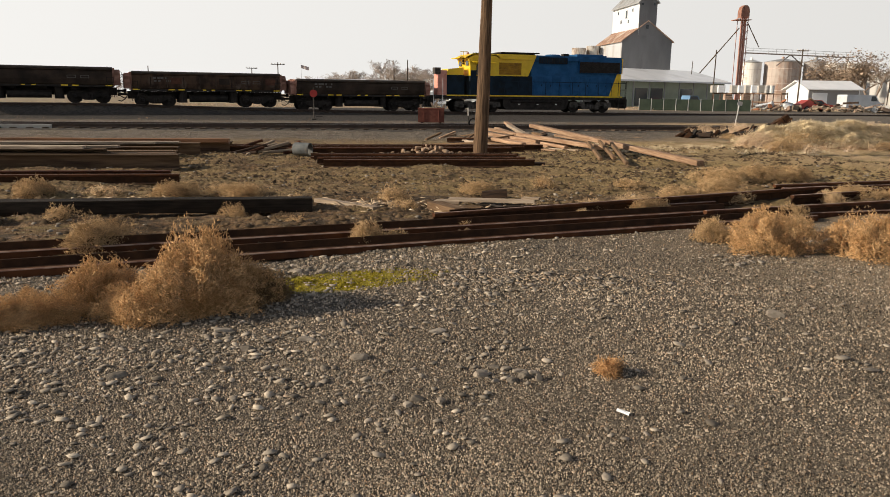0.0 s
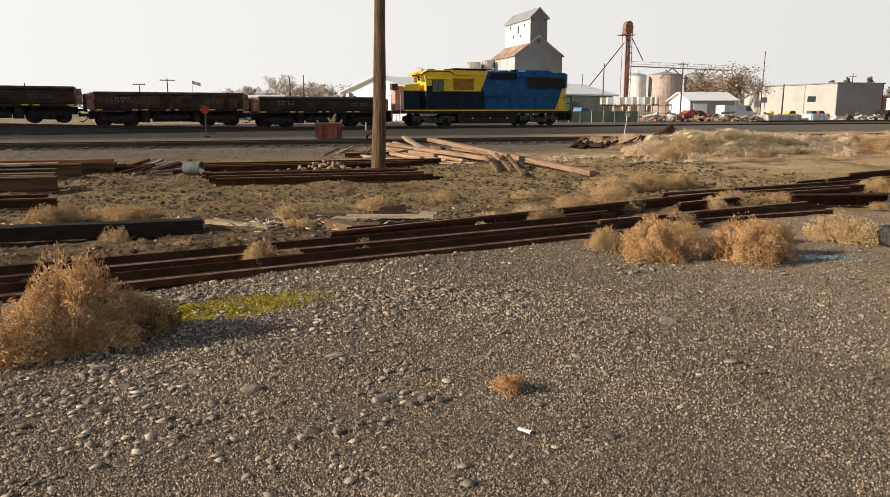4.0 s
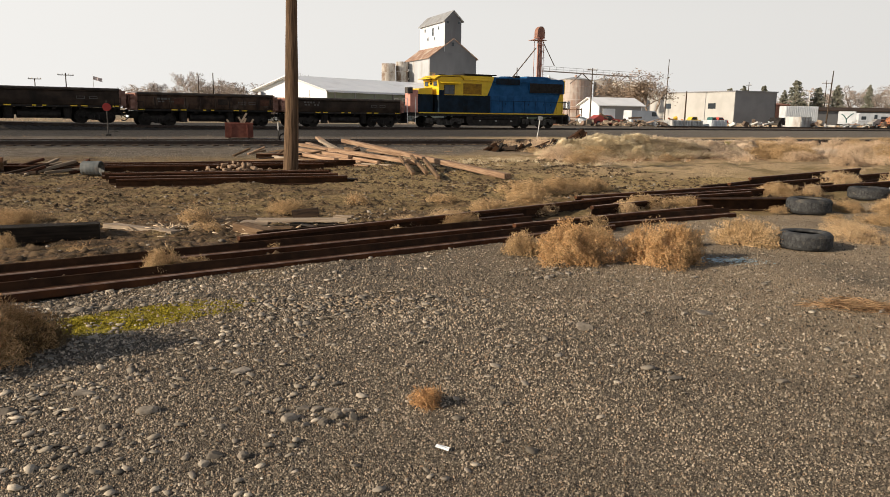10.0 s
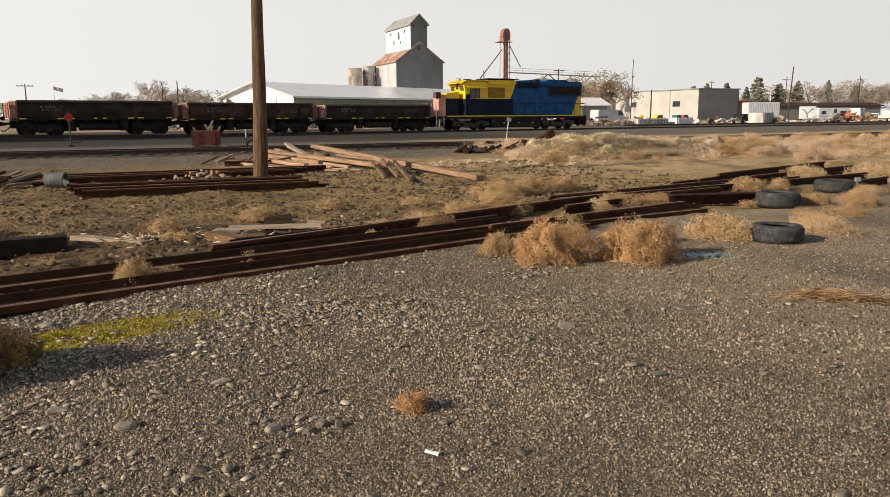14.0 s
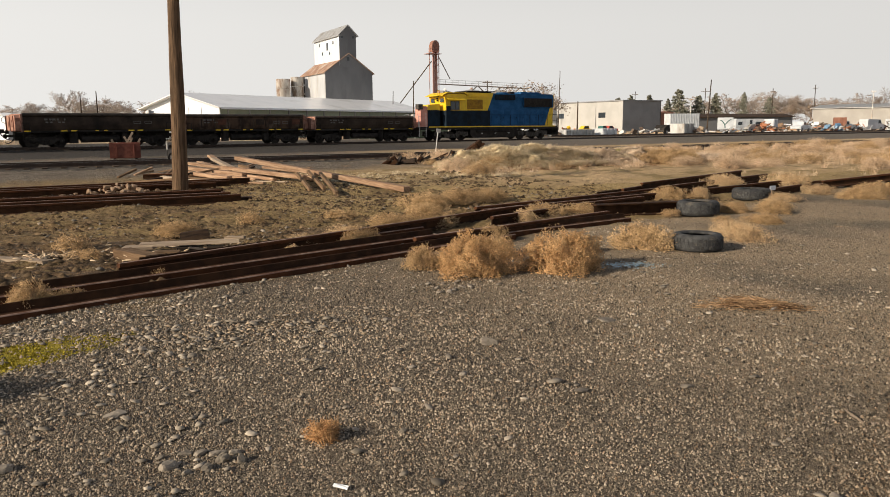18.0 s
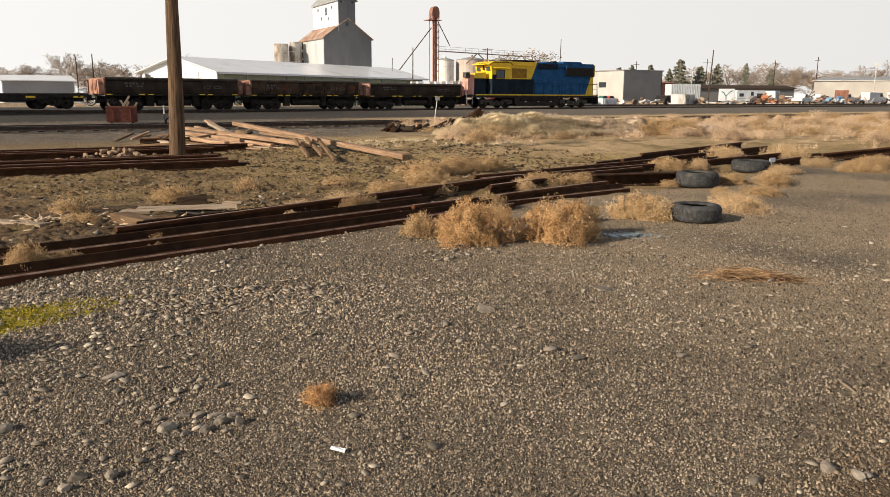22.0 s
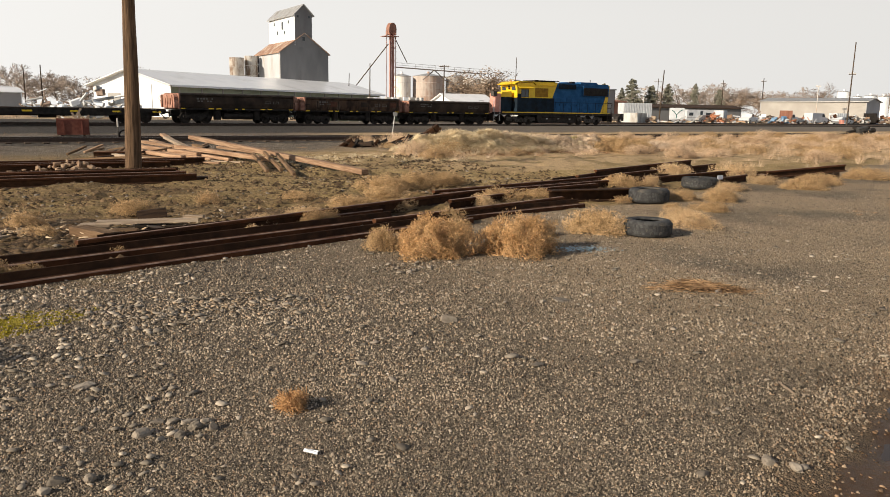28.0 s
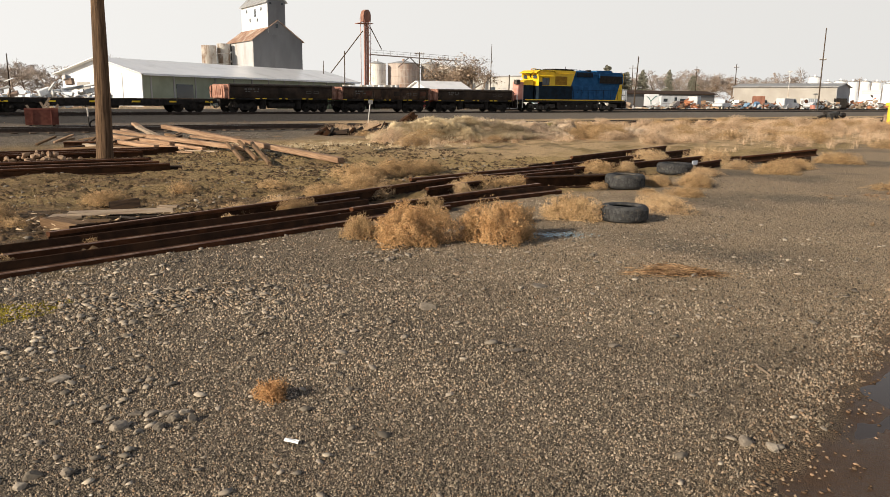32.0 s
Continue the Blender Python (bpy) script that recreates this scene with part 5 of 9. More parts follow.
small = gable_house("farm_shed", "small white gabled shed with grey front", far(33.13, 130), -3, 8.3, 6.6, 3.1, 4.3, "grey_wall", "white_roof", "white", 0.5)
part("side_door", B((1.9, -0.03, 1.3), (2.4, 0.05, 2.4)), "white", small)
ware = thing("warehouse", pose(*far(42.46, 190)[:2], 0), "large flat-roofed beige warehouse with grey side", "warehouse")
# beige for the wall in sun, grey for the one in shade
part("lit_wall", B((0.1, 19, 3.6), (0.2, 38, 7.2)), "beige", ware, "beige metal wall")
part("shade_wall", B((6.4, 0.1, 3.6), (12.4, 0.2, 7.2)), "grey_wall", ware, "grey metal wall")
part("back_wall", B((12.5, 19, 3.6), (0.2, 38, 7.2)), "grey_wall", ware)
part("rear_wall", B((6.3, 37.9, 3.6), (12.2, 0.2, 7.2)), "grey_wall", ware)
part("roof", B((6.3, 19, 7.3), (13.0, 38.6, 0.25)), "grey_wall", ware)
for y, w2 in ((7.5, 2.6), (24, 2.4)):
    part("window", B((-0.03, y, 3.9), (0.05, w2, 1.3)), "glass", ware)
gable_house("white_shed", "small white metal shed beyond the train", far(-0.55, 125), 8, 9.5, 8, 3.1, 3.85, "grey_wall", "white_roof", "white", 0.3)


# ---- the near pole ----
def utility_pole():
    e = thing("utility_pole", pose(4.72, 18.85, -0.02, 0, 1.6, 0), "thick weathered brown wooden utility pole", "utility pole")
    bm = bmesh.new()
    n, prev = 14, None
    for i in range(25):
        z = i * 0.42
        r = 0.19 - 0.0055 * i
        ring = [bm.verts.new(((r + 0.006 * math.sin(5 * a + i * 0.7)) * math.cos(a) + 0.012 * math.sin(z * 0.9), (r + 0.006 * math.cos(4 * a + i)) * math.sin(a), z)) for a in [2 * math.pi * j / n for j in range(n)]]
        if prev:
            for j in range(n):
                bm.faces.new((prev[j], prev[(j + 1) % n], ring[(j + 1) % n], ring[j]))
        prev = ring
    bm.faces.new(prev)
    part("shaft", bm, "pole", e, smooth=True)
    bm = bmesh.new()
    box(bm, (0, -0.1, 9.3), (2.4, 0.1, 0.12))
    part("crossarm", bm, "pole", e)
    wire = bmesh.new()
    pts = [Vector((0.9, -0.15, 9.2)), Vector((1.2, -0.15, 7.6)), Vector((1.25, -0.1, 6.2)), Vector((1.5, 0, 5.2)), Vector((1.62, 0, 4.85))]
    for a, b in zip(pts, pts[1:]):
        tube(wire, a, b, 0.008, n=4)
    part("loose_wire", wire, "grey_steel", e, "thin slack hanging wire")
    return e


utility_pole()


# ---- loose rails and beams ----
def lying_rail(name, a, b, z=0.0, upright=False, label="rusty steel rail lying on its side on gravel", extra=0.0, roll=0.0):
    """A loose rail: standing on its foot, or lying on its side with the head towards -y; head, lit worn edge, web and
    foot are parts.
    """
    a, b = Vector((*a, 0)), Vector((*b, 0))
    L = (b - a).length
    c = (a + b) / 2
    ang = math.degrees(math.atan2(b.y - a.y, b.x - a.x))
    e = thing(name, pose(c.x, c.y, z - 0.004, roll, extra, ang), label, "steel rail", "scrap rails")
    h = RAIL_H
    put = (lambda u, w: (u, w)) if upright else (lambda u, w: (h - w - 0.02, u + 0.07 - (w / h) * 0.0335))
    cut = random.uniform(-0.03, 0.03)
    for nm, o, mat in (("foot", [(-0.07, 0), (0.07, 0), (0.07, 0.012), (0.012, 0.034), (-0.012, 0.034), (-0.07, 0.012)], "rail_web"),
                       ("web", [(-0.010, 0.033), (0.010, 0.033), (0.009, h - 0.044), (-0.009, h - 0.044)], "rail_web"),
                       ("head", [(-0.009, h - 0.045), (0.009, h - 0.045), (0.0365, h - 0.036), (0.0365, h - 0.008), (0.028, h), (-0.028, h), (-0.0365, h - 0.008), (-0.0365, h - 0.036)], "rail_head")):
        part(nm, P([put(*q) for q in o], -L / 2, L / 2, "yz"), mat, e)
    # pale strip: edge wear, with the light it catches painted in
    o = [(-0.020, h + 0.0005), (0.020, h + 0.0005), (0.020, h + 0.003), (-0.020, h + 0.003)] if upright else [(0.0368, h - 0.018), (0.0368, h - 0.010), (0.030, h - 0.0015), (0.0325, h), (0.0395, h - 0.008), (0.0395, h - 0.018)]
    part("worn_edge", P([put(*q) for q in o], -L / 2 + 0.01, L / 2 - 0.01, "yz"), "rail_edge", e, "paler worn edge of the rail head")
    return e


def beam(name, a, b, w, h, mat, label, category, z=0.0, group="", bevel=0.012, tilt=0.0, roll=0.0):
    """A timber or girder from a to b on the plan, with slightly uneven sides."""
    a, b = Vector((*a, 0)), Vector((*b, 0))
    L = (b - a).length
    c = (a + b) / 2
    ang = math.degrees(math.atan2(b.y - a.y, b.x - a.x))
    bm = bmesh.new()
    n = max(2, int(L / 0.8))
    prev = None
    for i in range(n + 1):
        x = -L / 2 + L * i / n
        j = lambda s: random.uniform(-s, s)
        ring = [bm.verts.new((x, y * w / 2 + j(0.006), zz * h + j(0.006))) for y, zz in ((-0.94, 0), (0.94, 0), (1, 0.07), (1, 0.93), (0.94, 1), (-0.94, 1), (-1, 0.93), (-1, 0.07))]
        if prev:
            for k in range(8):
                bm.faces.new((prev[k], ring[k], ring[(k + 1) % 8], prev[(k + 1) % 8]))
        else:
            bm.faces.new(ring[::-1])
        prev = ring
    bm.faces.new(prev)
    bmesh.ops.recalc_face_normals(bm, faces=bm.faces)
    ob = part(name, bm, mat)
    ob.matrix_world = pose(c.x, c.y, z, roll, tilt, ang)
    return tagged(ob, label, category, group)


def girder(name, a, b, h, w, mat, label, z=0.0, channel=False):
    """An I-shaped steel beam."""
    a, b = Vector((*a, 0)), Vector((*b, 0))
    L = (b - a).length
    c = (a + b) / 2
    t = 0.02
    o = [(-w / 2, 0), (w / 2, 0), (w / 2, t), (t / 2, t * 1.4), (t / 2, h - t * 1.4), (w / 2, h - t), (w / 2, h), (-w / 2, h), (-w / 2, h - t), (-t / 2, h - t * 1.4), (-t / 2, t * 1.4), (-w / 2, t)]
    ob = part(name, P(o, -L / 2, L / 2, "yz"), mat)
    ob.matrix_world = pose(c.x, c.y, z, 0, 0, math.degrees(math.atan2(b.y - a.y, b.x - a.x)))
    return tagged(ob, label, "steel beam", "scrap beams")


def row(x0, k, m, x1):
    return (x0, m + k * x0), (x1, m + k * x1)


lying_rail("steel_rail", *row(-4.4, 0.262, 6.36, 7.2))
lying_rail("steel_rail", (7.0, 8.42), (9.78, 8.78), label="end of a rusty rail beyond the bushes")
lying_rail("steel_rail", (5.6, 8.12), (9.55, 9.05), upright=True, label="rusty steel rail standing on its foot in weeds")
lying_rail("steel_rail", *row(-4.2, 0.25, 7.2, 6.3))
lying_rail("steel_rail", (2.2, 8.12), (8.9, 10.55), upright=True, label="rusty steel rail standing on its foot in weeds")
lying_rail("steel_rail", (2.5, 8.45), (6.5, 9.6), label="rusty steel rail half hidden in weeds")
lying_rail("steel_rail", (7.6, 9.45), (9.2, 9.95), upright=True, label="short rusty rail among dry weeds")
# the heap further along
heap = [((8.1, 10.75), (14.2, 12.0), 0.0), ((8.4, 10.5), (13.6, 11.55), 0.0), ((8.0, 10.35), (12.5, 11.0), 0.0), ((9.0, 10.1), (11.8, 10.6), 0.0), ((11.5, 11.4), (16.8, 13.2), 0.05), ((12.2, 11.6), (17.8, 13.9), 0.06),
        ((13.0, 11.9), (18.2, 13.6), 0.13), ((12.6, 11.2), (17.2, 12.1), 0.0), ((12.9, 10.95), (17.4, 11.75), 0.0), ((13.2, 11.6), (18.6, 13.1), 0.05), ((12.4, 11.9), (17.2, 14.2), 0.0), ((13.5, 12.4), (18.4, 14.4), 0.0)]
for i, (a, b, z) in enumerate(heap):
    lying_rail("steel_rail", a, b, z, upright=i % 3 != 1, label="rusty steel rail in a heap of rails", roll=random.uniform(-4, 4))
girder("steel_girder", (9.75, 9.62), (11.45, 9.22), 0.21, 0.2, "rail_web", "short dark rusty steel girder beside tyres")
lying_rail("steel_rail", (14.7, 10.25), (16.7, 10.75), upright=True, label="short rusty rail with a white tag")
# rail on blocks to the far right
for i in range(4):
    a = 17.95 + i * 0.6
    beam("timber_block", (a, 10.93 - 0.135 * i), (a + 0.2, 10.89 - 0.135 * i), 0.26, 0.03 + 0.04 * i, "creosote", "dark creosoted timber block under a rail", "timber block", group="blocks")
lying_rail("steel_rail", (17.8, 10.95), (20.2, 10.4), 0.10, upright=True, label="long rusty rail propped on timber blocks", extra=-3.4)
lying_rail("steel_rail", (17.6, 11.5), (20.2, 11.0), 0.0, label="rusty rail lying behind a propped rail")

# long dark timber and the stacks to the left
beam("bridge_timber", (-6.0, 9.42), (0.74, 9.52), 0.26, 0.18, "tar", "long black tarred timber with worn top", "timber", bevel=0.02)
beam("bridge_timber", (-4.4, 8.72), (-2.9, 8.70), 0.2, 0.14, "creosote", "short dark timber end beside rails", "timber")
lying_rail("steel_rail", (-9, 12.75), (-1.62, 12.75), upright=True, label="rusty rail lying on bare soil")
girder("steel_girder", (-11, 13.3), (-1.9, 13.45), 0.16, 0.16, "rail", "low rusty steel beam on bare soil")
for k, (y, x1, z, h, w) in enumerate(((15.4, -2.15, 0.0, 0.30, 0.3), (15.75, -2.3, 0.0, 0.30, 0.3), (15.6, -3.6, 0.30, 0.10, 0.5), (16.4, -2.4, 0.0, 0.30, 0.3), (17.6, -2.6, 0.0, 0.30, 0.3), (18.6, -2.3, 0.0, 0.33, 0.3),
                                        (19.7, -1.75, 0.0, 0.27, 0.3), (20.15, -1.75, 0.0, 0.27, 0.3), (20.6, -2.3, 0.0, 0.27, 0.3), (19.9, -2.2, 0.27, 0.07, 0.6))):
    girder("steel_girder", (-13 + 0.4 * k, y + 0.15), (x1, y), h, w, "dusty", "long dusty rusted steel beam in a stack", z)
for i in range(2):
    beam("plank", (-12, 18.0 + 0.25 * i), (-3.2 + 0.5 * i, 18.0 + 0.22 * i), 0.2, 0.05, "plank", "pale grey plank laid over steel beams", "plank", 0.335, "planks on the beams")
beam("timber_beam", (-13, 19.72), (-1.75, 19.62), 0.26, 0.10, "rust_beam", "long rust-brown squared beam on top of a stack", "timber", 0.275)
for i in range(2):
    beam("plank", (-11, 15.45 + 0.24 * i), (-4.0 + 0.6 * i, 15.5 + 0.22 * i), 0.22, 0.05, "plank", "pale grey plank laid over steel beams", "plank", 0.405, "planks on the beams")

# rails stacked by the pole
for i, (x0, x1, y, z) in enumerate(((0.75, 5.35, 15.65, 0), (0.95, 5.1, 15.95, 0), (0.6, 5.3, 16.3, 0), (0.7, 5.15, 16.65, 0), (0.5, 5.3, 17.2, 0), (0.4, 5.5, 17.7, 0))):
    lying_rail("steel_rail", (x0, y), (x1, y - 0.05), z, upright=i % 2 == 0, label="dark rusty rail in a stack beside the pole")
girder("steel_girder", (5.2, 15.75), (5.6, 15.65), 0.10, 0.2, "creosote", "short dark beam end by the stack")
for x0, x1, y in ((-3.5, 6.2, 19.9), (-3.0, 6.9, 20.6), (-0.3, 5.7, 19.35)):
    lying_rail("steel_rail", (x0, y), (x1, y + 0.1), upright=True, label="rusty rail lying on bare soil behind the stack")
lying_rail("steel_rail", (4.6, 24.2), (8.6, 23.4), upright=True, label="rusty rail among broken timber")


# ---- timber pile ----
def timber(a, b, z0, z1, w=0.24, h=0.2, mat="timber", label="bleached squared timber in a loose pile"):
    a, b = Vector((*a, z0)), Vector((*b, z1))
    L = (b - a).length
    bm = bmesh.new()
    box(bm, (0, 0, h / 2), (L, w, h), bevel=0.012)
    ob = part("timber", bm, mat)
    d = b - a
    ob.matrix_world = Matrix.Translation((a + b) / 2) @ d.to_track_quat("X", "Z").to_matrix().to_4x4()
    return tagged(ob, label, "timber", "timber pile")


# loose fan of long sawn timbers beside the pole, and the split posts under the jutting one
fan = [((5.9, 25.6), (7.16, 22.2), 0.26, 0.14, 0.22, 0.10), ((5.6, 24.0), (6.64, 21.9), 0.24, 0.13, 0.16, 0.04), ((5.2, 22.4), (6.38, 21.0), 0.22, 0.12, 0.10, 0.0), ((7.77, 29.7), (7.50, 25.0), 0.24, 0.12, 0.42, 0.10), ((7.6, 28.4), (7.25, 22.8), 0.24, 0.12, 0.36, 0.12), ((6.9, 27.4), (7.0, 23.2), 0.22, 0.11, 0.30, 0.16),
       ((6.4, 26.6), (7.5, 22.7), 0.26, 0.12, 0.30, 0.16), ((8.04, 26.2), (8.2, 24.4), 0.22, 0.12, 0.18, 0.06), ((6.2, 24.2), (7.3, 21.4), 0.20, 0.10, 0.12, 0.0), ((5.0, 23.2), (6.1, 20.6), 0.22, 0.10, 0.08, 0.0), ((4.9, 21.2), (6.0, 20.3), 0.20, 0.10, 0.06, 0.0), ((6.8, 23.6), (7.7, 21.0), 0.20, 0.10, 0.14, 0.02), ((7.4, 24.6), (8.0, 21.6), 0.18, 0.10, 0.10, 0.02),
       ((6.2, 21.6), (7.2, 20.3), 0.16, 0.06, 0.0, 0.0), ((7.0, 21.4), (7.9, 20.4), 0.14, 0.05, 0.0, 0.0), ((8.3, 25.6), (8.9, 23.6), 0.16, 0.10, 0.05, 0.0), ((8.9, 26.4), (9.6, 24.6), 0.18, 0.10, 0.10, 0.0)]
for i, (a, b, w, h, z0, z1) in enumerate(fan):
    timber(a, b, z0, z1, w * 0.78, h * 0.8, ("timber", "timber", "board_brown", "timber", "plank")[i % 5])
timber((6.9, 23.8), (8.50, 19.85), 0.24, 0.06, 0.20, 0.12, label="long pale squared timber near the top of a pile")
timber((7.75, 25.4), (9.30, 15.75), 0.46, 0.0, 0.20, 0.13, label="long pale squared timber jutting from a pile")
for a, b, z in (((7.82, 17.3), (8.35, 20.0), 0.26), ((7.60, 15.9), (8.35, 19.0), 0.26), ((7.40, 17.1), (8.1, 20.2), 0.20)):
    timber(a, b, 0.0, z, 0.09, 0.09, "board_brown", "brown split timber leaning under the pile")
for i in range(24):
    x, y = random.uniform(3.6, 7.8), random.uniform(22.0, 27.5)
    a = random.uniform(-0.6, 1.2)
    l = random.uniform(0.5, 1.8)
    timber((x, y), (x + l * math.cos(a), y + l * math.sin(a)), 0.0, random.uniform(0, 0.25), 0.10, 0.06, random.choice(("timber", "creosote", "board_brown")), "short broken timber beside the pile")
# broken boards nearer the rails
beam("board", (2.62, 9.76), (3.76, 9.40), 0.17, 0.035, "plank", "weathered pale board propped over bare soil", "board", 0.095, tilt=-0.6)
beam("board", (2.44, 9.84), (2.78, 9.70), 0.20, 0.035, "plank", "broken end of a weathered pale board", "board", 0.055)
beam("board", (3.62, 9.56), (3.82, 9.36), 0.07, 0.03, "plank", "split grey board end propped on a board", "board", 0.135, tilt=-3)
beam("board", (3.11, 9.30), (3.42, 9.36), 0.022, 0.018, "plank", "thin pale splintered lath", "board", 0.05, tilt=14)
beam("board", (3.04, 9.36), (3.72, 9.00), 0.05, 0.02, "plank", "thin pale lath lying on soil", "board", 0.012)
# black strip laid in for the shadow gap below the pale board
beam("board", (3.05, 9.62), (3.62, 9.38), 0.16, 0.05, "tar", "black rotten board under a pale one", "board", 0.015)
beam("board", (3.25, 10.56), (3.62, 10.48), 0.05, 0.13, "creosote", "dark plank end standing on edge in soil", "board", 0.0, tilt=-7)
beam("board", (2.75, 9.50), (3.02, 9.38), 0.12, 0.04, "board_brown", "weathered brown board on bare soil", "board", 0.01)
beam("railway_tie", (2.65, 8.78), (2.40, 9.62), 0.22, 0.11, "board_brown", "old split railway tie with a black cut end", "railway tie", tilt=1.0)
# black plate and block at the cut end of the tie
beam("tie_end", (2.655, 8.752), (2.645, 8.787), 0.215, 0.105, "tar", "black charred end of a split tie", "tie end", 0.002)
beam("railway_tie", (2.675, 8.69), (2.660, 8.735), 0.225, 0.115, "tar", "charred black block at the end of a tie", "timber block")
beam("board", (0.80, 10.25), (1.60, 9.38), 0.17, 0.05, "plank", "long weathered grey board on bare soil", "board", 0.02)
beam("timber_block", (3.31, 10.9), (3.65, 10.73), 0.14, 0.05, "tar", "dark rotten tie stub in dry weeds", "timber block")


def wood_chips(name, n, cx, cy, sx, sy, label, seed):
    """Thin pale splinters strewn over the soil."""
    g = np.random.default_rng(seed)
    x, y = g.normal(cx, sx, n), g.normal(cy, sy, n)
    a = g.uniform(0, 6.28, n)
    l, w = g.uniform(0.02, 0.09, n), g.uniform(0.006, 0.018, n)
    t = g.normal(0, 0.25, n) * l
    z = ground_height(x, y) + 0.012 + g.uniform(0, 0.03, n)
    ux, uy = np.cos(a) * l, np.sin(a) * l
    wx, wy = -np.sin(a) * w, np.cos(a) * w
    top = [np.stack([x + i * ux + j * wx, y + i * uy + j * wy, z + i * t], 1) for i, j in ((-1, -1), (1, -0.6), (1, 0.6), (-1, 1))]
    low = [p - np.array([0, 0, 0.008]) for p in top]
    v = np.stack(top + low, 1).reshape(-1, 3)
    f = np.array([(0, 1, 2, 3), (0, 4, 5, 1), (1, 5, 6, 2), (2, 6, 7, 3), (3, 7, 4, 0)])
    ob = mesh_from(name, v, (f[None] + 8 * np.arange(n)[:, None, None]).reshape(-1, 4), "chip")
    tagged(ob, label, "wood chips", kind="stuff")


wood_chips("wood_chips", 60, 2.52, 9.25, 0.10, 0.28, "pale splinters broken from an old tie", 45)
wood_chips("wood_chips", 130, 1.55, 10.0, 0.26, 0.22, "pale splintered wood chips beside a board", 41)
wood_chips("wood_chips", 90, -1.2, 10.6, 1.4, 0.16, "pale splinters scattered behind a black timber", 42)
wood_chips("wood_chips", 70, 3.0, 9.9, 0.6, 0.3, "pale splinters scattered round broken boards", 43)
wood_chips("wood_chips", 50, -2.6, 14.4, 0.5, 0.2, "pale splinters scattered before steel beams", 44)


# ---- tyres ----
def tyre(at, r=0.335, w=0.215, tread=40, label="", lift=0.0, tilt=0.0):
    e = thing("tyre", pose(at[0], at[1], lift, tilt, 0, random.uniform(0, 90)), label, "tyre", "old tyres")
    bm = bmesh.new()
    lathe(bm, [(r * 0.60, 0.015), (r * 0.68, 0.0), (r * 0.90, 0.004), (r * 0.97, 0.025), (r, 0.06), (r, w - 0.06), (r * 0.97, w - 0.025), (r * 0.90, w - 0.004), (r * 0.68, w), (r * 0.60, w - 0.015), (r * 0.585, w - 0.03), (r * 0.66, w - 0.04), (r * 0.86, w - 0.05),
               (r * 0.93, w / 2), (r * 0.86, 0.05), (r * 0.66, 0.04), (r * 0.585, 0.03)], 44)
    part("casing", bm, "rubber", e, smooth=True)
    first = None
    for i in range(tread):
        a = 2 * math.pi * i / tread
        for z, tw in ((w * 0.30, 14), (w * 0.5, -14), (w * 0.70, 14)):
            m = Matrix.Rotation(a + (z > w * 0.4) * math.pi / tread, 4, "Z") @ Matrix.Translation((r, 0, z)) @ Matrix.Rotation(radians(tw), 4, "X")
            if first is None:
                first = part("tread_block", B((0, 0, 0), (0.007, 2 * math.pi * r / tread * 0.72, w * 0.17)), "rubber", e)
                first.matrix_local = m
            else:
                again(first, e, m)
    return e


tyre((8.62, 6.36), 0.30, 0.205, 36, "old black tyre lying flat on gravel")
tyre((11.41, 8.89), 0.345, 0.245, 40, "old black tyre with deep tread lying flat")
tyre((14.36, 10.18), 0.37, 0.23, 40, "old black tyre lying by the rail heap")


# ---- yard clutter ----
def red_bin():
    e = thing("scrap_bin", pose(6.1, 41.5, 0, 0, 0, -6), "rusty red steel scrap bin with sticks in it", "scrap bin")
    w, d, h = 1.40, 1.0, 0.74
    for s in (-1, 1):
        part("side", B((0, s * d / 2, h / 2 + 0.06), (w, 0.04, h)), "red_box", e)
        part("end", B((s * w / 2, 0, h / 2 + 0.06), (0.04, d - 0.05, h)), "red_box", e)
        part("rim", B((0, s * d / 2, h + 0.07), (w + 0.06, 0.07, 0.06)), "red_box", e)
        part("skid", B((s * 0.5, 0, 0.03), (0.12, d, 0.06)), "black", e)
        for k in (-0.4, 0.4):
            part("rib", B((k, s * (d / 2 + 0.03), h / 2 + 0.06), (0.05, 0.05, h - 0.1)), "red_box", e)
    part("floor", B((0, 0, 0.08), (w, d, 0.04)), "red_box", e)
    for i, (x, dx, l) in enumerate(((-0.1, 0.5, 1.0), (0.15, 0.2, 0.6), (0.3, -0.3, 0.7), (-0.4, -0.2, 0.5), (0.5, 0.25, 0.55))):
        part("stick", B((x + dx / 2, 0.1 * i - 0.2, 0.62 + l * 0.3), (0.10, 0.06, l), Matrix.Rotation(math.atan2(dx, l) * 1.2, 3, "Y")), "plank", e, "pale broken board")


red_bin()


def target_sign():
    e = thing("switch_target", pose(-0.45, 45.3, 0), "red round switch target on a thin post", "sign")
    part("post", T((0, 0, 0), (0, 0, 1.9), 0.035, n=6), "grey_steel", e)
    bm = bmesh.new()
    lathe(bm, [(0.01, -0.012), (0.22, -0.012), (0.22, 0.012), (0.01, 0.012)], 20, "y")
    o = part("target", bm, "sign_red", e, "red painted disc")
    o.location = (0, -0.05, 1.55)
    part("stand", B((0, 0, 0.06), (0.3, 0.3, 0.12), bevel=0.03), "grey_steel", e)
    part("lever", T((0.1, 0, 0.2), (0.5, 0.1, 0.22), 0.02, n=6), "grey_steel", e)


target_sign()


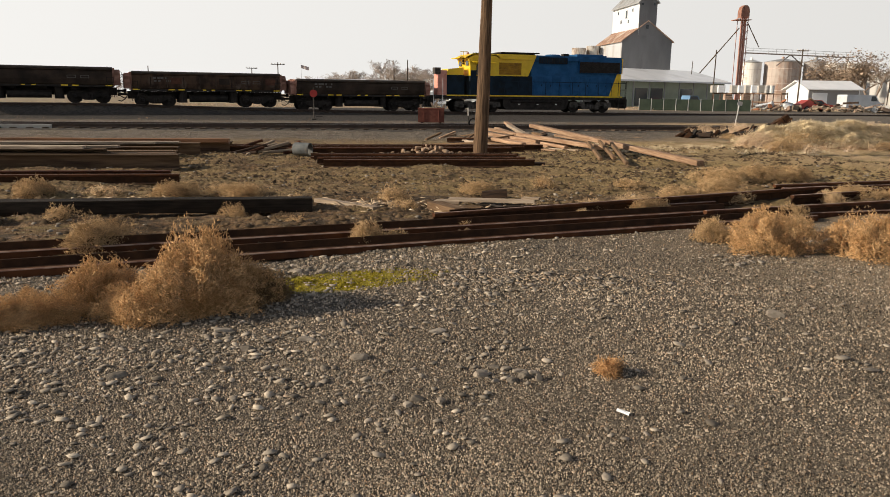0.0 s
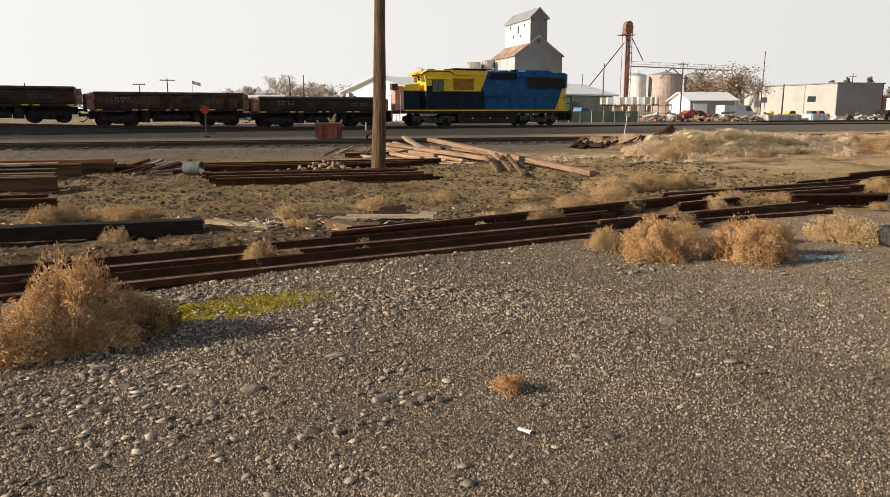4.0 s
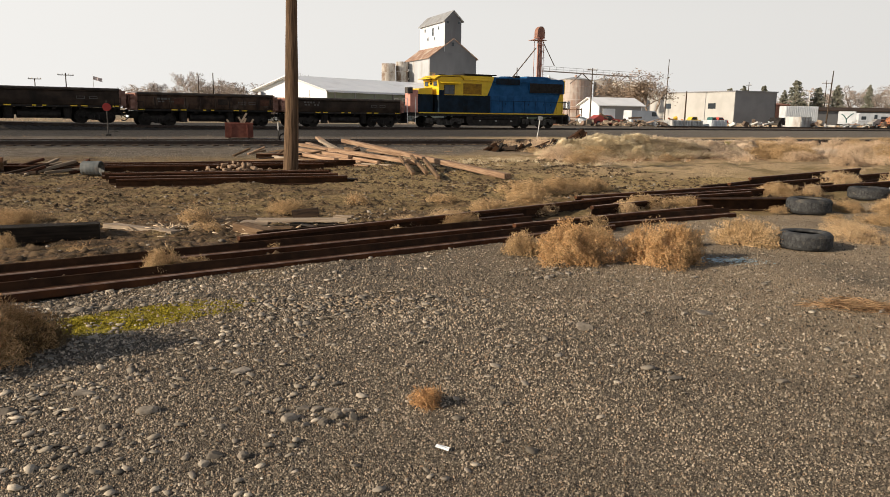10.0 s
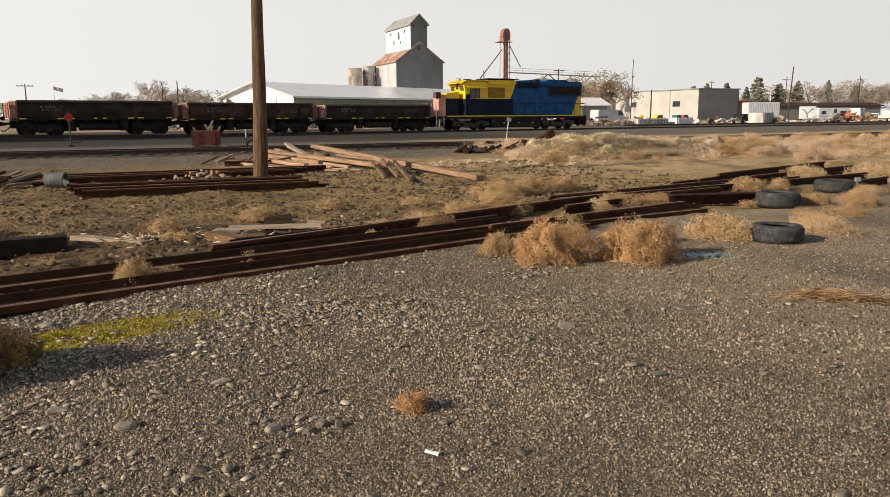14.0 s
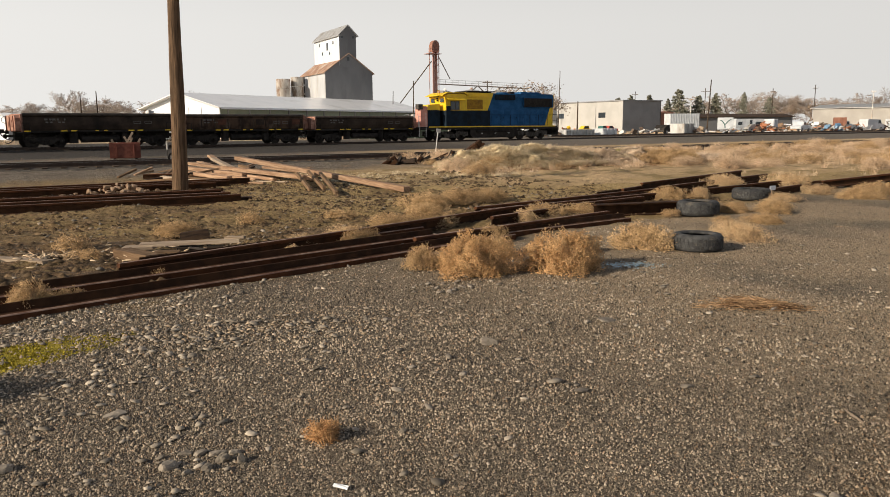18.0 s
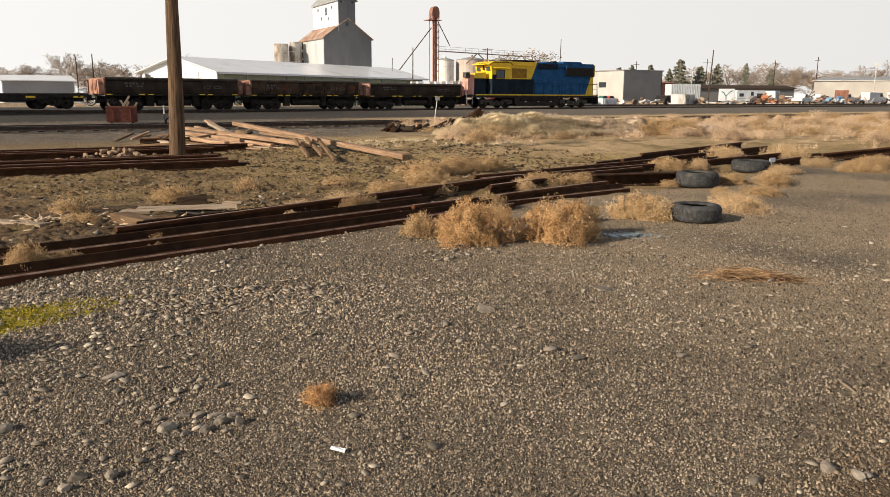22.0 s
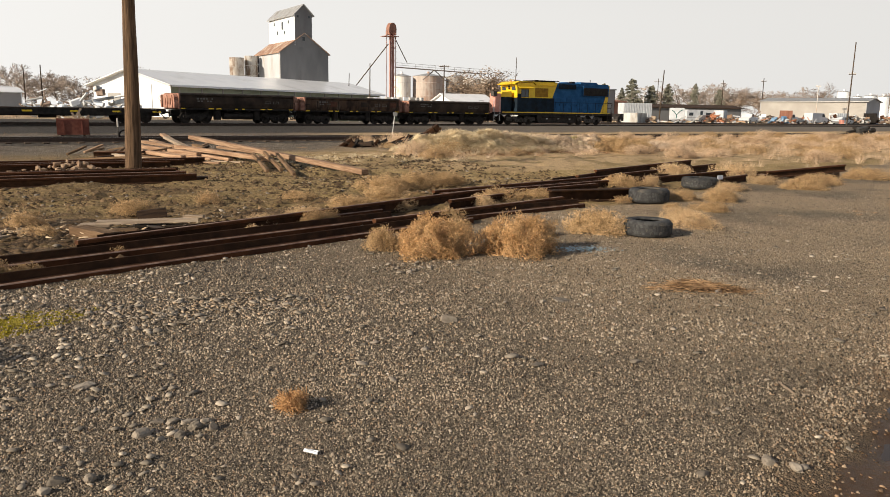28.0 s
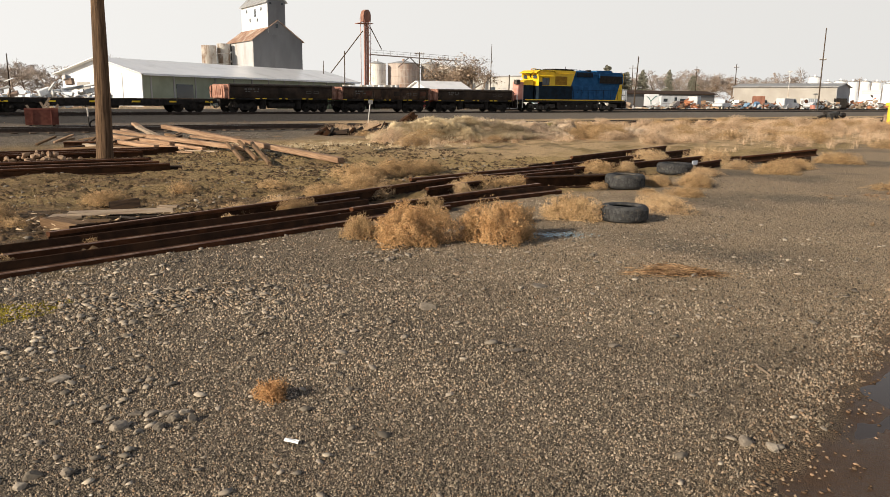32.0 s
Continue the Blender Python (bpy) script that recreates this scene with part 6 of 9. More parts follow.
def switch_stand():
    e = thing("switch_stand", pose(7.0, 35.6 - 2.3, 0), "small black switch stand with a white tip", "switch stand")
    part("base", B((0, 0, 0.08), (0.5, 0.35, 0.16), bevel=0.03), "black", e)
    bm = bmesh.new()
    lathe(bm, [(0.16, -0.03), (0.22, -0.03), (0.22, 0.03), (0.16, 0.03)], 14, "y", (0.05, 0, 0.32))
    part("hand_wheel", bm, "black", e)
    part("mast", T((-0.18, 0, 0.1), (-0.18, 0, 0.85), 0.02, n=6), "grey_steel", e)
    part("tip", T((-0.18, 0, 0.65), (-0.19, 0, 1.0), 0.032, n=6), "letter", e, "white painted tip")


switch_stand()


def marker_post(at, lean, h=1.35, plate=True):
    e = thing("marker_post", pose(at[0], at[1], 0, 0, lean, 0), "thin pale leaning marker post beside the track", "marker post")
    part("post", T((0, 0, 0), (0, 0, h), 0.028, n=6), "galv", e)
    if plate:
        part("plate", B((0, -0.04, h - 0.08), (0.3, 0.015, 0.22)), "galv", e)


marker_post((23.3, 40.0), 8)


def culvert_pipe():
    e = thing("culvert_pipe", pose(0.17, 18.72, 0.165, 0, 0, -24), "short grey corrugated culvert pipe lying on soil", "pipe")
    bm = bmesh.new()
    prof, r, L = [], 0.165, 0.42
    n = 10
    for i in range(n + 1):
        prof.append((r + 0.003 * (i % 2), -L / 2 + L * i / n))
    for i in range(n + 1):
        prof.append((r - 0.02 + 0.005 * ((n - i) % 2), L / 2 - L * i / n))
    lathe(bm, prof, 24, "y")
    bmesh.ops.rotate(bm, verts=bm.verts, cent=(0, 0, 0), matrix=Matrix.Rotation(radians(90), 3, "Z"))
    part("shell", bm, "pipe_zinc", e)


culvert_pipe()
for i in range(14):
    x, y = random.uniform(-1.9, -0.2), random.uniform(18.7, 20.6)
    a = random.uniform(-0.5, 0.9)
    l = random.uniform(0.4, 1.3)
    timber((x, y), (x + l * math.cos(a), y + l * math.sin(a)), 0.0, random.uniform(0, 0.3), 0.1, 0.07, random.choice(("plank", "creosote", "rail")), "broken stick in a scrap heap")
beam("steel_plate", (-0.5, 19.9), (-0.2, 19.95), 0.08, 0.24, "creosote", "dark upright plate in a scrap heap", "steel plate")
beam("concrete_slab", (-12.6, 33.4), (-11.4, 33.5), 0.4, 0.2, "concrete", "pale concrete slab beside the track", "slab")
girder("steel_girder", (-14.0, 32.4), (-10.6, 32.4), 0.2, 0.2, "concrete", "pale steel beam beside the track")
# small white stick, tag and glass
beam("white_stick", (2.475, 2.765), (2.522, 2.715), 0.010, 0.007, "white", "thin white plastic stick on gravel", "stick", 0.006)
tag = thing("survey_tag", pose(14.95, 10.15, 0), "white tag on a short stake", "tag")
part("stake", B((0, 0, 0.12), (0.03, 0.03, 0.24)), "plank", tag)
part("tag", B((0, -0.02, 0.21), (0.17, 0.012, 0.09)), "white", tag)
beam("dry_stick", (5.16, 2.19), (5.06, 2.01), 0.004, 0.003, "plank", "thin dry stick on gravel", "stick", 0.010)


# ---- stones ----
PHI = (1 + 5 ** 0.5) / 2
ICO_V = np.array([(-1, PHI, 0), (1, PHI, 0), (-1, -PHI, 0), (1, -PHI, 0), (0, -1, PHI), (0, 1, PHI), (0, -1, -PHI), (0, 1, -PHI), (PHI, 0, -1), (PHI, 0, 1), (-PHI, 0, -1), (-PHI, 0, 1)]) / math.sqrt(1 + PHI ** 2)
ICO_F = np.array([(0, 11, 5), (0, 5, 1), (0, 1, 7), (0, 7, 10), (0, 10, 11), (1, 5, 9), (5, 11, 4), (11, 10, 2), (10, 7, 6), (7, 1, 8), (3, 9, 4), (3, 4, 2), (3, 2, 6), (3, 6, 8), (3, 8, 9), (4, 9, 5), (2, 4, 11), (6, 2, 10), (8, 6, 7), (9, 8, 1)])
ICO_F = ICO_F[ICO_V[ICO_F][:, :, 2].mean(1) > -0.5]          # undersides lie in the ground
rng = np.random.default_rng(7)


def pebbles(name, x, y, size, flat, label, sink=0.25, smooth=True, mat="stone"):
    """Many small rounded stones in one mesh, each turned, squashed and dented its own way."""
    n = len(x)
    s = size[:, None, None]
    v = ICO_V[None] * (1 + rng.uniform(-0.30, 0.28, (n, 12, 1)))
    v[..., 2] = np.clip(v[..., 2], -1, rng.uniform(0.35, 0.9, (n, 1)))
    sc = np.stack([rng.uniform(0.85, 1.4, n), rng.uniform(0.65, 1.0, n), flat * rng.uniform(0.6, 1.3, n)], 1)[:, None]
    v = v * sc * s
    a = rng.uniform(0, 2 * np.pi, n)[:, None]
    t = rng.normal(0, 0.18, n)[:, None]
    X, Y, Z = v[..., 0], v[..., 1], v[..., 2]
    X, Z = X * np.cos(t) - Z * np.sin(t), X * np.sin(t) + Z * np.cos(t)
    X, Y = X * np.cos(a) - Y * np.sin(a), X * np.sin(a) + Y * np.cos(a)
    z0 = ground_height(x, y) + size * flat * (1 - 2 * sink) * 0.9
    v = np.stack([X + x[:, None], Y + y[:, None], Z + z0[:, None]], 2).reshape(-1, 3)
    f = (ICO_F[None] + 12 * np.arange(n)[:, None, None]).reshape(-1, 3)
    ob = mesh_from(name, v, f, mat, smooth=smooth)
    return tagged(ob, label, "gravel", kind="stuff")


def scatter(n, x0, x1, y0, y1, weight):
    """Random places over a rectangle, kept with a chance given by weight(x, y)."""
    x, y = rng.uniform(x0, x1, n), rng.uniform(y0, y1, n)
    k = rng.uniform(0, 1, n) < weight(x, y)
    return x[k], y[k]


def wob(x, y, s=1.0):
    return 0.5 + 0.5 * np.sin(1.7 * s * x + 1.3 * np.sin(1.1 * s * y + 2)) * np.sin(2.1 * s * y + 1.7 * np.sin(0.9 * s * x))


def on_gravel(x, y):
    moss = (((x - 1.02) / 0.6) ** 2 + ((y - 5.37 - 0.2 * x) / 0.32) ** 2 < 0.9) & (np.sin(23 * x + 3 * np.sin(17 * y)) * np.sin(31 * y + 2 * np.sin(13 * x)) < 0.35)
    return ~moss & (y < edge_of_gravel(x) - 0.1) & (y > 0.27 * x + 0.29 + 0.05 * np.sin(5 * x) + 0.04 * np.sin(17 * x))


def crushed(name, x, y, size, label, mat="grit", peak=(0.8, 1.9)):
    """Very many sharp little stones in one mesh: four-sided splinters with an off-centre peak."""
    n = len(x)
    a = rng.uniform(0, 2 * np.pi, n)[:, None] + np.arange(4)[None] * np.pi / 2 + rng.uniform(-0.5, 0.5, (n, 4))
    r = size[:, None] * rng.uniform(0.7, 1.4, (n, 4))
    z = ground_height(x, y)
    ring = np.stack([x[:, None] + r * np.cos(a), y[:, None] + r * np.sin(a), np.repeat(z[:, None] - 0.001, 4, 1)], 2)
    top = np.stack([x + size * rng.uniform(-0.45, 0.45, n), y + size * rng.uniform(-0.45, 0.45, n), z + size * rng.uniform(*peak, n)], 1)[:, None]
    v = np.concatenate([ring, top], 1).reshape(-1, 3)
    f = np.array([(0, 1, 4), (1, 2, 4), (2, 3, 4), (3, 0, 4)])
    ob = mesh_from(name, v, (f[None] + 5 * np.arange(n)[:, None, None]).reshape(-1, 3), mat)
    return tagged(ob, label, "gravel", kind="stuff")


def fan_scatter(n, d0, d1, a0, a1):
    """Places spread over a sector of the yard, thinning outwards."""
    d = d0 + (d1 - d0) * rng.uniform(0, 1, n) ** 1.9
    a = np.radians(rng.uniform(a0, a1, n))
    return 1.35 + d * np.sin(a), -0.2 + d * np.cos(a), d


x, y, d = fan_scatter(500000, 1.9, 17, -32, 68)
k = on_gravel(x, y) & (rng.uniform(0, 1, len(x)) < (0.70 + 0.30 * wob(x, y, 1.3)) * np.where(d > 7.5, 0.45, np.where(d > 4.5, 0.75, 1.0)))
x, y, d = x[k], y[k], d[k]
crushed("fine_gravel", x, y, (0.0028 + 0.0060 * rng.power(0.6, len(x))) * np.clip(d / 4.0, 0.80, 1.35), "fine grey-brown crushed gravel over the yard", peak=(0.8, 1.9))


def drift_w(x, y):
    return np.where(on_gravel(x, y), (0.12 + 0.88 * wob(x, y, 2.3) * wob(y, x, 0.9)) * np.clip(1.1 - 0.16 * x, 0.25, 1), 0)


x, y = scatter(60000, -4, 11, 1.2, 9.0, drift_w)
crushed("mixed_gravel", x, y, 0.005 + 0.010 * rng.power(0.5, len(x)), "scattered larger chips of crushed gravel", peak=(0.45, 0.95))


def left_w(x, y):
    open_side = 1 / (1 + np.exp((x - 1.5 - 0.25 * (y - 4)) * 1.8))
    return np.where(on_gravel(x, y), np.clip(0.85 * open_side * np.clip((y - 1.6) / 1.6, 0.30, 1) + 0.06, 0, 1), 0) * np.clip(0.30 + 0.70 * wob(x, y, 1.6), 0, 1) ** 1.5


x, y = scatter(74000, -4, 10, 1.2, 8.6, left_w)
pebbles("coarse_gravel", x, y, 0.007 + 0.026 * rng.power(0.36, len(x)), 0.32, "coarse river gravel over the yard", -0.02, smooth=False)


def cob_w(x, y):
    band = np.exp(-((y - (6.05 - 0.2 * x)) / 0.34) ** 2) * np.exp(-((x - 2.75) / 0.95) ** 2) + 0.8 * np.exp(-((x - 4.9) / 0.35) ** 2 - ((y - 6.05) / 0.25) ** 2)
    side = np.clip((2.0 - x) / 1.5, 0, 1) * wob(x, y, 2.2)
    return np.where(on_gravel(x, y), np.clip(0.30 * side + 0.95 * band + 0.012, 0, 1), 0)


x, y = scatter(14000, -3.5, 8, 1.6, 7.4, cob_w)
pebbles("cobbles", x, y, (0.012 + 0.022 * rng.power(0.45, len(x))) * np.where(x > 1.9, 1.25, 0.9), 0.32, "flat grey-brown river cobbles scattered over gravel", -0.08, smooth=False, mat="cobble")


def band_w(x, y):
    return np.where(on_gravel(x, y), np.clip(np.exp(-((y - (6.05 - 0.2 * x)) / 0.30) ** 2) * np.exp(-((x - 2.8) / 1.1) ** 2) * (0.35 + 0.65 * wob(x, y, 3)), 0, 1), 0)


x, y = scatter(6500, 0.5, 5.5, 4.5, 6.6, band_w)
pebbles("tan_stones", x, y, 0.009 + 0.016 * rng.power(0.45, len(x)), 0.36, "band of tan river stones beside rusty rails", -0.1, smooth=False, mat="tan_cobble")


def edge_w(x, y):
    w = 0.32 * x + 0.03 - y
    return np.exp(-((w + 0.14) / 0.16) ** 2)


x, y = scatter(16000, 2.6, 9, 0.4, 3.2, lambda x, y: np.exp(-((0.32 * x + 0.03 - y + 0.01) / 0.10) ** 2) * (0.3 + 0.7 * wob(x, y, 3)))
pebbles("stained_gravel", x, y, rng.uniform(0.004, 0.011, len(x)), 0.7, "iron-brown gravel at the edge of wet mud", mat="rusty_grit")
x, y = scatter(22000, 2.6, 9, 0.4, 3.2, edge_w)
crushed("shoulder_gravel", x, y, rng.uniform(0.004, 0.012, len(x)), "tan gravel along the edge of a puddle", "tan_grit", (0.6, 1.4))


x, y = scatter(2600, 4.1, 8.0, 0.6, 2.2, lambda x, y: (0.32 * x - 0.04 - y > 0) * 0.5)
pebbles("mud_stones", x, y, 0.003 + 0.010 * rng.power(0.4, len(x)), 0.6, "small pale stones scattered over wet mud", mat="rusty_grit")


def soil_w(x, y):
    return np.where(y > edge_of_gravel(x) + 0.1, np.clip(0.35 + 0.65 * wob(x, y, 0.8), 0, 1), 0) ** 2


x, y = scatter(4200, -7, 13, 6, 20, soil_w)
pebbles("soil_stones", x, y, 0.010 + 0.038 * rng.power(0.5, len(x)), 0.55, "stones scattered over bare soil", mat="cobble")
x, y = scatter(45000, -8, 14, 6, 22, lambda x, y: np.where(y > edge_of_gravel(x) + 0.25, 0.15 + 0.85 * wob(x, y, 1.1), 0))
crushed("soil_clods", x, y, 0.012 + 0.058 * rng.power(0.4, len(x)), "crumbling brown clods over bare soil", "clod", (0.4, 0.9))


def rock(at, size, rz, label="worn river cobble on gravel", mat="cobble", n=3):
    bm = bmesh.new()
    bmesh.ops.create_icosphere(bm, subdivisions=n, radius=1)
    sd = random.uniform(0, 50)
    for v in bm.verts:
        v.co = Vector([math.copysign(abs(c) ** 0.72, c) for c in v.co])
        k = 0.92 + 0.34 * noise.noise(v.co * 0.9 + Vector((sd, 0, 0))) + 0.10 * noise.noise(v.co * 2.3 + Vector((0, sd, 0)))
        v.co = Vector((v.co.x * size[0] * k / 2, v.co.y * size[1] * k / 2, v.co.z * size[2] * k / 2))
    for i in range(9):                              # broken faces
        u = Vector((random.gauss(0, 1) / size[0], random.gauss(0, 1) / size[1], random.gauss(0, 1) / size[2])).normalized()
        far_out = max(v.co.dot(u) for v in bm.verts) * random.uniform(0.66, 0.9)
        for v in bm.verts:
            v.co -= u * max(0.0, v.co.dot(u) - far_out)
    ob = part("rock", bm, mat, smooth=False)
    ob.matrix_world = pose(at[0], at[1], float(ground_height(np.array(at[0]), np.array(at[1]))) + size[2] * 0.16, random.uniform(-8, 8), random.uniform(-8, 8), rz)
    return tagged(ob, label, "rock", "single stones")


rock((4.22, 4.24), (0.15, 0.09, 0.085), -20, "dark flat river stone on gravel", n=3)
rock((5.36, 4.30), (0.19, 0.12, 0.035), 10, "pale flat river stone on gravel", n=3)
rock((5.18, 4.33), (0.08, 0.06, 0.035), 40)
for p, s, a in (((1.89, 3.32), (0.10, 0.065, 0.06), 10), ((2.04, 3.22), (0.07, 0.055, 0.045), 60), ((2.13, 3.27), (0.075, 0.06, 0.055), 20), ((2.20, 3.22), (0.06, 0.05, 0.05), 80), ((2.11, 3.36), (0.07, 0.045, 0.03), 0), ((2.05, 3.40), (0.08, 0.05, 0.03), 30),
                ((1.98, 3.43), (0.07, 0.05, 0.03), 0), ((2.19, 3.33), (0.06, 0.05, 0.035), 0), ((1.95, 3.22), (0.05, 0.03, 0.03), 30), ((1.62, 2.97), (0.06, 0.05, 0.045), 30), ((1.50, 3.02), (0.08, 0.06, 0.04), 0), ((1.45, 2.95), (0.05, 0.04, 0.04), 30),
                ((1.22, 3.66), (0.12, 0.09, 0.05), 0), ((0.55, 3.9), (0.09, 0.06, 0.05), 30), ((0.35, 4.3), (0.13, 0.07, 0.04), 10), ((-0.1, 3.5), (0.12, 0.07, 0.04), 30), ((0.9, 4.05), (0.14, 0.09, 0.035), -10), ((1.75, 4.15), (0.13, 0.08, 0.03), 20),
                ((4.2, 1.60), (0.085, 0.065, 0.05), 30), ((4.25, 1.5), (0.08, 0.05, 0.04), 70), ((3.85, 1.68), (0.07, 0.05, 0.03), 0), ((4.75, 2.9), (0.10, 0.06, 0.03), 0), ((4.15, 3.15), (0.12, 0.07, 0.03), 10), ((3.0, 3.15), (0.05, 0.04, 0.035), 0), ((0.75, 5.95), (0.14, 0.08, 0.06), 0), ((0.95, 5.9), (0.08, 0.06, 0.05), 0)):
    rock(p, s, a)
for i in range(14):                                  # pale chips
    a, d = radians(random.uniform(-25, 60)), random.uniform(2.6, 6.5)
    rock((1.35 + d * math.sin(a), -0.2 + d * math.cos(a)), (random.uniform(0.018, 0.035), 0.016, 0.010), random.uniform(0, 180), "small white stone chip on gravel", "white_chip", 1)
for i in range(70):                                  # rubble heaped beside the pole
    u = random.gauss(0, 1)
    k = math.exp(-u * u)
    sz = random.uniform(0.10, 0.26)
    o = rock((3.4 + 0.62 * u, 18.9 + random.gauss(0, 0.22)), (sz, sz * random.uniform(0.6, 0.9), sz * random.uniform(0.5, 0.8)), random.uniform(0, 180), "tan broken rubble lump beside the pole", "rubble", 1)
    o.location.z += random.uniform(0, 0.26) * k
    o.data.polygons.foreach_set("use_smooth", [False] * len(o.data.polygons))


# ---- dry plants ----
def sticks_mesh(name, p0, p1, r0, r1, mat, parent=None, label="", kind="", pointed=False):
    """Three-sided tapered twigs from p0 to p1, all in one mesh; pointed ones end in a tip."""
    n = len(p0)
    d = p1 - p0
    d /= np.linalg.norm(d, axis=1)[:, None] + 1e-9
    up = np.where(np.abs(d[:, 2:3]) < 0.9, np.array([[0, 0, 1.0]]), np.array([[1.0, 0, 0]]))
    u = np.cross(d, up)
    u /= np.linalg.norm(u, axis=1)[:, None]
    w = np.cross(d, u)
    v = []
    for p, r in ((p0, r0 * 1.3),) if pointed else ((p0, r0), (p1, r1)):
        for k in range(3):
            a = 2 * math.pi * k / 3
            v.append(p + (u * math.cos(a) + w * math.sin(a)) * np.reshape(r, (-1, 1)))
    if pointed:
        v = np.stack(v + [p1], 1).reshape(-1, 3)
        f = np.array([(0, 1, 3), (1, 2, 3), (2, 0, 3)])
        return mesh_from(name, v, (f[None] + 4 * np.arange(n)[:, None, None]).reshape(-1, 3), mat, parent, label, kind)
    v = np.stack(v, 1).reshape(-1, 3)
    f = np.array([(0, 1, 4, 3), (1, 2, 5, 4), (2, 0, 3, 5)])
    f = (f[None] + 6 * np.arange(n)[:, None, None]).reshape(-1, 4)
    return mesh_from(name, v, f, mat, parent, label, kind)


def dome_twigs(n, seed, tall=1.0, thick=0.006, length=(0.05, 0.16)):
    """Twigs of a rounded dry bush one metre wide and half a metre high."""
    g = np.random.default_rng(seed)
    th = g.uniform(0, 2 * np.pi, n)
    cz = g.uniform(0, 1, n) ** 0.8
    sz = np.sqrt(np.clip(1 - cz ** 2, 0, 1))
    dirs = np.stack([np.cos(th) * sz, np.sin(th) * sz, cz], 1)
    lump = 1 + 0.22 * np.sin(3 * th + seed) * sz + 0.16 * np.sin(5 * th + 2 * seed + 4 * cz) + 0.17 * np.sin(9 * th + 7 * cz) * np.sin(10 * cz + 2 * th)
    R = 0.5 * lump * (0.35 + 0.65 * g.uniform(0, 1, n) ** 0.4)
    tip = dirs * R[:, None] * np.array([1, 1, tall])
    bend = g.normal(0, 0.055, (n, 3))
    L = g.uniform(*length, n)[:, None]
    way = dirs * 0.8 + g.normal(0, 0.65, (n, 3))
    way[:, 2] += 0.25
    way /= np.linalg.norm(way, axis=1)[:, None]
    base = tip - way * L
    base[:, 2] = np.maximum(base[:, 2], 0.0)
    tip[:, 2] = np.maximum(tip[:, 2], 0.01)
    a, b = [base], [tip]
    for k in range(3):                                # side shoots
        f = g.uniform(0.2, 0.9, n)[:, None]
        s = base + (tip - base) * f
        e = s + (way * 0.4 + g.normal(0, 0.8, (n, 3))) * L * 0.42
        e[:, 2] = np.maximum(e[:, 2], 0.005)
        a.append(s), b.append(e)
    r = [np.full(n, thick)] + [np.full(n, thick * 0.7)] * 3
    return np.concatenate(a), np.concatenate(b), np.concatenate(r), np.concatenate(r) * 0.45


def stem_sticks(seed, n=26, tall=1.0):
    g = np.random.default_rng(seed + 100)
    th = g.uniform(0, 2 * np.pi, n)
    cz = g.uniform(0.15, 0.95, n)
    sz = np.sqrt(1 - cz ** 2)
    e = np.stack([np.cos(th) * sz, np.sin(th) * sz, cz * tall], 1) * 0.4
    m = e * 0.5 + g.normal(0, 0.03, (n, 3))
    m[:, 2] = np.abs(m[:, 2])
    z = np.zeros((n, 3))
    return np.concatenate([z, m]), np.concatenate([m, e]), np.concatenate([np.full(n, 0.008), np.full(n, 0.006)]), np.concatenate([np.full(n, 0.006), np.full(n, 0.003)])


BUSH = {}


def bush_kind(key, n, seed, mat, tall=1.0, thick=0.006, length=(0.05, 0.16)):
    e = thing("dry_bush", pose(0, 0, -50), "dry bush", "bush")
    a, b, r, s = dome_twigs(n, seed, tall, thick, length)
    sticks_mesh("crown", a, b, r, s, mat, e, pointed=True)
    a, b, r, s = stem_sticks(seed, tall=tall)
    sticks_mesh("stem", a, b, r, s, "bark", e)
    BUSH[key] = [e, True]


bush_kind("big", 9500, 3, "weed", 1.05, 0.0036, (0.020, 0.070))
bush_kind("big2", 9000, 5, "weed", 1.0, 0.0037, (0.020, 0.070))
bush_kind("mid", 3000, 9, "weed_tan", 0.9, 0.0044, (0.025, 0.095))
bush_kind("dark", 2600, 23, "dead_weed", 0.9, 0.005, (0.03, 0.1))
bush_kind("mound", 5200, 15, "weed_tan", 0.9, 0.0036, (0.03, 0.10))
bush_kind("tuft", 520, 19, "tuft", 0.9, 0.010, (0.15, 0.42))
bush_kind("pale", 1700, 11, "weed_pale", 1.0, 0.0036, (0.03, 0.13))
bush_kind("small", 1000, 13, "weed_tan", 0.9, 0.0048, (0.03, 0.12))
bush_kind("small2", 300, 17, "weed_pale", 0.8, 0.008)


def bush(key, x, y, w, h, label, d=None, rz=None, name="dry_bush"):
    src, fresh = BUSH[key]
    m = pose(x, y, -0.005 if y < 30 else 0, 0, 0, random.uniform(0, 360) if rz is None else rz)
    ob = src if fresh else copy_thing(src, m)
    BUSH[key][1] = False
    ob.matrix_world = m
    ob.scale = (0.82 * w, 0.82 * (d or w), 0.72 * h / 0.5)
    return tagged(ob, label, "dry bush", "dry bushes")


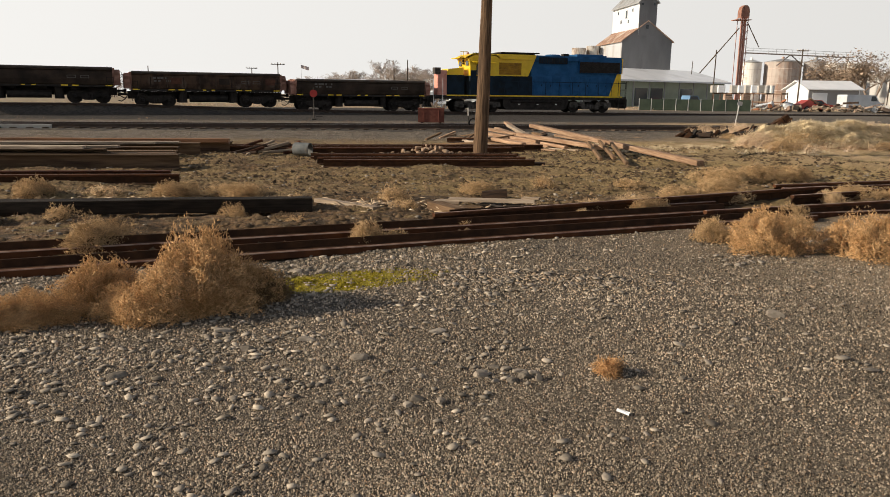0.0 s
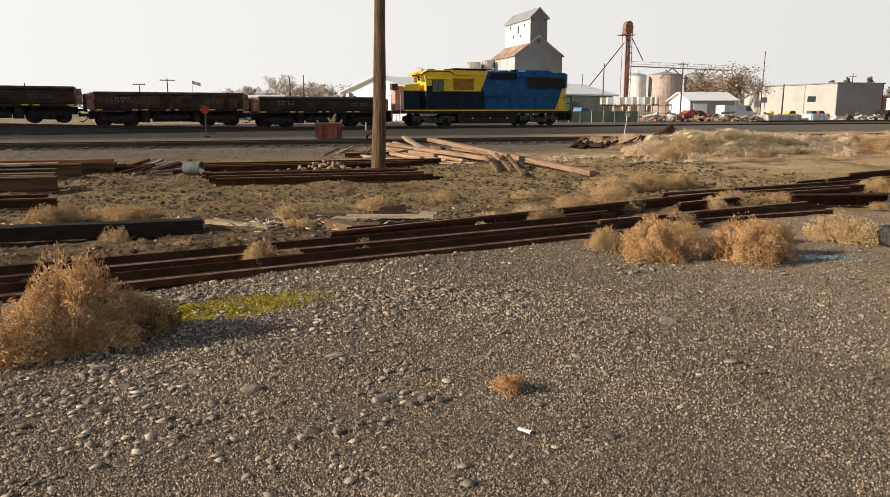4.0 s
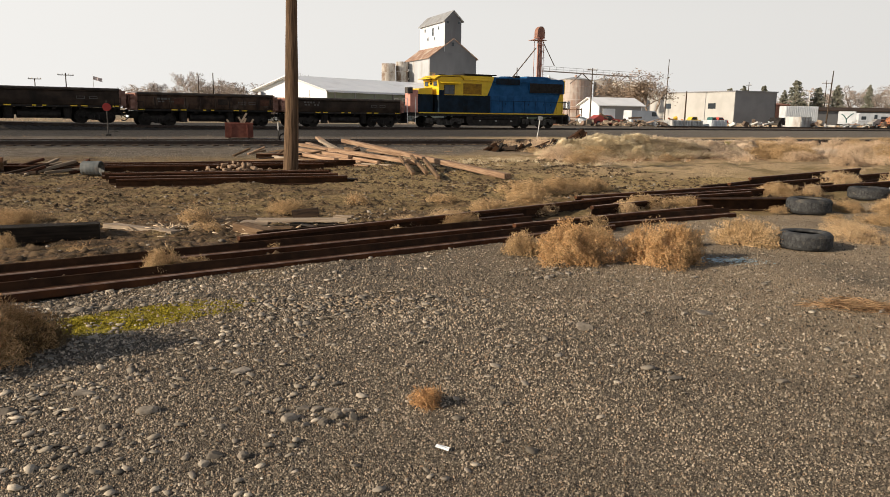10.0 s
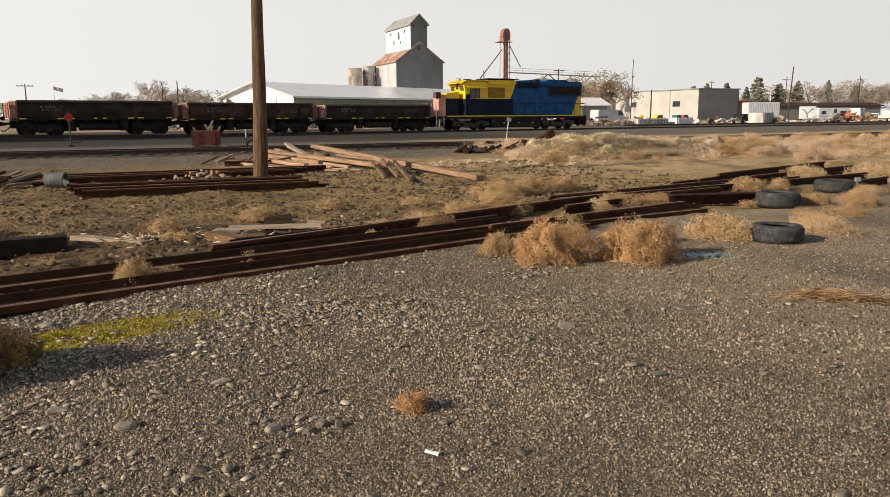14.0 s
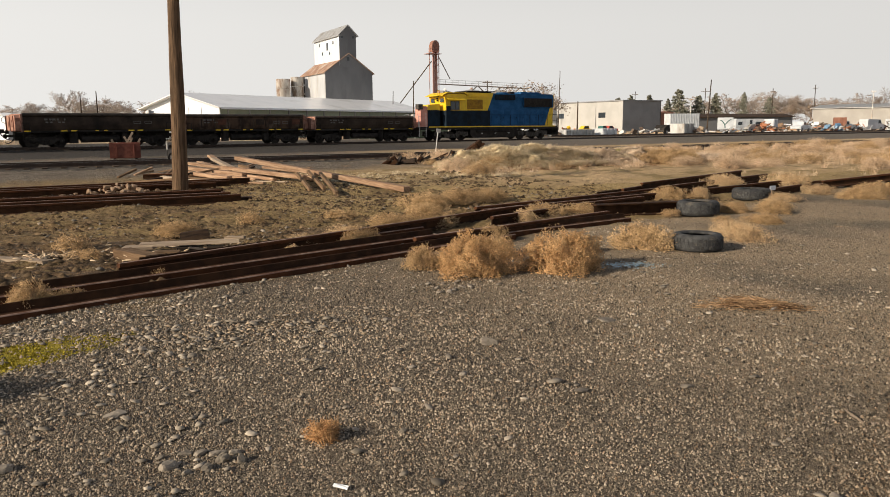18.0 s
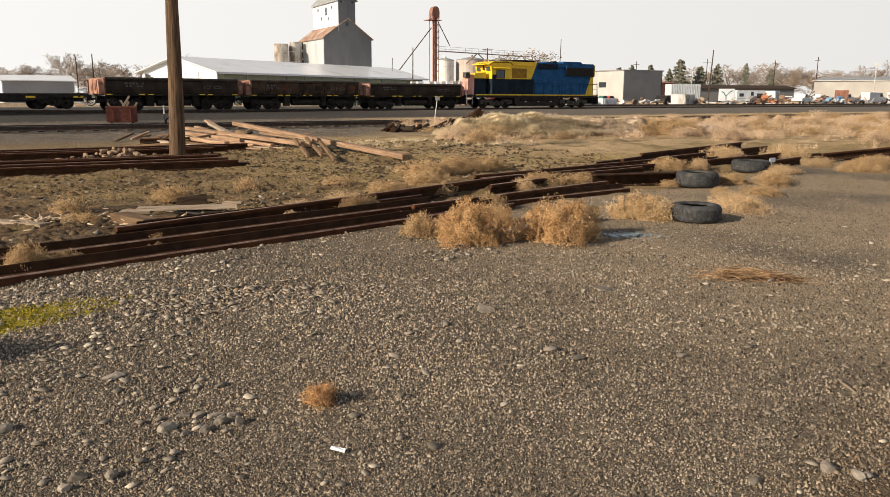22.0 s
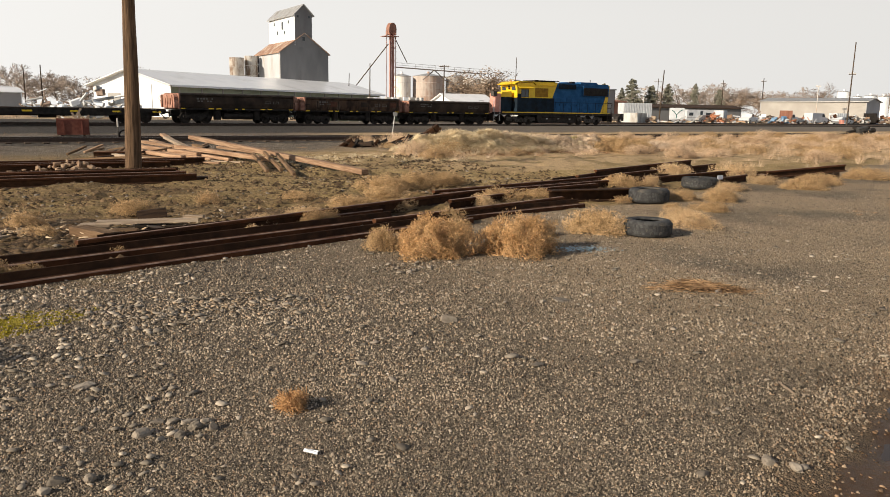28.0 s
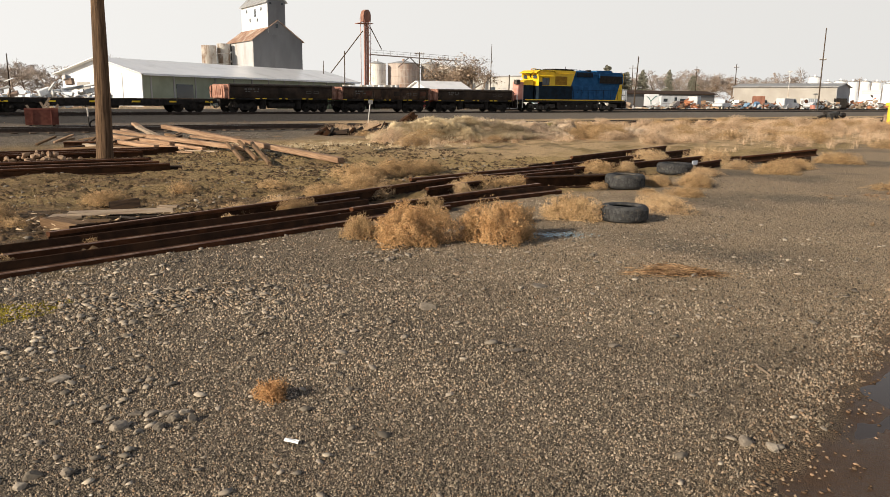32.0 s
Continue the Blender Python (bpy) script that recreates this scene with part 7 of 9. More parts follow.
big = "dense round orange-brown dry tumbleweed bush on gravel"
bush("big", 0.08, 4.80, 1.10, 0.54, big, 0.85, 20)
bush("big2", 0.10, 4.93, 0.74, 0.75, "tall pointed orange-brown dry tumbleweed bush")
bush("big2", -0.60, 4.90, 0.92, 0.47, big, 0.55, 70)
bush("big2", -0.98, 4.55, 0.90, 0.30, "low orange-brown dry tumbleweed on gravel", 0.45)
bush("big", -0.25, 4.62, 0.70, 0.30, "low orange-brown dry tumbleweed on gravel", 0.45)
bush("big2", 0.38, 4.98, 0.62, 0.44, "leaning orange-brown shoulder of a dry tumbleweed", 0.5)
bush("dark", 0.56, 5.06, 0.62, 0.33, "low dark brown dead weed beside a taller bush", 0.42)
bush("big", 5.46, 6.48, 0.97, 0.52, big, 0.92, 110)
bush("big2", 6.40, 6.15, 1.20, 0.54, big, 0.98, 200)
bush("mid", 5.12, 7.0, 0.5, 0.38, big)
bush("mid", 6.3, 7.3, 0.5, 0.36, big)
bush("mid", 8.12, 6.78, 1.0, 0.46, "low orange-brown dry bush beside a tyre", 0.55)
bush("mid", 7.4, 7.0, 0.4, 0.22, "low orange-brown dry bush beside a tyre")
bush("pale", 9.62, 6.45, 0.85, 0.34, "pale feathery dry weed beside a tyre", 0.6)
bush("mid", 11.45, 7.6, 0.8, 0.22, "low orange-brown dry bush beside a tyre", 0.7)
bush("pale", 14.6, 9.7, 1.1, 0.24, "pale feathery dry weed before rails", 0.8)
bush("mid", 5.25, 9.05, 1.0, 0.30, "dry weed growing along rusty rails", 0.5)
bush("pale", 9.85, 6.9, 0.6, 0.30, "pale feathery dry weed beside a tyre", 0.4)
bush("mid", 1.38, 7.12, 0.74, 0.36, "dry weed growing between rusty rails", 0.5)
bush("mid", 1.70, 7.22, 0.40, 0.2, "dry weed growing between rusty rails")
bush("small", 2.56, 7.95, 0.24, 0.17, "dry weed growing between rusty rails", 0.2)
bush("mid", -1.25, 7.08, 1.0, 0.48, "dry weed growing between rusty rails", 0.6)
bush("tuft", 2.62, 3.28, 0.21, 0.14, "small round red-brown dry tuft on gravel")
bush("mid", 6.9, 8.35, 0.6, 0.30, "dry weed growing between rusty rails", 0.4)
for x, y, w, h, k in ((9.0, 10.0, 1.1, 0.36, "mid"), (9.7, 9.9, 0.9, 0.32, "mid"), (8.3, 9.6, 0.7, 0.3, "pale"), (15.4, 6.3, 0.9, 0.18, "small"), (12.9, 11.0, 1.2, 0.4, "mid"), (13.7, 10.9, 0.9, 0.35, "pale"), (12.1, 8.75, 0.8, 0.3, "mid"), (12.7, 8.35, 0.9, 0.34, "mid"), (13.4, 8.9, 0.8, 0.25, "pale"),
                      (10.3, 7.2, 0.7, 0.22, "pale"), (11.0, 8.0, 0.5, 0.18, "small"), (16.6, 10.2, 0.9, 0.3, "pale"), (17.6, 11.7, 1.4, 0.5, "pale"), (16.2, 9.0, 1.2, 0.36, "mid"), (17.0, 9.3, 1.4, 0.4, "mid"), (17.9, 9.6, 1.1, 0.34, "mid"), (20.3, 9.9, 1.5, 0.42, "mid"), (15.6, 11.9, 1.2, 0.5, "pale"), (16.4, 12.7, 1.0, 0.45, "pale"),
                      (6.3, 10.3, 1.0, 0.32, "mid"), (7.3, 11.0, 1.2, 0.36, "mid"), (8.0, 12.3, 1.6, 0.45, "mid"), (8.9, 12.6, 1.3, 0.5, "mid"), (5.3, 9.6, 0.8, 0.26, "pale"), (4.5, 9.2, 0.7, 0.24, "pale"), (6.0, 11.6, 0.9, 0.28, "small"), (4.6, 12.0, 0.6, 0.3, "small"), (9.8, 12.9, 1.2, 0.4, "mid"), (7.0, 9.9, 0.6, 0.25, "pale"),
                      (2.0, 9.7, 0.6, 0.2, "small"), (3.3, 11.2, 0.8, 0.3, "mid"), (1.9, 10.6, 0.7, 0.3, "small"), (0.5, 10.0, 0.5, 0.26, "small"), (-0.6, 11.2, 0.9, 0.3, "small"), (-1.35, 11.1, 1.0, 0.34, "mid"), (-3.4, 11.2, 1.0, 0.4, "mid"), (-2.4, 11.3, 0.9, 0.26, "small2"), (-0.3, 11.0, 0.9, 0.3, "mid"), (-0.2, 8.9, 0.5, 0.3, "small"), (-2.2, 8.8, 0.6, 0.32, "small"), (-3.2, 8.2, 0.6, 0.25, "small2"),
                      (0.6, 8.4, 0.4, 0.16, "small"), (4.2, 8.6, 0.5, 0.18, "pale"), (10.9, 9.0, 0.5, 0.2, "small")):
    bush(k, x, y, w, h, "low dark weeds on gravel" if k == "dark" else "pale straggling dry weed" if k in ("pale", "small2") else "low orange-brown dry weed", w * random.uniform(0.6, 0.9))
bush("mound", 23.6, 22.0, 2.4, 0.85, "large round brown dry bush beside a grassy mound", 2.2)
bush("mound", 24.7, 21.8, 2.0, 0.72, "large round brown dry bush beside a grassy mound", 1.8)
bush("mound", 22.8, 21.9, 1.5, 0.6, "large round brown dry bush beside a grassy mound", 1.6)


# ---- grassy mound and field ----
MOUND_X = (14.4, 15.2, 15.8, 16.4, 17.1, 18.5, 19.6, 20.6, 22.0, 22.8, 24.0, 26.0, 28.5, 31.0)
MOUND_Z = (0.0, 0.10, 0.34, 0.54, 0.64, 0.62, 0.50, 0.42, 0.38, 0.42, 0.28, 0.20, 0.10, 0.0)


def mound_height(x, y):
    """A ridge that rears up at one end and runs out at the other."""
    x2 = x + 0.18 * np.sin(2.1 * y) + 0.06 * np.sin(7 * y)
    ridge = (np.interp(x2, MOUND_X, MOUND_Z) + np.interp(x2 - 0.3, MOUND_X, MOUND_Z) + np.interp(x2 + 0.3, MOUND_X, MOUND_Z)) / 3
    yc = 23.8 - 0.05 * (x - 15)
    return ridge * np.exp(-np.abs((y - yc) / 1.55) ** 2.4) * (0.88 + 0.26 * np.abs(np.sin(2.1 * x + 1.1 * np.sin(1.7 * y)) * np.sin(2.4 * y + 0.9 * np.sin(1.3 * x))) + 0.10 * np.abs(np.sin(5.3 * x + 2 * y)))


def build_mound():
    gx, gy = np.linspace(10.5, 32, 110), np.linspace(18.5, 29, 60)
    X, Y = np.meshgrid(gx, gy)
    Z = mound_height(X, Y) - 0.035
    v = np.stack([X.ravel(), Y.ravel(), Z.ravel()], 1)
    i = (np.arange(59)[:, None] * 110 + np.arange(109)[None]).ravel()
    f = np.stack([i, i + 1, i + 111, i + 110], 1)
    # brown base colour paints the shade in gaps between the tufts
    ob = mesh_from("earth_mound", v, f, "old_straw", smooth=True)
    tagged(ob, "low earth mound covered with pale dry grass", "mound")


build_mound()


def blades(name, x, y, z, h, w, lean, mat, label, seed=0, droop=0.4):
    """Grass blades of two tapering pieces each, leaning their own way."""
    g = np.random.default_rng(seed)
    n = len(x)
    a = g.uniform(0, 2 * np.pi, n)
    side = np.stack([np.cos(a + 1.57), np.sin(a + 1.57), np.zeros(n)], 1) * (w * g.uniform(0.6, 1.2, n))[:, None] * 0.5
    out = np.stack([np.cos(a), np.sin(a), np.zeros(n)], 1) * (h * lean * g.uniform(0.2, 1.0, n))[:, None]
    p = np.stack([x, y, z], 1)
    m = p + out * 0.35 + np.array([0, 0, 1]) * (h * 0.6)[:, None]
    t = p + out + np.array([0, 0, 1]) * (h * (1 - droop * g.uniform(0, 1, n)))[:, None]
    v = np.stack([p - side, p + side, m + side * 0.7, m - side * 0.7, t + side * 0.12, t - side * 0.12], 1).reshape(-1, 3)
    f = np.array([(0, 1, 2, 3), (3, 2, 4, 5)])
    f = (f[None] + 6 * np.arange(n)[:, None, None]).reshape(-1, 4)
    ob = mesh_from(name, v, f, mat)
    return tagged(ob, label, "grass", kind="stuff")


def tufts(name, cx, cy, cz, h, spread, per, w, mat, label, seed, comb=(0.25, -0.25)):
    """Tufts of fine arching blades that fall outwards and, combed by the wind, a little one way."""
    g = np.random.default_rng(seed)
    k = len(cx)
    n = k * per
    c = np.repeat(np.stack([cx, cy, cz], 1), per, 0)
    hh = np.repeat(h, per) * g.uniform(0.45, 1.15, n)
    sp = np.repeat(spread, per)
    a = g.uniform(0, 2 * np.pi, n)
    u = g.uniform(0, 1, n) ** 0.7
    out = np.stack([np.cos(a) + comb[0], np.sin(a) + comb[1], np.zeros(n)], 1) * (sp * u)[:, None]
    base = c + out * 0.28 + np.concatenate([g.normal(0, 0.15, (n, 2)) * sp[:, None], np.zeros((n, 1))], 1)
    up = np.array([0, 0, 1.0])
    mid = base + out * 0.45 + up * (hh * (0.72 - 0.12 * u))[:, None]
    tip = base + out * 1.05 + up * (hh * (1.0 - 0.75 * u * u))[:, None]
    side = np.stack([np.cos(a + 1.57), np.sin(a + 1.57), np.zeros(n)], 1) * (w * g.uniform(0.6, 1.3, n))[:, None] * 0.5
    v = np.stack([base - side, base + side, mid + side * 0.8, mid - side * 0.8, tip + side * 0.1, tip - side * 0.1], 1).reshape(-1, 3)
    f = (np.array([(0, 1, 2, 3), (3, 2, 4, 5)])[None] + 6 * np.arange(n)[:, None, None]).reshape(-1, 4)
    ob = mesh_from(name, v, f, mat)
    return tagged(ob, label, "grass", kind="stuff")


def tussocks():
    """Shaggy rounded heads of bleached grass crowding the mound."""
    for i, mat in enumerate(("straw", "straw", "grey_straw")):
        e = thing("grass_tussock", pose(0, 0, -50), "tussock", "grass")
        g = np.random.default_rng(300 + i)
        n = 2600
        th, cz = g.uniform(0, 2 * np.pi, n), g.uniform(0, 1, n) ** 0.8
        sz = np.sqrt(1 - cz ** 2)
        out = np.stack([np.cos(th) * sz, np.sin(th) * sz, cz], 1)
        k = 0.5 * (0.6 + 0.4 * g.uniform(0, 1, n) ** 0.4) * (1 + 0.18 * np.sin(3 * th + i) + 0.12 * np.sin(7 * th + 5 * cz))
        p0 = out * k[:, None]
        fall = np.stack([np.cos(th), np.sin(th), -0.9 + 0.9 * cz], 1) + g.normal(0, 0.35, (n, 3)) + np.array([0.25, -0.2, 0])
        p1 = p0 + fall / np.linalg.norm(fall, axis=1)[:, None] * g.uniform(0.10, 0.28, n)[:, None]
        p0[:, 2], p1[:, 2] = np.maximum(p0[:, 2], 0.0), np.maximum(p1[:, 2], 0.0)
        sticks_mesh("head", p0, p1, np.full(n, 0.0065), np.full(n, 0.003), mat, e, pointed=True)
        BUSH["tussock%d" % i] = [e, True]
    g = np.random.default_rng(41)
    count = 0
    while count < 125:
        x, y = g.uniform(14.6, 24.5), g.uniform(21.6, 24.6)
        h = float(mound_height(np.array(x), np.array(y)))
        if h < 0.07 or g.uniform() > 0.35 + h:
            continue
        key = "tussock2" if g.uniform() < np.clip((x - 17.5) / 4, 0, 0.9) else "tussock%d" % g.integers(0, 2)
        w = g.uniform(0.40, 1.05)
        ob = bush(key, x, y, w, w * g.uniform(0.24, 0.42), "shaggy tussock of bleached dry grass on a mound", w * g.uniform(0.7, 1.0), name="grass_tussock")
        ob.location.z = h - 0.09
        tagged(ob, "", "grass tussock", "tussocks on the mound")
        count += 1


tussocks()


def near_tufts(n, x0, x1, y0, y1, keep, h, spread):
    cx, cy = scatter(n, x0, x1, y0, y1, keep)
    return cx, cy, rng.uniform(*h, len(cx)), rng.uniform(*spread, len(cx))


def on_mound(x, y):
    return np.clip(mound_height(x, y) * 4 - 0.10, 0, 1)


x, y, h, r = near_tufts(1000, 14.2, 20.5, 21.2, 26.0, on_mound, (0.10, 0.26), (0.28, 0.60))
tufts("mound_grass", x, y, mound_height(x, y) - 0.045, h, r, 110, 0.008, "straw", "thick pale bleached grass over a mound", 1, (0.35, -0.45))
x, y, h, r = near_tufts(1100, 18.2, 30.5, 21.4, 26.0, lambda x, y: on_mound(x, y) * np.clip((x - 18) / 2, 0, 1), (0.12, 0.32), (0.24, 0.50))
tufts("mound_tall_grass", x, y, mound_height(x, y) - 0.045, h, r, 70, 0.007, "grey_straw", "taller greyed seeding grass along a mound", 2, (0.5, -0.1))
x, y, h, r = near_tufts(260, 20.6, 23.4, 22.9, 25.0, on_mound, (0.10, 0.20), (0.12, 0.25))
tufts("mound_green_grass", x, y, mound_height(x, y) - 0.03, h, r, 40, 0.008, "green_grass", "patch of olive green grass on a mound", 3)
x, y, h, r = near_tufts(1200, 8.6, 15.6, 17.4, 26.0, lambda x, y: np.exp(-((y - 21.2 - 0.4 * np.sin(1.7 * x)) / 1.8) ** 2) * wob(x, y, 1.2) ** 1.5, (0.05, 0.13), (0.12, 0.3))
tufts("bleached_grass", x, y, np.zeros(len(x)) - 0.01, h, r, 34, 0.007, "straw", "low bleached grass at the foot of a mound", 4)


def clumps(n, x0, x1, y0, y1, per, r, keep):
    cx, cy = scatter(n, x0, x1, y0, y1, keep)
    k = len(cx)
    x = np.repeat(cx, per) + rng.normal(0, r, k * per)
    y = np.repeat(cy, per) + rng.normal(0, r, k * per)
    return x, y, np.repeat(rng.uniform(0.6, 1.3, k), per)


def field_keep(x, y):
    inside = (y > np.where(x < 21, 19.4, np.maximum(16.6 - 0.33 * (x - 24.7), 0.33 * x)) + 0.8 * np.sin(x * 0.8)) & (y < 33.2) & (x > 12.5 + 0.25 * np.abs(y - 16)) & ~((y < 19.5) & (x < 24) & (y > 14.8))
    front = 16.6 - 0.33 * (x - 24.7)
    edge = (x > 20) & (y > np.maximum(front - 4.0, 0.33 * x)) & (y <= front + 0.8) & (y > 13.4 - 0.12 * (x - 18))
    return np.where(inside, 0.3 + 0.7 * wob(x, y, 0.35), np.where(edge, 0.38 * wob(x, y, 0.8) ** 2, 0))


x, y, h, r = near_tufts(6800, 12, 78, 11, 34, field_keep, (0.12, 0.38), (0.20, 0.55))
tufts("field_weeds", x, y, np.zeros(len(x)) - 0.01, h, r, 44, 0.006, "field", "knee-high rust-coloured dry weeds over a field", 5, (0.15, -0.1))
x, y, h, r = near_tufts(1200, 12, 78, 11, 34, lambda x, y: field_keep(x, y) * 0.8, (0.06, 0.18), (0.10, 0.3))
tufts("field_grass", x, y, np.zeros(len(x)) - 0.01, h, r, 26, 0.006, "grey_straw", "tufts of pale dry grass over a field", 6)


def field_bushes():
    """Soft rounded dry bushes over the field."""
    g = np.random.default_rng(77)
    for i in range(3):
        bush_kind("soft%d" % i, 1500, 210 + i, ("field", "field", "weed_tan")[i], 0.95, 0.0034, (0.03, 0.11))
    cx, cy = scatter(620, 13, 66, 10.5, 34, lambda x, y: field_keep(x, y) ** 1.3)
    for i in range(min(len(cx), 330)):
        w = g.uniform(0.8, 2.0)
        bush("soft%d" % g.integers(0, 3), cx[i], cy[i], w, w * g.uniform(0.24, 0.44), "soft rounded orange-brown dry bush in the field", w * g.uniform(0.7, 1.0))


field_bushes()


def soil_keep(x, y):
    return np.where((y > edge_of_gravel(x) + 1.5) & (y < 26), wob(x, y, 0.7) ** 2, 0)


x, y, s = clumps(3600, -9, 14, 8, 26, 12, 0.10, soil_keep)
blades("soil_grass", x, y, np.zeros(len(x)) - 0.01, 0.06 * s * rng.uniform(0.4, 1.2, len(x)), 0.0045, 1.6, "old_straw", "thin low dry grass over bare soil", 4)
x, y, s = clumps(420, -40, 90, 36.8, 45, 12, 0.3, lambda x, y: 0.15 + 0.85 * wob(x, y, 0.5) ** 2)
blades("track_weeds", x, y, np.zeros(len(x)), 0.16 * s * rng.uniform(0.4, 1.2, len(x)), 0.009, 1.2, "old_straw", "sparse dry weeds beside the track", 5)
x, y, s = clumps(2400, -60, 160, 87, 106, 14, 0.6, lambda x, y: 0.25 + 0.75 * wob(x, y, 0.3))
blades("verge_weeds", x, y, np.zeros(len(x)), 0.32 * s * rng.uniform(0.3, 1.2, len(x)), 0.03, 1.0, "field", "dry weeds beyond the train's track", 6)
x, y = scatter(30000, 0.0, 2.3, 5.0, 6.3, lambda x, y: np.clip(1 - ((x - 1.12) / 0.95) ** 2 - ((y - 5.37 - 0.2 * x) / 0.36) ** 2, 0, 1) * np.clip(1.5 * wob(x, y, 5) * wob(y, x, 11) ** 0.5 + 0.12, 0, 1))
M["moss"] = surf("yellow_green_moss", (0.20, 0.160, 0.013), (0.38, 0.31, 0.03), 12, 0.95, 0, 0, rnd=0.4)
blades("moss", x, y, ground_height(x, y), rng.uniform(0.004, 0.014, len(x)), 0.012, 1.2, "moss", "patch of yellow-green moss on gravel", 7)


x, y, h, r = near_tufts(420, 10.2, 15.2, 3.8, 7.0, lambda x, y: np.exp(-((y - 5.9 + 0.5 * (x - 13.9)) / 0.35) ** 2 - ((x - 13.9) / 0.9) ** 2) + 0.6 * np.exp(-((y - 4.3) / 0.2) ** 2 - ((x - 10.8) / 0.35) ** 2), (0.02, 0.07), (0.06, 0.2))
tufts("litter", x, y, np.zeros(len(x)), h, r, 26, 0.006, "old_straw", "flattened dark dead grass on gravel", 8)


# ---- straw, glass ----
def straw_pile():
    g = np.random.default_rng(21)
    n = 560
    u = g.normal(0, 1, n)
    c = np.stack([6.74 + 0.15 * u, 3.98 - 0.10 * u + g.normal(0, 0.085, n), g.uniform(0.004, 0.07, n) * np.exp(-0.35 * u * u)], 1)
    a = g.normal(-0.6, 0.8, n)
    l = g.uniform(0.05, 0.22, n)
    d = np.stack([np.cos(a), np.sin(a), g.normal(0, 0.10, n)], 1) * l[:, None]
    p0, p1 = c - d / 2, c + d / 2
    p0[:, 2], p1[:, 2] = np.maximum(p0[:, 2], 0.003), np.maximum(p1[:, 2], 0.003)
    ob = sticks_mesh("straw", p0, p1, np.full(n, 0.0032), np.full(n, 0.0020), "old_straw")
    tagged(ob, "flattened heap of dry brown straw on gravel", "straw", kind="stuff")
    rock((6.78, 3.86), (0.09, 0.05, 0.035), 10, "pale tan crumpled scrap by the straw", "letter")


straw_pile()


def glass_bits():
    g = np.random.default_rng(31)
    n = 420
    x, y = g.normal(7.12, 0.17, n), g.normal(5.97, 0.09, n)
    y -= 0.35 * (x - 7.12)
    a = g.uniform(0, 6.28, n)
    s = g.uniform(0.006, 0.016, n)
    t = g.normal(0, 0.25, (n, 4))
    v = []
    for k in range(4):
        b = a + k * 1.57
        v.append(np.stack([x + s * np.cos(b), y + s * np.sin(b), 0.012 + ground_height(x, y) + s * t[:, k] * 0.5], 1))
    v = np.stack(v, 1).reshape(-1, 3)
    f = (np.arange(4)[None] + 4 * np.arange(n)[:, None])
    M["shard"] = plain("blue_green_broken_glass", (0.42, 0.60, 0.66), 0.25)
    ob = mesh_from("glass_shards", v, f, "shard")
    tagged(ob, "scatter of pale blue broken safety glass", "broken glass", kind="stuff")


glass_bits()


# ---- bare trees and conifers ----
def past_tracks(bearing, d):
    """A distance that keeps a thing of the scrap yard on the far side of the tracks."""
    return max(d, 83 / math.cos(radians(bearing)) + 0.5 * max(d - 105, 0)) if d > 80 else d


def branching(seed, h, levels=5, spread=0.5, up=0.25, first=0.28, kids=(3, 4), shrink=0.72):
    """Trunk and limb pieces of a bare tree: arrays of starts, ends and radii, and the twig tips."""
    g = np.random.default_rng(seed)
    segs, tips = [], []

    def grow(p, d, L, r, lev):
        q = p
        for k in range(3):
            d2 = d + g.normal(0, 0.10, 3)
            d2[2] += up * 0.12
            d2 /= np.linalg.norm(d2)
            e = q + d2 * L / 3
            segs.append((q, e, r * (1 - 0.12 * k), r * (1 - 0.12 * (k + 1)), lev))
            q, d = e, d2
            if lev > 0 and k == 1 and lev < levels:
                sd = d + g.normal(0, spread, 3)
                sd /= np.linalg.norm(sd)
                if lev + 1 <= levels:
                    grow(q, sd, L * shrink * 0.8, r * 0.5, lev + 1)
        if lev < levels:
            for _ in range(g.integers(kids[0], kids[1] + 1)):
                sd = d + g.normal(0, spread, 3)
                sd[2] += up
                sd /= np.linalg.norm(sd)
                grow(q, sd, L * shrink * g.uniform(0.75, 1.15), r * 0.62, lev + 1)
        else:
            tips.append(q)

    grow(np.zeros(3), np.array([0.02, 0.01, 1.0]), h * first, h * 0.022, 0)
    return segs, np.array(tips)


TREES = {}


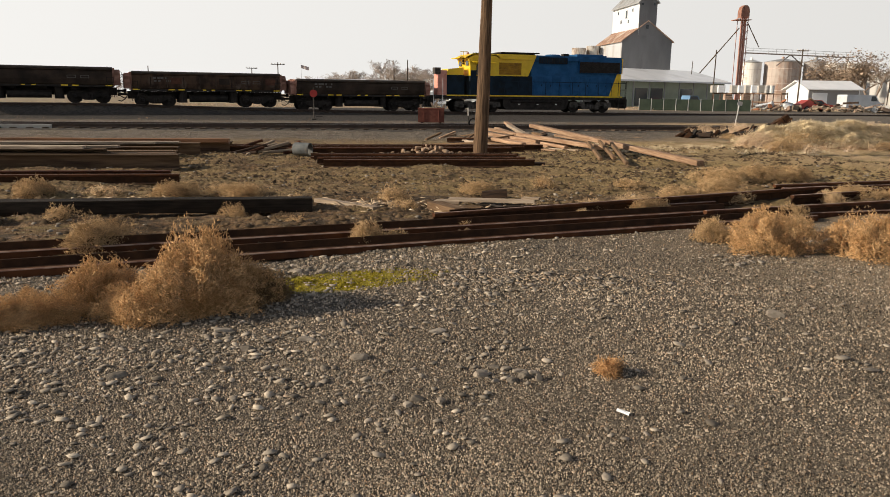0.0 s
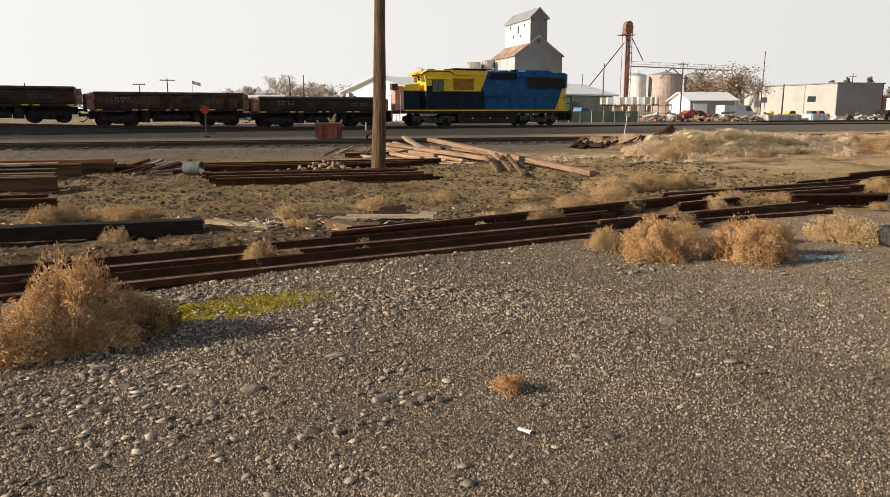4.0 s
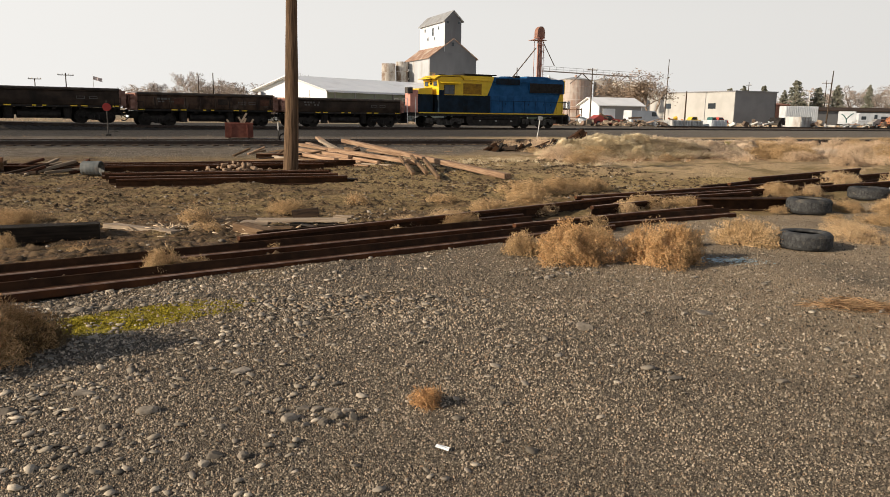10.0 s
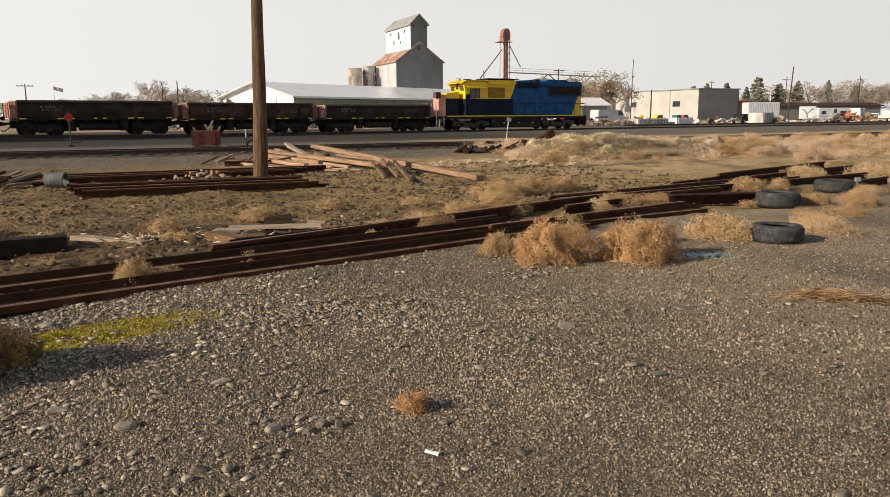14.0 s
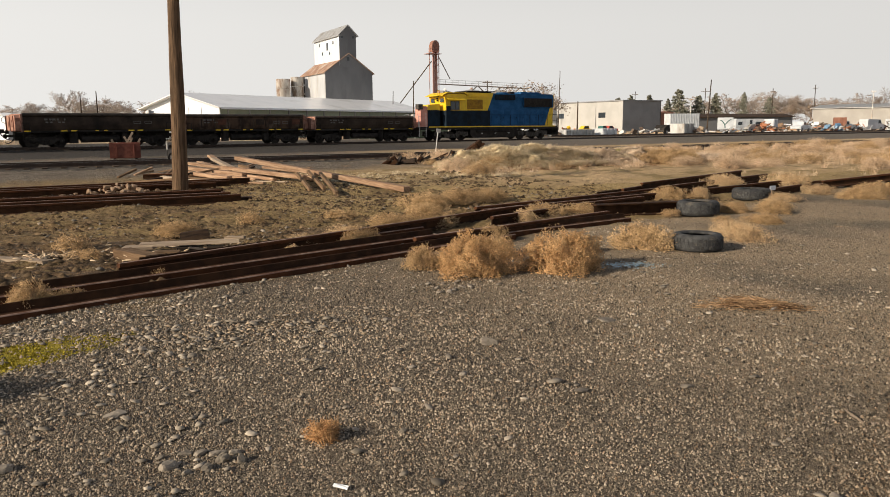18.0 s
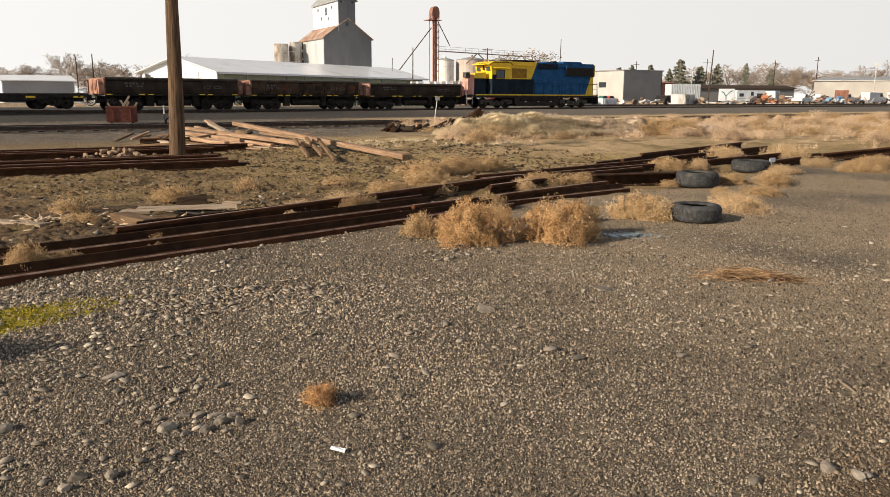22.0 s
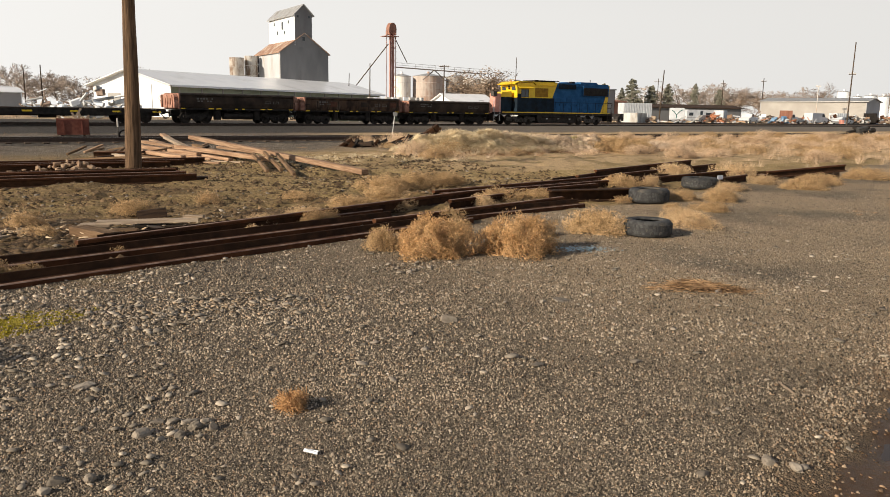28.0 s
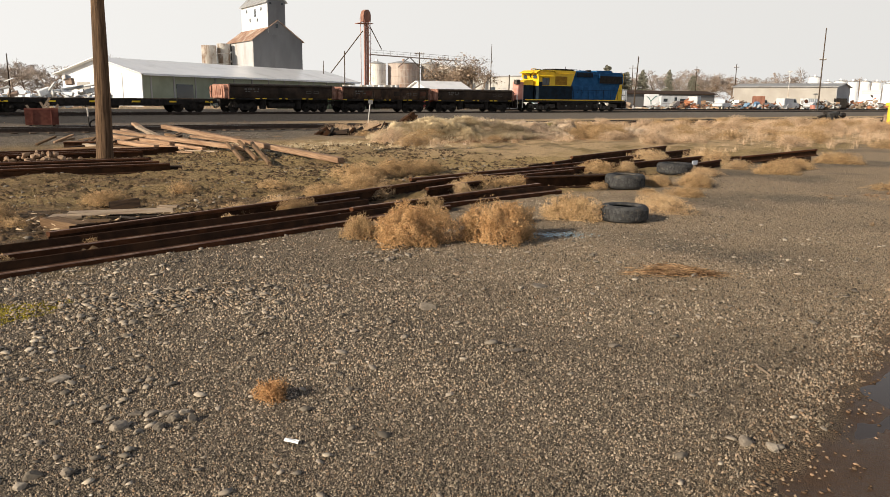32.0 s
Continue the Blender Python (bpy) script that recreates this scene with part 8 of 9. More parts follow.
def tree_kind(key, seed, h, mat, leaf=None, levels=5, spread=0.5, label="", up=0.25, thick=1.0, kids=(2, 3), leaf_n=5, leaf_s=0.14):
    e = thing("bare_tree", pose(0, 0, -80), label, "tree", "trees beyond the yard")
    segs, tips = branching(seed, h, levels, spread, up, kids=kids)
    a = np.array([s[0] for s in segs])
    b = np.array([s[1] for s in segs])
    r0 = np.array([max(s[2], 0.022) for s in segs]) * thick
    r1 = np.array([max(s[3], 0.018) for s in segs]) * thick
    lv = np.array([s[4] for s in segs])
    top = b[:, 2].max()
    for arr in (a, b, tips):
        arr *= h / top
    for name, k in (("trunk", lv == 0), ("limb", (lv == 1) | (lv == 2)), ("crown", lv > 2)):
        if k.any():
            sticks_mesh(name, a[k], b[k], r0[k], r1[k], mat, e, "fine bare twigs" if name == "crown" else "", pointed=name == "crown")
    if leaf:
        g = np.random.default_rng(seed + 1)
        p = np.repeat(tips, leaf_n, 0) + g.normal(0, 0.35, (len(tips) * leaf_n, 3))
        n = len(p)
        u, w = g.normal(0, leaf_s, (n, 3)), g.normal(0, leaf_s, (n, 3))
        v = np.stack([p - u, p + w, p + u, p - w], 1).reshape(-1, 3)
        f = np.arange(4)[None] + 4 * np.arange(n)[:, None]
        mesh_from("foliage", v, f, leaf, e, "clinging dry leaves" if leaf == "russet" else "dark needles")
    TREES[key] = [e, True, h]


def tree(key, bearing, d, slope, label, wide=1.0):
    src, fresh, h0 = TREES[key]
    c = far(bearing, d)
    h = EYE0[2] + d * slope
    m = pose(c[0], c[1], 0, 0, 0, random.uniform(0, 360))
    ob = src if fresh else copy_thing(src, m)
    TREES[key][1] = False
    ob.matrix_world = m
    k = h / h0
    ob.scale = (k * wide, k * wide, k)
    return tagged(ob, label, "tree", "trees beyond the yard")


tree_kind("a", 1, 9, "bark", levels=5, kids=(2, 3))
tree_kind("b", 2, 9, "bark", levels=5, spread=0.6, kids=(2, 3))
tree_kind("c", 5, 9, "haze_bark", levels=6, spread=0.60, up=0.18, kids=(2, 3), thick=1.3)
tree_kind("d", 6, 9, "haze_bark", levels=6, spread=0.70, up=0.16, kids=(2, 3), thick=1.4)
tree_kind("r", 8, 8, "bark", "russet", 4, 0.75, up=0.1, kids=(3, 3), leaf_n=10, leaf_s=0.06)


def conifer_kind(key, seed, h, slim=1.0):
    """A conifer of whorled, drooping boughs, each a spray of short needle tufts."""
    e = thing("conifer", pose(0, 0, -80), "dark green conifer", "tree", "trees beyond the yard")
    part("trunk", T((0, 0, 0), (0, 0, h * 0.95), 0.16, 0.04, 7), "bark", e)
    g = np.random.default_rng(seed)
    boughs, per = 150, 46
    zb = h * (0.12 + 0.88 * g.uniform(0, 1, boughs) ** 0.9)
    ab = g.uniform(0, 2 * np.pi, boughs)
    rb = ((1 - zb / h) ** 0.6 * h * 0.30 * slim + 0.25) * g.uniform(0.35, 1.2, boughs)
    k = np.sqrt(g.uniform(0, 1, (boughs, per)))
    r = rb[:, None] * k
    a = ab[:, None] + g.normal(0, 0.16, (boughs, per))
    z = zb[:, None] - 0.22 * r + 0.10 * r * r / (rb[:, None] + 0.1) + g.normal(0, 0.09, (boughs, per))
    p = np.stack([r * np.cos(a), r * np.sin(a), z], 2).reshape(-1, 3)
    n = len(p)
    u, w = g.normal(0, 0.10, (n, 3)), g.normal(0, 0.08, (n, 3))
    v = np.stack([p - u, p + w, p + u, p - w], 1).reshape(-1, 3)
    mesh_from("foliage", v, np.arange(4)[None] + 4 * np.arange(n)[:, None], "pine", e)
    TREES[key] = [e, True, h]


conifer_kind("p", 4, 9)
conifer_kind("q", 11, 9, 0.8)
bare = "leafless grey-brown tree with fine twigs"
for b, d, s, k, w in ((3.4, 170, 0.045, "c", 1.3), (4.6, 176, 0.036, "d", 1.4), (5.9, 175, 0.040, "a", 1.3), (2.2, 180, 0.032, "c", 1.4), (0.3, 185, 0.030, "c", 1.6), (-1.5, 200, 0.024, "c", 1.8), (7.2, 190, 0.034, "d", 1.4), (-5.0, 220, 0.018, "c", 2.0), (-9.0, 230, 0.014, "c", 2.2), (-12, 240, 0.013, "c", 2.2), (-15.5, 230, 0.015, "c", 2.2),
                      (2.9, 210, 0.034, "d", 1.6), (4.1, 205, 0.036, "d", 1.5), (5.3, 208, 0.037, "d", 1.5), (6.6, 206, 0.033, "d", 1.6), (1.4, 215, 0.026, "d", 1.8), (-0.4, 215, 0.025, "d", 1.8), (8.0, 210, 0.028, "d", 1.6), (11.2, 190, 0.047, "b", 0.9), (13.2, 200, 0.040, "c", 1.5), (14.6, 205, 0.036, "c", 1.6), (0.9, 150, 0.022, "c", 1.8), (1.7, 148, 0.026, "d", 1.5)):
    tree(k, b, d, s, bare, w)
for b, d, s, w in ((34.6, 165, 0.050, 1.3), (35.7, 158, 0.053, 1.5), (36.9, 156, 0.048, 1.4), (33.9, 168, 0.046, 1.0)):
    tree("r", b, d, s, "spreading tree with russet clinging leaves", w)
tree("a", 37.1, 150, 0.044, bare, 1.3)
for b, d, s, k, w in ((49.2, 300, 0.030, "c", 1.3), (50.4, 310, 0.033, "c", 1.4), (51.6, 300, 0.029, "c", 1.5), (52.9, 305, 0.031, "c", 1.4), (53.5, 300, 0.039, "d", 1.4), (53.7, 306, 0.038, "d", 1.5), (56.6, 300, 0.0347, "d", 1.4), (58.5, 300, 0.040, "a", 1.5), (50.1, 304, 0.0366, "d", 1.4), (48.2, 300, 0.034, "d", 1.5), (51.4, 300, 0.033, "d", 1.4), (55.3, 305, 0.033, "d", 1.5), (55.5, 310, 0.030, "c", 1.4), (56.6, 300, 0.027, "c", 1.6), (57.6, 310, 0.031, "c", 1.5), (58.7, 300, 0.026, "c", 1.5), (60.0, 310, 0.021, "c", 1.4), (61.3, 300, 0.024, "c", 1.6), (47.3, 290, 0.027, "c", 1.5),
                      (62.6, 320, 0.026, "c", 1.8), (64.0, 320, 0.028, "c", 1.8), (65.6, 330, 0.026, "c", 1.8), (53.6, 290, 0.026, "r", 1.3), (54.7, 292, 0.028, "r", 1.3), (58.2, 320, 0.024, "r", 1.5)):
    tree(k, b, d, s, "leafless tree in a far tree line" if k != "r" else "reddish shrubby tree in a far tree line", w)
for i in range(26):                                  # wood closing the view, its haze in the pale twig colour
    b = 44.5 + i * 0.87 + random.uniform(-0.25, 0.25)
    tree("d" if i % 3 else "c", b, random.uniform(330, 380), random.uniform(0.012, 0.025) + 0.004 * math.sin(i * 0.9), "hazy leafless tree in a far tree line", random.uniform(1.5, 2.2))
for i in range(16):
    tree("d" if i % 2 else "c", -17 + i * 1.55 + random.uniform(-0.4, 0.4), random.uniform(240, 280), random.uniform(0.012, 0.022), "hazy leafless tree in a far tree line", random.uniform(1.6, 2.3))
for b, d, s, w in ((43.0, 240, 0.036, 1.1), (44.3, 240, 0.036, 1.0), (46.34, 250, 0.042, 1.15), (45.6, 258, 0.031, 1.0), (47.7, 256, 0.034, 1.2), (48.86, 260, 0.0365, 1.1), (50.69, 262, 0.0366, 0.8), (52.32, 270, 0.030, 1.0), (42.1, 245, 0.033, 1.1)):
    tree("p" if int(b * 10) % 2 else "q", b, d, s, "grey-green conifer in a far row of trees", w)


# ---- poles ----
def far_pole(name, bearing, d, top, label, lean=0.0, arm=0.0, r=0.13, mat="dark_pole", arm_z=0.92):
    c = far(bearing, d)
    h = EYE0[2] + d * top
    e = thing(name, pose(c[0], c[1], 0, 0, lean, -bearing), label, "utility pole", "far poles")
    part("shaft", T((0, 0, 0), (0, 0, h), r, r * 0.65, 7), mat, e)
    if arm:
        part("crossarm", B((0, -0.1, h * arm_z), (arm, 0.12, 0.14)), mat, e)
        for k in (-0.45, -0.2, 0.2, 0.45):
            part("insulator", T((k * arm, -0.1, h * arm_z + 0.06), (k * arm, -0.1, h * arm_z + 0.25), 0.06, n=6), "concrete", e)
    return e


wood = "dark wooden utility pole"
far_pole("utility_pole", 48.33, 138, 0.0537, "dark leaning wooden pole in the scrap yard", 2.4)
far_pole("utility_pole", 60.47, 150, 0.0838, "tall thin utility pole with a short arm", 0.3, 1.1, arm_z=0.62)
far_pole("utility_pole", 37.8, 190, 0.0684, "tall thin radio mast behind a warehouse", 1.0, 0, 0.12)
far_pole("utility_pole", 32.5, 128, 0.0576, "wooden utility pole before the grain bins", 0.5, 1.6, arm_z=0.97)
far_pole("utility_pole", 39.2, 122, 0.030, "short dark pole by the warehouse", 0.5, 0)
far_pole("utility_pole", -6.4, 160, 0.0315, "wooden utility pole with a crossarm", 0, 2.2, arm_z=0.98)
far_pole("utility_pole", -4.56, 150, 0.0385, "wooden utility pole with two crossarms", 0, 2.6, arm_z=0.95)
far_pole("utility_pole", 3.9, 150, 0.040, wood, 0, 0)
far_pole("utility_pole", 4.9, 145, 0.044, wood, 0, 0)
far_pole("utility_pole", -13.4, 160, 0.031, wood, 0, 0)
far_pole("utility_pole", -16.0, 160, 0.029, wood, 0, 0)
for b, t, a in ((48.12, 0.0433, 1.6), (52.52, 0.0413, 1.0), (55.13, 0.0442, 1.0), (59.65, 0.023, 0), (43.3, 0.041, 1.2)):
    far_pole("utility_pole", b, 260, t, "far wooden utility pole above the trees", 0, a * 1.6, 0.16)
for b, t in ((47.18, 0.0305), (58.57, 0.0348)):
    far_pole("lamp_post", b, 176, t, "thin pale steel lamp post behind sheds", 0, 0.9, 0.09, "concrete", 0.99)
far_pole("utility_pole", 27.0, 112, 0.058, "thin wooden pole beside the white shed", 0.5, 0, 0.1)
far_pole("utility_pole", 25.4, 150, 0.045, "thin leaning pole behind the white shed", 2, 0, 0.1)


def flag():
    c = far(-2.9, 150)
    e = thing("flag", pose(c[0], c[1], 0), "small striped flag on a thin pole", "flag")
    part("pole", T((0, 0, 0), (0, 0, 7.2), 0.05, 0.03, 6), "galv", e)
    n = 8
    bm = bmesh.new()
    cols = []
    for i in range(n + 1):
        w = 0.09 * math.sin(i * 1.1)
        cols.append([bm.verts.new((0.04 + i * 0.18, w, 6.3 + j * 0.62 - 0.05 * i)) for j in (0, 1)])
    for a, b in zip(cols, cols[1:]):
        bm.faces.new((a[0], b[0], b[1], a[1]))
    m, nt, bs = nodes_of("faded_flag_cloth")
    tc = nt.nodes.new("ShaderNodeTexCoord")
    wv = N(nt, "TexWave", Scale=2.2)
    wv.bands_direction = "Z"
    nt.links.new(tc.outputs["Object"], wv.inputs[0])
    nt.links.new(mixc(nt, ramp(nt, wv.outputs[1], 0.4, 0.6), (0.66, 0.63, 0.62), (0.46, 0.34, 0.34)), bs.inputs["Base Color"])
    cloth = part("cloth", bm, m, e)
    sol = cloth.modifiers.new("thick", "SOLIDIFY")
    sol.thickness = 0.01


flag()


# ---- scrap yard beyond the train ----
def vehicle(kind, bearing, d, heading, paint, label, L=4.8, glass="glass", size=1.0):
    """A parked van, pickup or car: body, glass, bumpers and four wheels."""
    c = far(bearing, past_tracks(bearing, d))
    e = thing({"van": "van", "pickup": "pickup_truck", "car": "car"}[kind], pose(c[0], c[1], 0, 0, 0, heading), label, kind, "parked vehicles")
    e.scale = (size, size, size)
    h = L / 2
    if kind == "van":
        o = [(-h, 0.35), (h, 0.35), (h, 1.0), (h - 0.7, 1.25), (h - 1.3, 2.1), (-h + 0.1, 2.15), (-h, 2.0)]
        win = [(h - 1.95, 1.35), (h - 0.95, 1.35), (h - 1.35, 1.98), (h - 1.95, 1.98)]
    elif kind == "pickup":
        o = [(-h, 0.45), (h, 0.45), (h, 0.95), (h - 0.25, 1.08), (h - 1.2, 1.15), (h - 1.7, 1.80), (h - 2.75, 1.82), (h - 2.95, 1.12), (-h, 1.12)]
        win = [(h - 2.75, 1.2), (h - 1.4, 1.2), (h - 1.75, 1.72), (h - 2.7, 1.74)]
    else:
        o = [(-h, 0.32), (h, 0.32), (h, 0.72), (h - 0.2, 0.85), (h - 1.25, 0.95), (h - 1.9, 1.42), (-h + 1.0, 1.44), (-h + 0.35, 1.0), (-h, 0.92)]
        win = [(h - 2.9, 0.98), (h - 1.45, 0.98), (h - 1.95, 1.36), (h - 2.85, 1.38)]
    part("body", P(o, -0.88, 0.88), paint, e)
    for s in (-1, 1):
        part("side_window", P(win, s * 0.885, s * 0.892), glass, e)
        part("bumper", B((s * (h + 0.03), 0, 0.5), (0.12, 1.7, 0.2)), "grey_steel", e)
        part("headlight", B((s * (h + 0.01), 0.65, 0.8), (0.04, 0.25, 0.14)), "light_glass", e)
        for x in (-h + 0.9, h - 0.95):
            w = bmesh.new()
            lathe(w, [(0.01, -0.1), (0.33, -0.1), (0.35, -0.06), (0.35, 0.06), (0.33, 0.1), (0.01, 0.1)], 16, "y")
            o2 = part("wheel", w, "rubber", e)
            o2.location = (x, s * 0.82, 0.34)
            part("rim", T((0, s * 0.09, 0), (0, s * 0.115, 0), 0.2, n=12), "galv", o2, "grey steel rim")
    return e


M["v_white"] = surf("white_car_paint", (0.50, 0.53, 0.56), (0.60, 0.63, 0.66), 1, 0.35, 0, 0, rnd=0)
M["v_red"] = surf("dull_red_car_paint", (0.35, 0.05, 0.04), (0.42, 0.07, 0.05), 1, 0.4, 0, 0, rnd=0)
M["v_teal"] = surf("dark_teal_car_paint", (0.03, 0.10, 0.10), (0.04, 0.13, 0.12), 1, 0.4, 0, 0, rnd=0)
M["v_blue"] = surf("blue_car_paint", (0.10, 0.20, 0.34), (0.13, 0.25, 0.40), 1, 0.4, 0, 0, rnd=0)
M["v_yellow"] = surf("yellow_machine_paint", (0.74, 0.46, 0.03), (0.82, 0.54, 0.04), 1, 0.45, 0, 0, rnd=0)
M["orange"] = surf("orange_rust_steel", (0.34, 0.135, 0.07), (0.44, 0.20, 0.11), 2, 0.8, 0, 0)
M["scrap"] = surf("mixed_scrap", (0.16, 0.11, 0.085), (0.30, 0.23, 0.18), 1.5, 0.85, 0, 0, rnd=0.5)
M["mesh_green"] = surf("green_fence_screen", (0.040, 0.056, 0.042), (0.062, 0.080, 0.058), 0.6, 0.9, 0, 0, rnd=0)

vehicle("pickup", 25.3, 100, 10, "v_blue", "light blue pickup truck behind a fence", 5.2)
vehicle("van", 36.3, 112, 5, "v_white", "white panel van parked beside sheds", 5.6)
vehicle("car", 33.6, 105, -5, "v_red", "dull red car beside scrap lumber", 4.6)
vehicle("pickup", 40.95, 150, 5, "v_teal", "dark teal pickup truck in the scrap yard", 5.2, size=0.72)
vehicle("pickup", 41.45, 155, -10, "v_red", "dull red pickup truck in the scrap yard", 5.2, size=0.72)
vehicle("pickup", 39.9, 132, 170, "v_yellow", "yellow flatbed pickup truck in the scrap yard", 5.4, size=0.75)
vehicle("car", 45.5, 120, 20, "black", "dark car among parked vans", 4.6)
vehicle("pickup", 54.37, 112, 200, "v_white", "white pickup truck beside scrap steel", 5.6)
vehicle("car", 51.4, 118, 0, "galv", "grey car beside a caravan", 4.6)
vehicle("pickup", 57.0, 118, 180, "galv", "grey pickup truck among scrap", 5.2)
vehicle("van", 58.6, 120, 0, "v_white", "white van among scrap", 5.2)
vehicle("car", 60.2, 112, 0, "v_white", "white car among scrap", 4.6)


def caravan():
    c = far(50.95, past_tracks(50.6, 122))
    e = thing("caravan", pose(c[0], c[1], 0.0, 0, 0, -18), "long white caravan with dark windows", "caravan")
    e.scale = (0.64, 0.9, 0.8)
    part("body", P([(-4.2, 0.55), (3.9, 0.55), (4.3, 1.2), (4.1, 2.7), (3.7, 2.9), (-3.9, 2.9), (-4.2, 2.6)], -1.15, 1.15), "v_white", e)
    for x, w in ((-2.9, 1.2), (2.4, 1.7)):
        pane = part("window", B((x, -1.16, 1.95), (w, 0.03, 0.65)), "glass", e)
        part("window_frame", B((x, -1.155, 1.6), (w + 0.1, 0.05, 0.06)), "galv", pane)
    part("door", B((0.2, -1.165, 1.65), (0.75, 0.03, 1.9)), "glass", e, "dark open doorway")
    part("stripe", B((0, -1.16, 1.2), (8.0, 0.02, 0.12)), "grey_wall", e)
    for x in (-0.6, 0.5):
        w = bmesh.new()
        lathe(w, [(0.01, -0.1), (0.34, -0.1), (0.34, 0.1), (0.01, 0.1)], 16, "y")
        o = part("wheel", w, "rubber", e)
        o.location = (x, -0.95, 0.34)
        part("rim", T((0, -0.09, 0), (0, -0.115, 0), 0.2, n=12), "galv", o, "grey steel rim")
    part("drawbar", B((4.9, 0, 0.5), (1.4, 0.1, 0.1)), "black", e)


caravan()


def box_truck():
    c = far(49.55, past_tracks(49.2, 115))
    e = thing("box_trailer", pose(c[0], c[1], 0, 0, 0, -48), "white box trailer with a dark forked mark", "trailer")
    e.scale = (0.88, 0.88, 0.84)
    part("box", B((0, 0, 1.85), (2.7, 2.4, 2.3), bevel=0.05), "v_white", e)
    bm = bmesh.new()
    for a, b in (((-0.9, 2.5), (-0.55, 2.3)), ((-0.55, 2.3), (-0.1, 1.65)), ((0.95, 2.65), (0.5, 2.35)), ((0.5, 2.35), (-0.1, 1.65)), ((-0.1, 1.65), (-0.05, 1.0))):
        tube(bm, (a[0], -1.205, a[1]), (b[0], -1.205, b[1]), 0.09, n=6)
    part("mark", bm, "v_teal", e, "dark green forked mark")
    part("chassis", B((0, 0, 0.6), (3.2, 1.6, 0.2)), "black", e)
    for s in (-1, 1):
        w = bmesh.new()
        lathe(w, [(0.01, -0.12), (0.42, -0.12), (0.42, 0.12), (0.01, 0.12)], 16, "y")
        o = part("wheel", w, "rubber", e)
        o.location = (0.2, s * 1.0, 0.42)


box_truck()


def slatted_crate(bearing, d, w, h, n, label, heading=0.0, mat="v_white", z=0.0):
    c = far(bearing, past_tracks(bearing, d))
    e = thing("container", pose(c[0], c[1], z, 0, 0, heading), label, "container", "containers")
    part("body", B((0, 0, h / 2), (w, 2.2, h)), mat, e)
    for i in range(n):
        part("rib", B((-w / 2 + (i + 0.5) * w / n, -1.13, h / 2), (w / n * 0.4, 0.08, h * 0.96)), mat, e)


slatted_crate(46.6, 138, 5.4, 3.3, 18, "long white ribbed shipping container", -20)
slatted_crate(46.65, 108, 3.6, 1.6, 9, "white ribbed tank cage leaning in weeds", 20, "galv")
slatted_crate(39.0, 98, 6.0, 0.9, 20, "low stack of corrugated grey sheets", 10, "galv")
slatted_crate(41.2, 104, 2.6, 1.0, 4, "low white trailer tub in weeds", 0)
slatted_crate(52.43, 126, 1.5, 2.3, 4, "white ribbed storage box", 10)
slatted_crate(56.73, 118, 2.0, 2.5, 4, "tall red-brown rusty steel bin", -50, "brickred")
slatted_crate(61.79, 118, 2.2, 2.3, 4, "dark steel container among scrap", -55, "black")
slatted_crate(60.16, 105, 0.55, 0.9, 1, "small faded orange board box by the track", -50, "pink")
slatted_crate(59.95, 122, 2.8, 2.2, 6, "white ribbed storage box beside scrap", -20)


M["rack_rust"] = surf("brown_rusted_rack", (0.13, 0.075, 0.05), (0.20, 0.12, 0.085), 1, 0.85, 0, 0)


def rack():
    c, q = far(27.1, 104), far(31.5, 100)
    L = (q - c).length
    e = thing("storage_rack", pose(c[0], c[1], 0, 0, 0, math.degrees(math.atan2(q.y - c.y, q.x - c.x))), "rusty steel storage rack carrying white crates", "rack")
    for i in range(6):
        for y in (0, 1.6):
            part("post", B((i * L / 5, y, 1.15), (0.08, 0.08, 2.3)), "rack_rust", e)
    for z in (1.1, 2.1):
        for y in (0, 1.6):
            part("rail", B((L / 2, y, z), (L, 0.1, 0.11)), "rack_rust", e)
    for z in (1.12, 2.15):
        part("shelf", B((L / 2, 0.8, z + 0.03), (L, 1.5, 0.06)), "plank", e)


rack()
for i, (b, z, mat) in enumerate(((27.3, 2.23, "letter"), (27.7, 2.23, "white"), (28.6, 2.23, "letter"), (29.05, 2.23, "white"), (29.5, 2.23, "letter"), (29.9, 2.23, "white"), (30.35, 2.23, "letter"), (28.2, 1.17, "scrap"), (29.4, 1.17, "scrap"))):
    c = far(b, 103 - (b - 27.1) * 0.6)
    e = thing("crate", pose(c[0], c[1] + 0.7, z, 0, 0, -10), "pale crate on a storage rack" if z > 2 else "rusty crate on a storage rack", "crate", "crates on the rack")
    part("box", B((0, 0, 0.45), (0.85, 0.9, 0.9)), mat, e)
    for k in (-0.3, 0, 0.3):
        part("slat", B((0, -0.46, 0.45 + k), (0.86, 0.03, 0.14)), mat, e)
for b in (30.75, 31.05):
    c = far(b, 100)
    e = thing("barrel", pose(c[0], c[1] + 0.7, 2.21), "grey steel barrel on a storage rack", "barrel", "barrels")
    bm = bmesh.new()
    lathe(bm, [(0.01, 0), (0.3, 0), (0.3, 0.28), (0.315, 0.3), (0.3, 0.32), (0.3, 0.6), (0.315, 0.62), (0.3, 0.64), (0.3, 0.9), (0.01, 0.9)], 18)
    part("drum", bm, "galv", e)


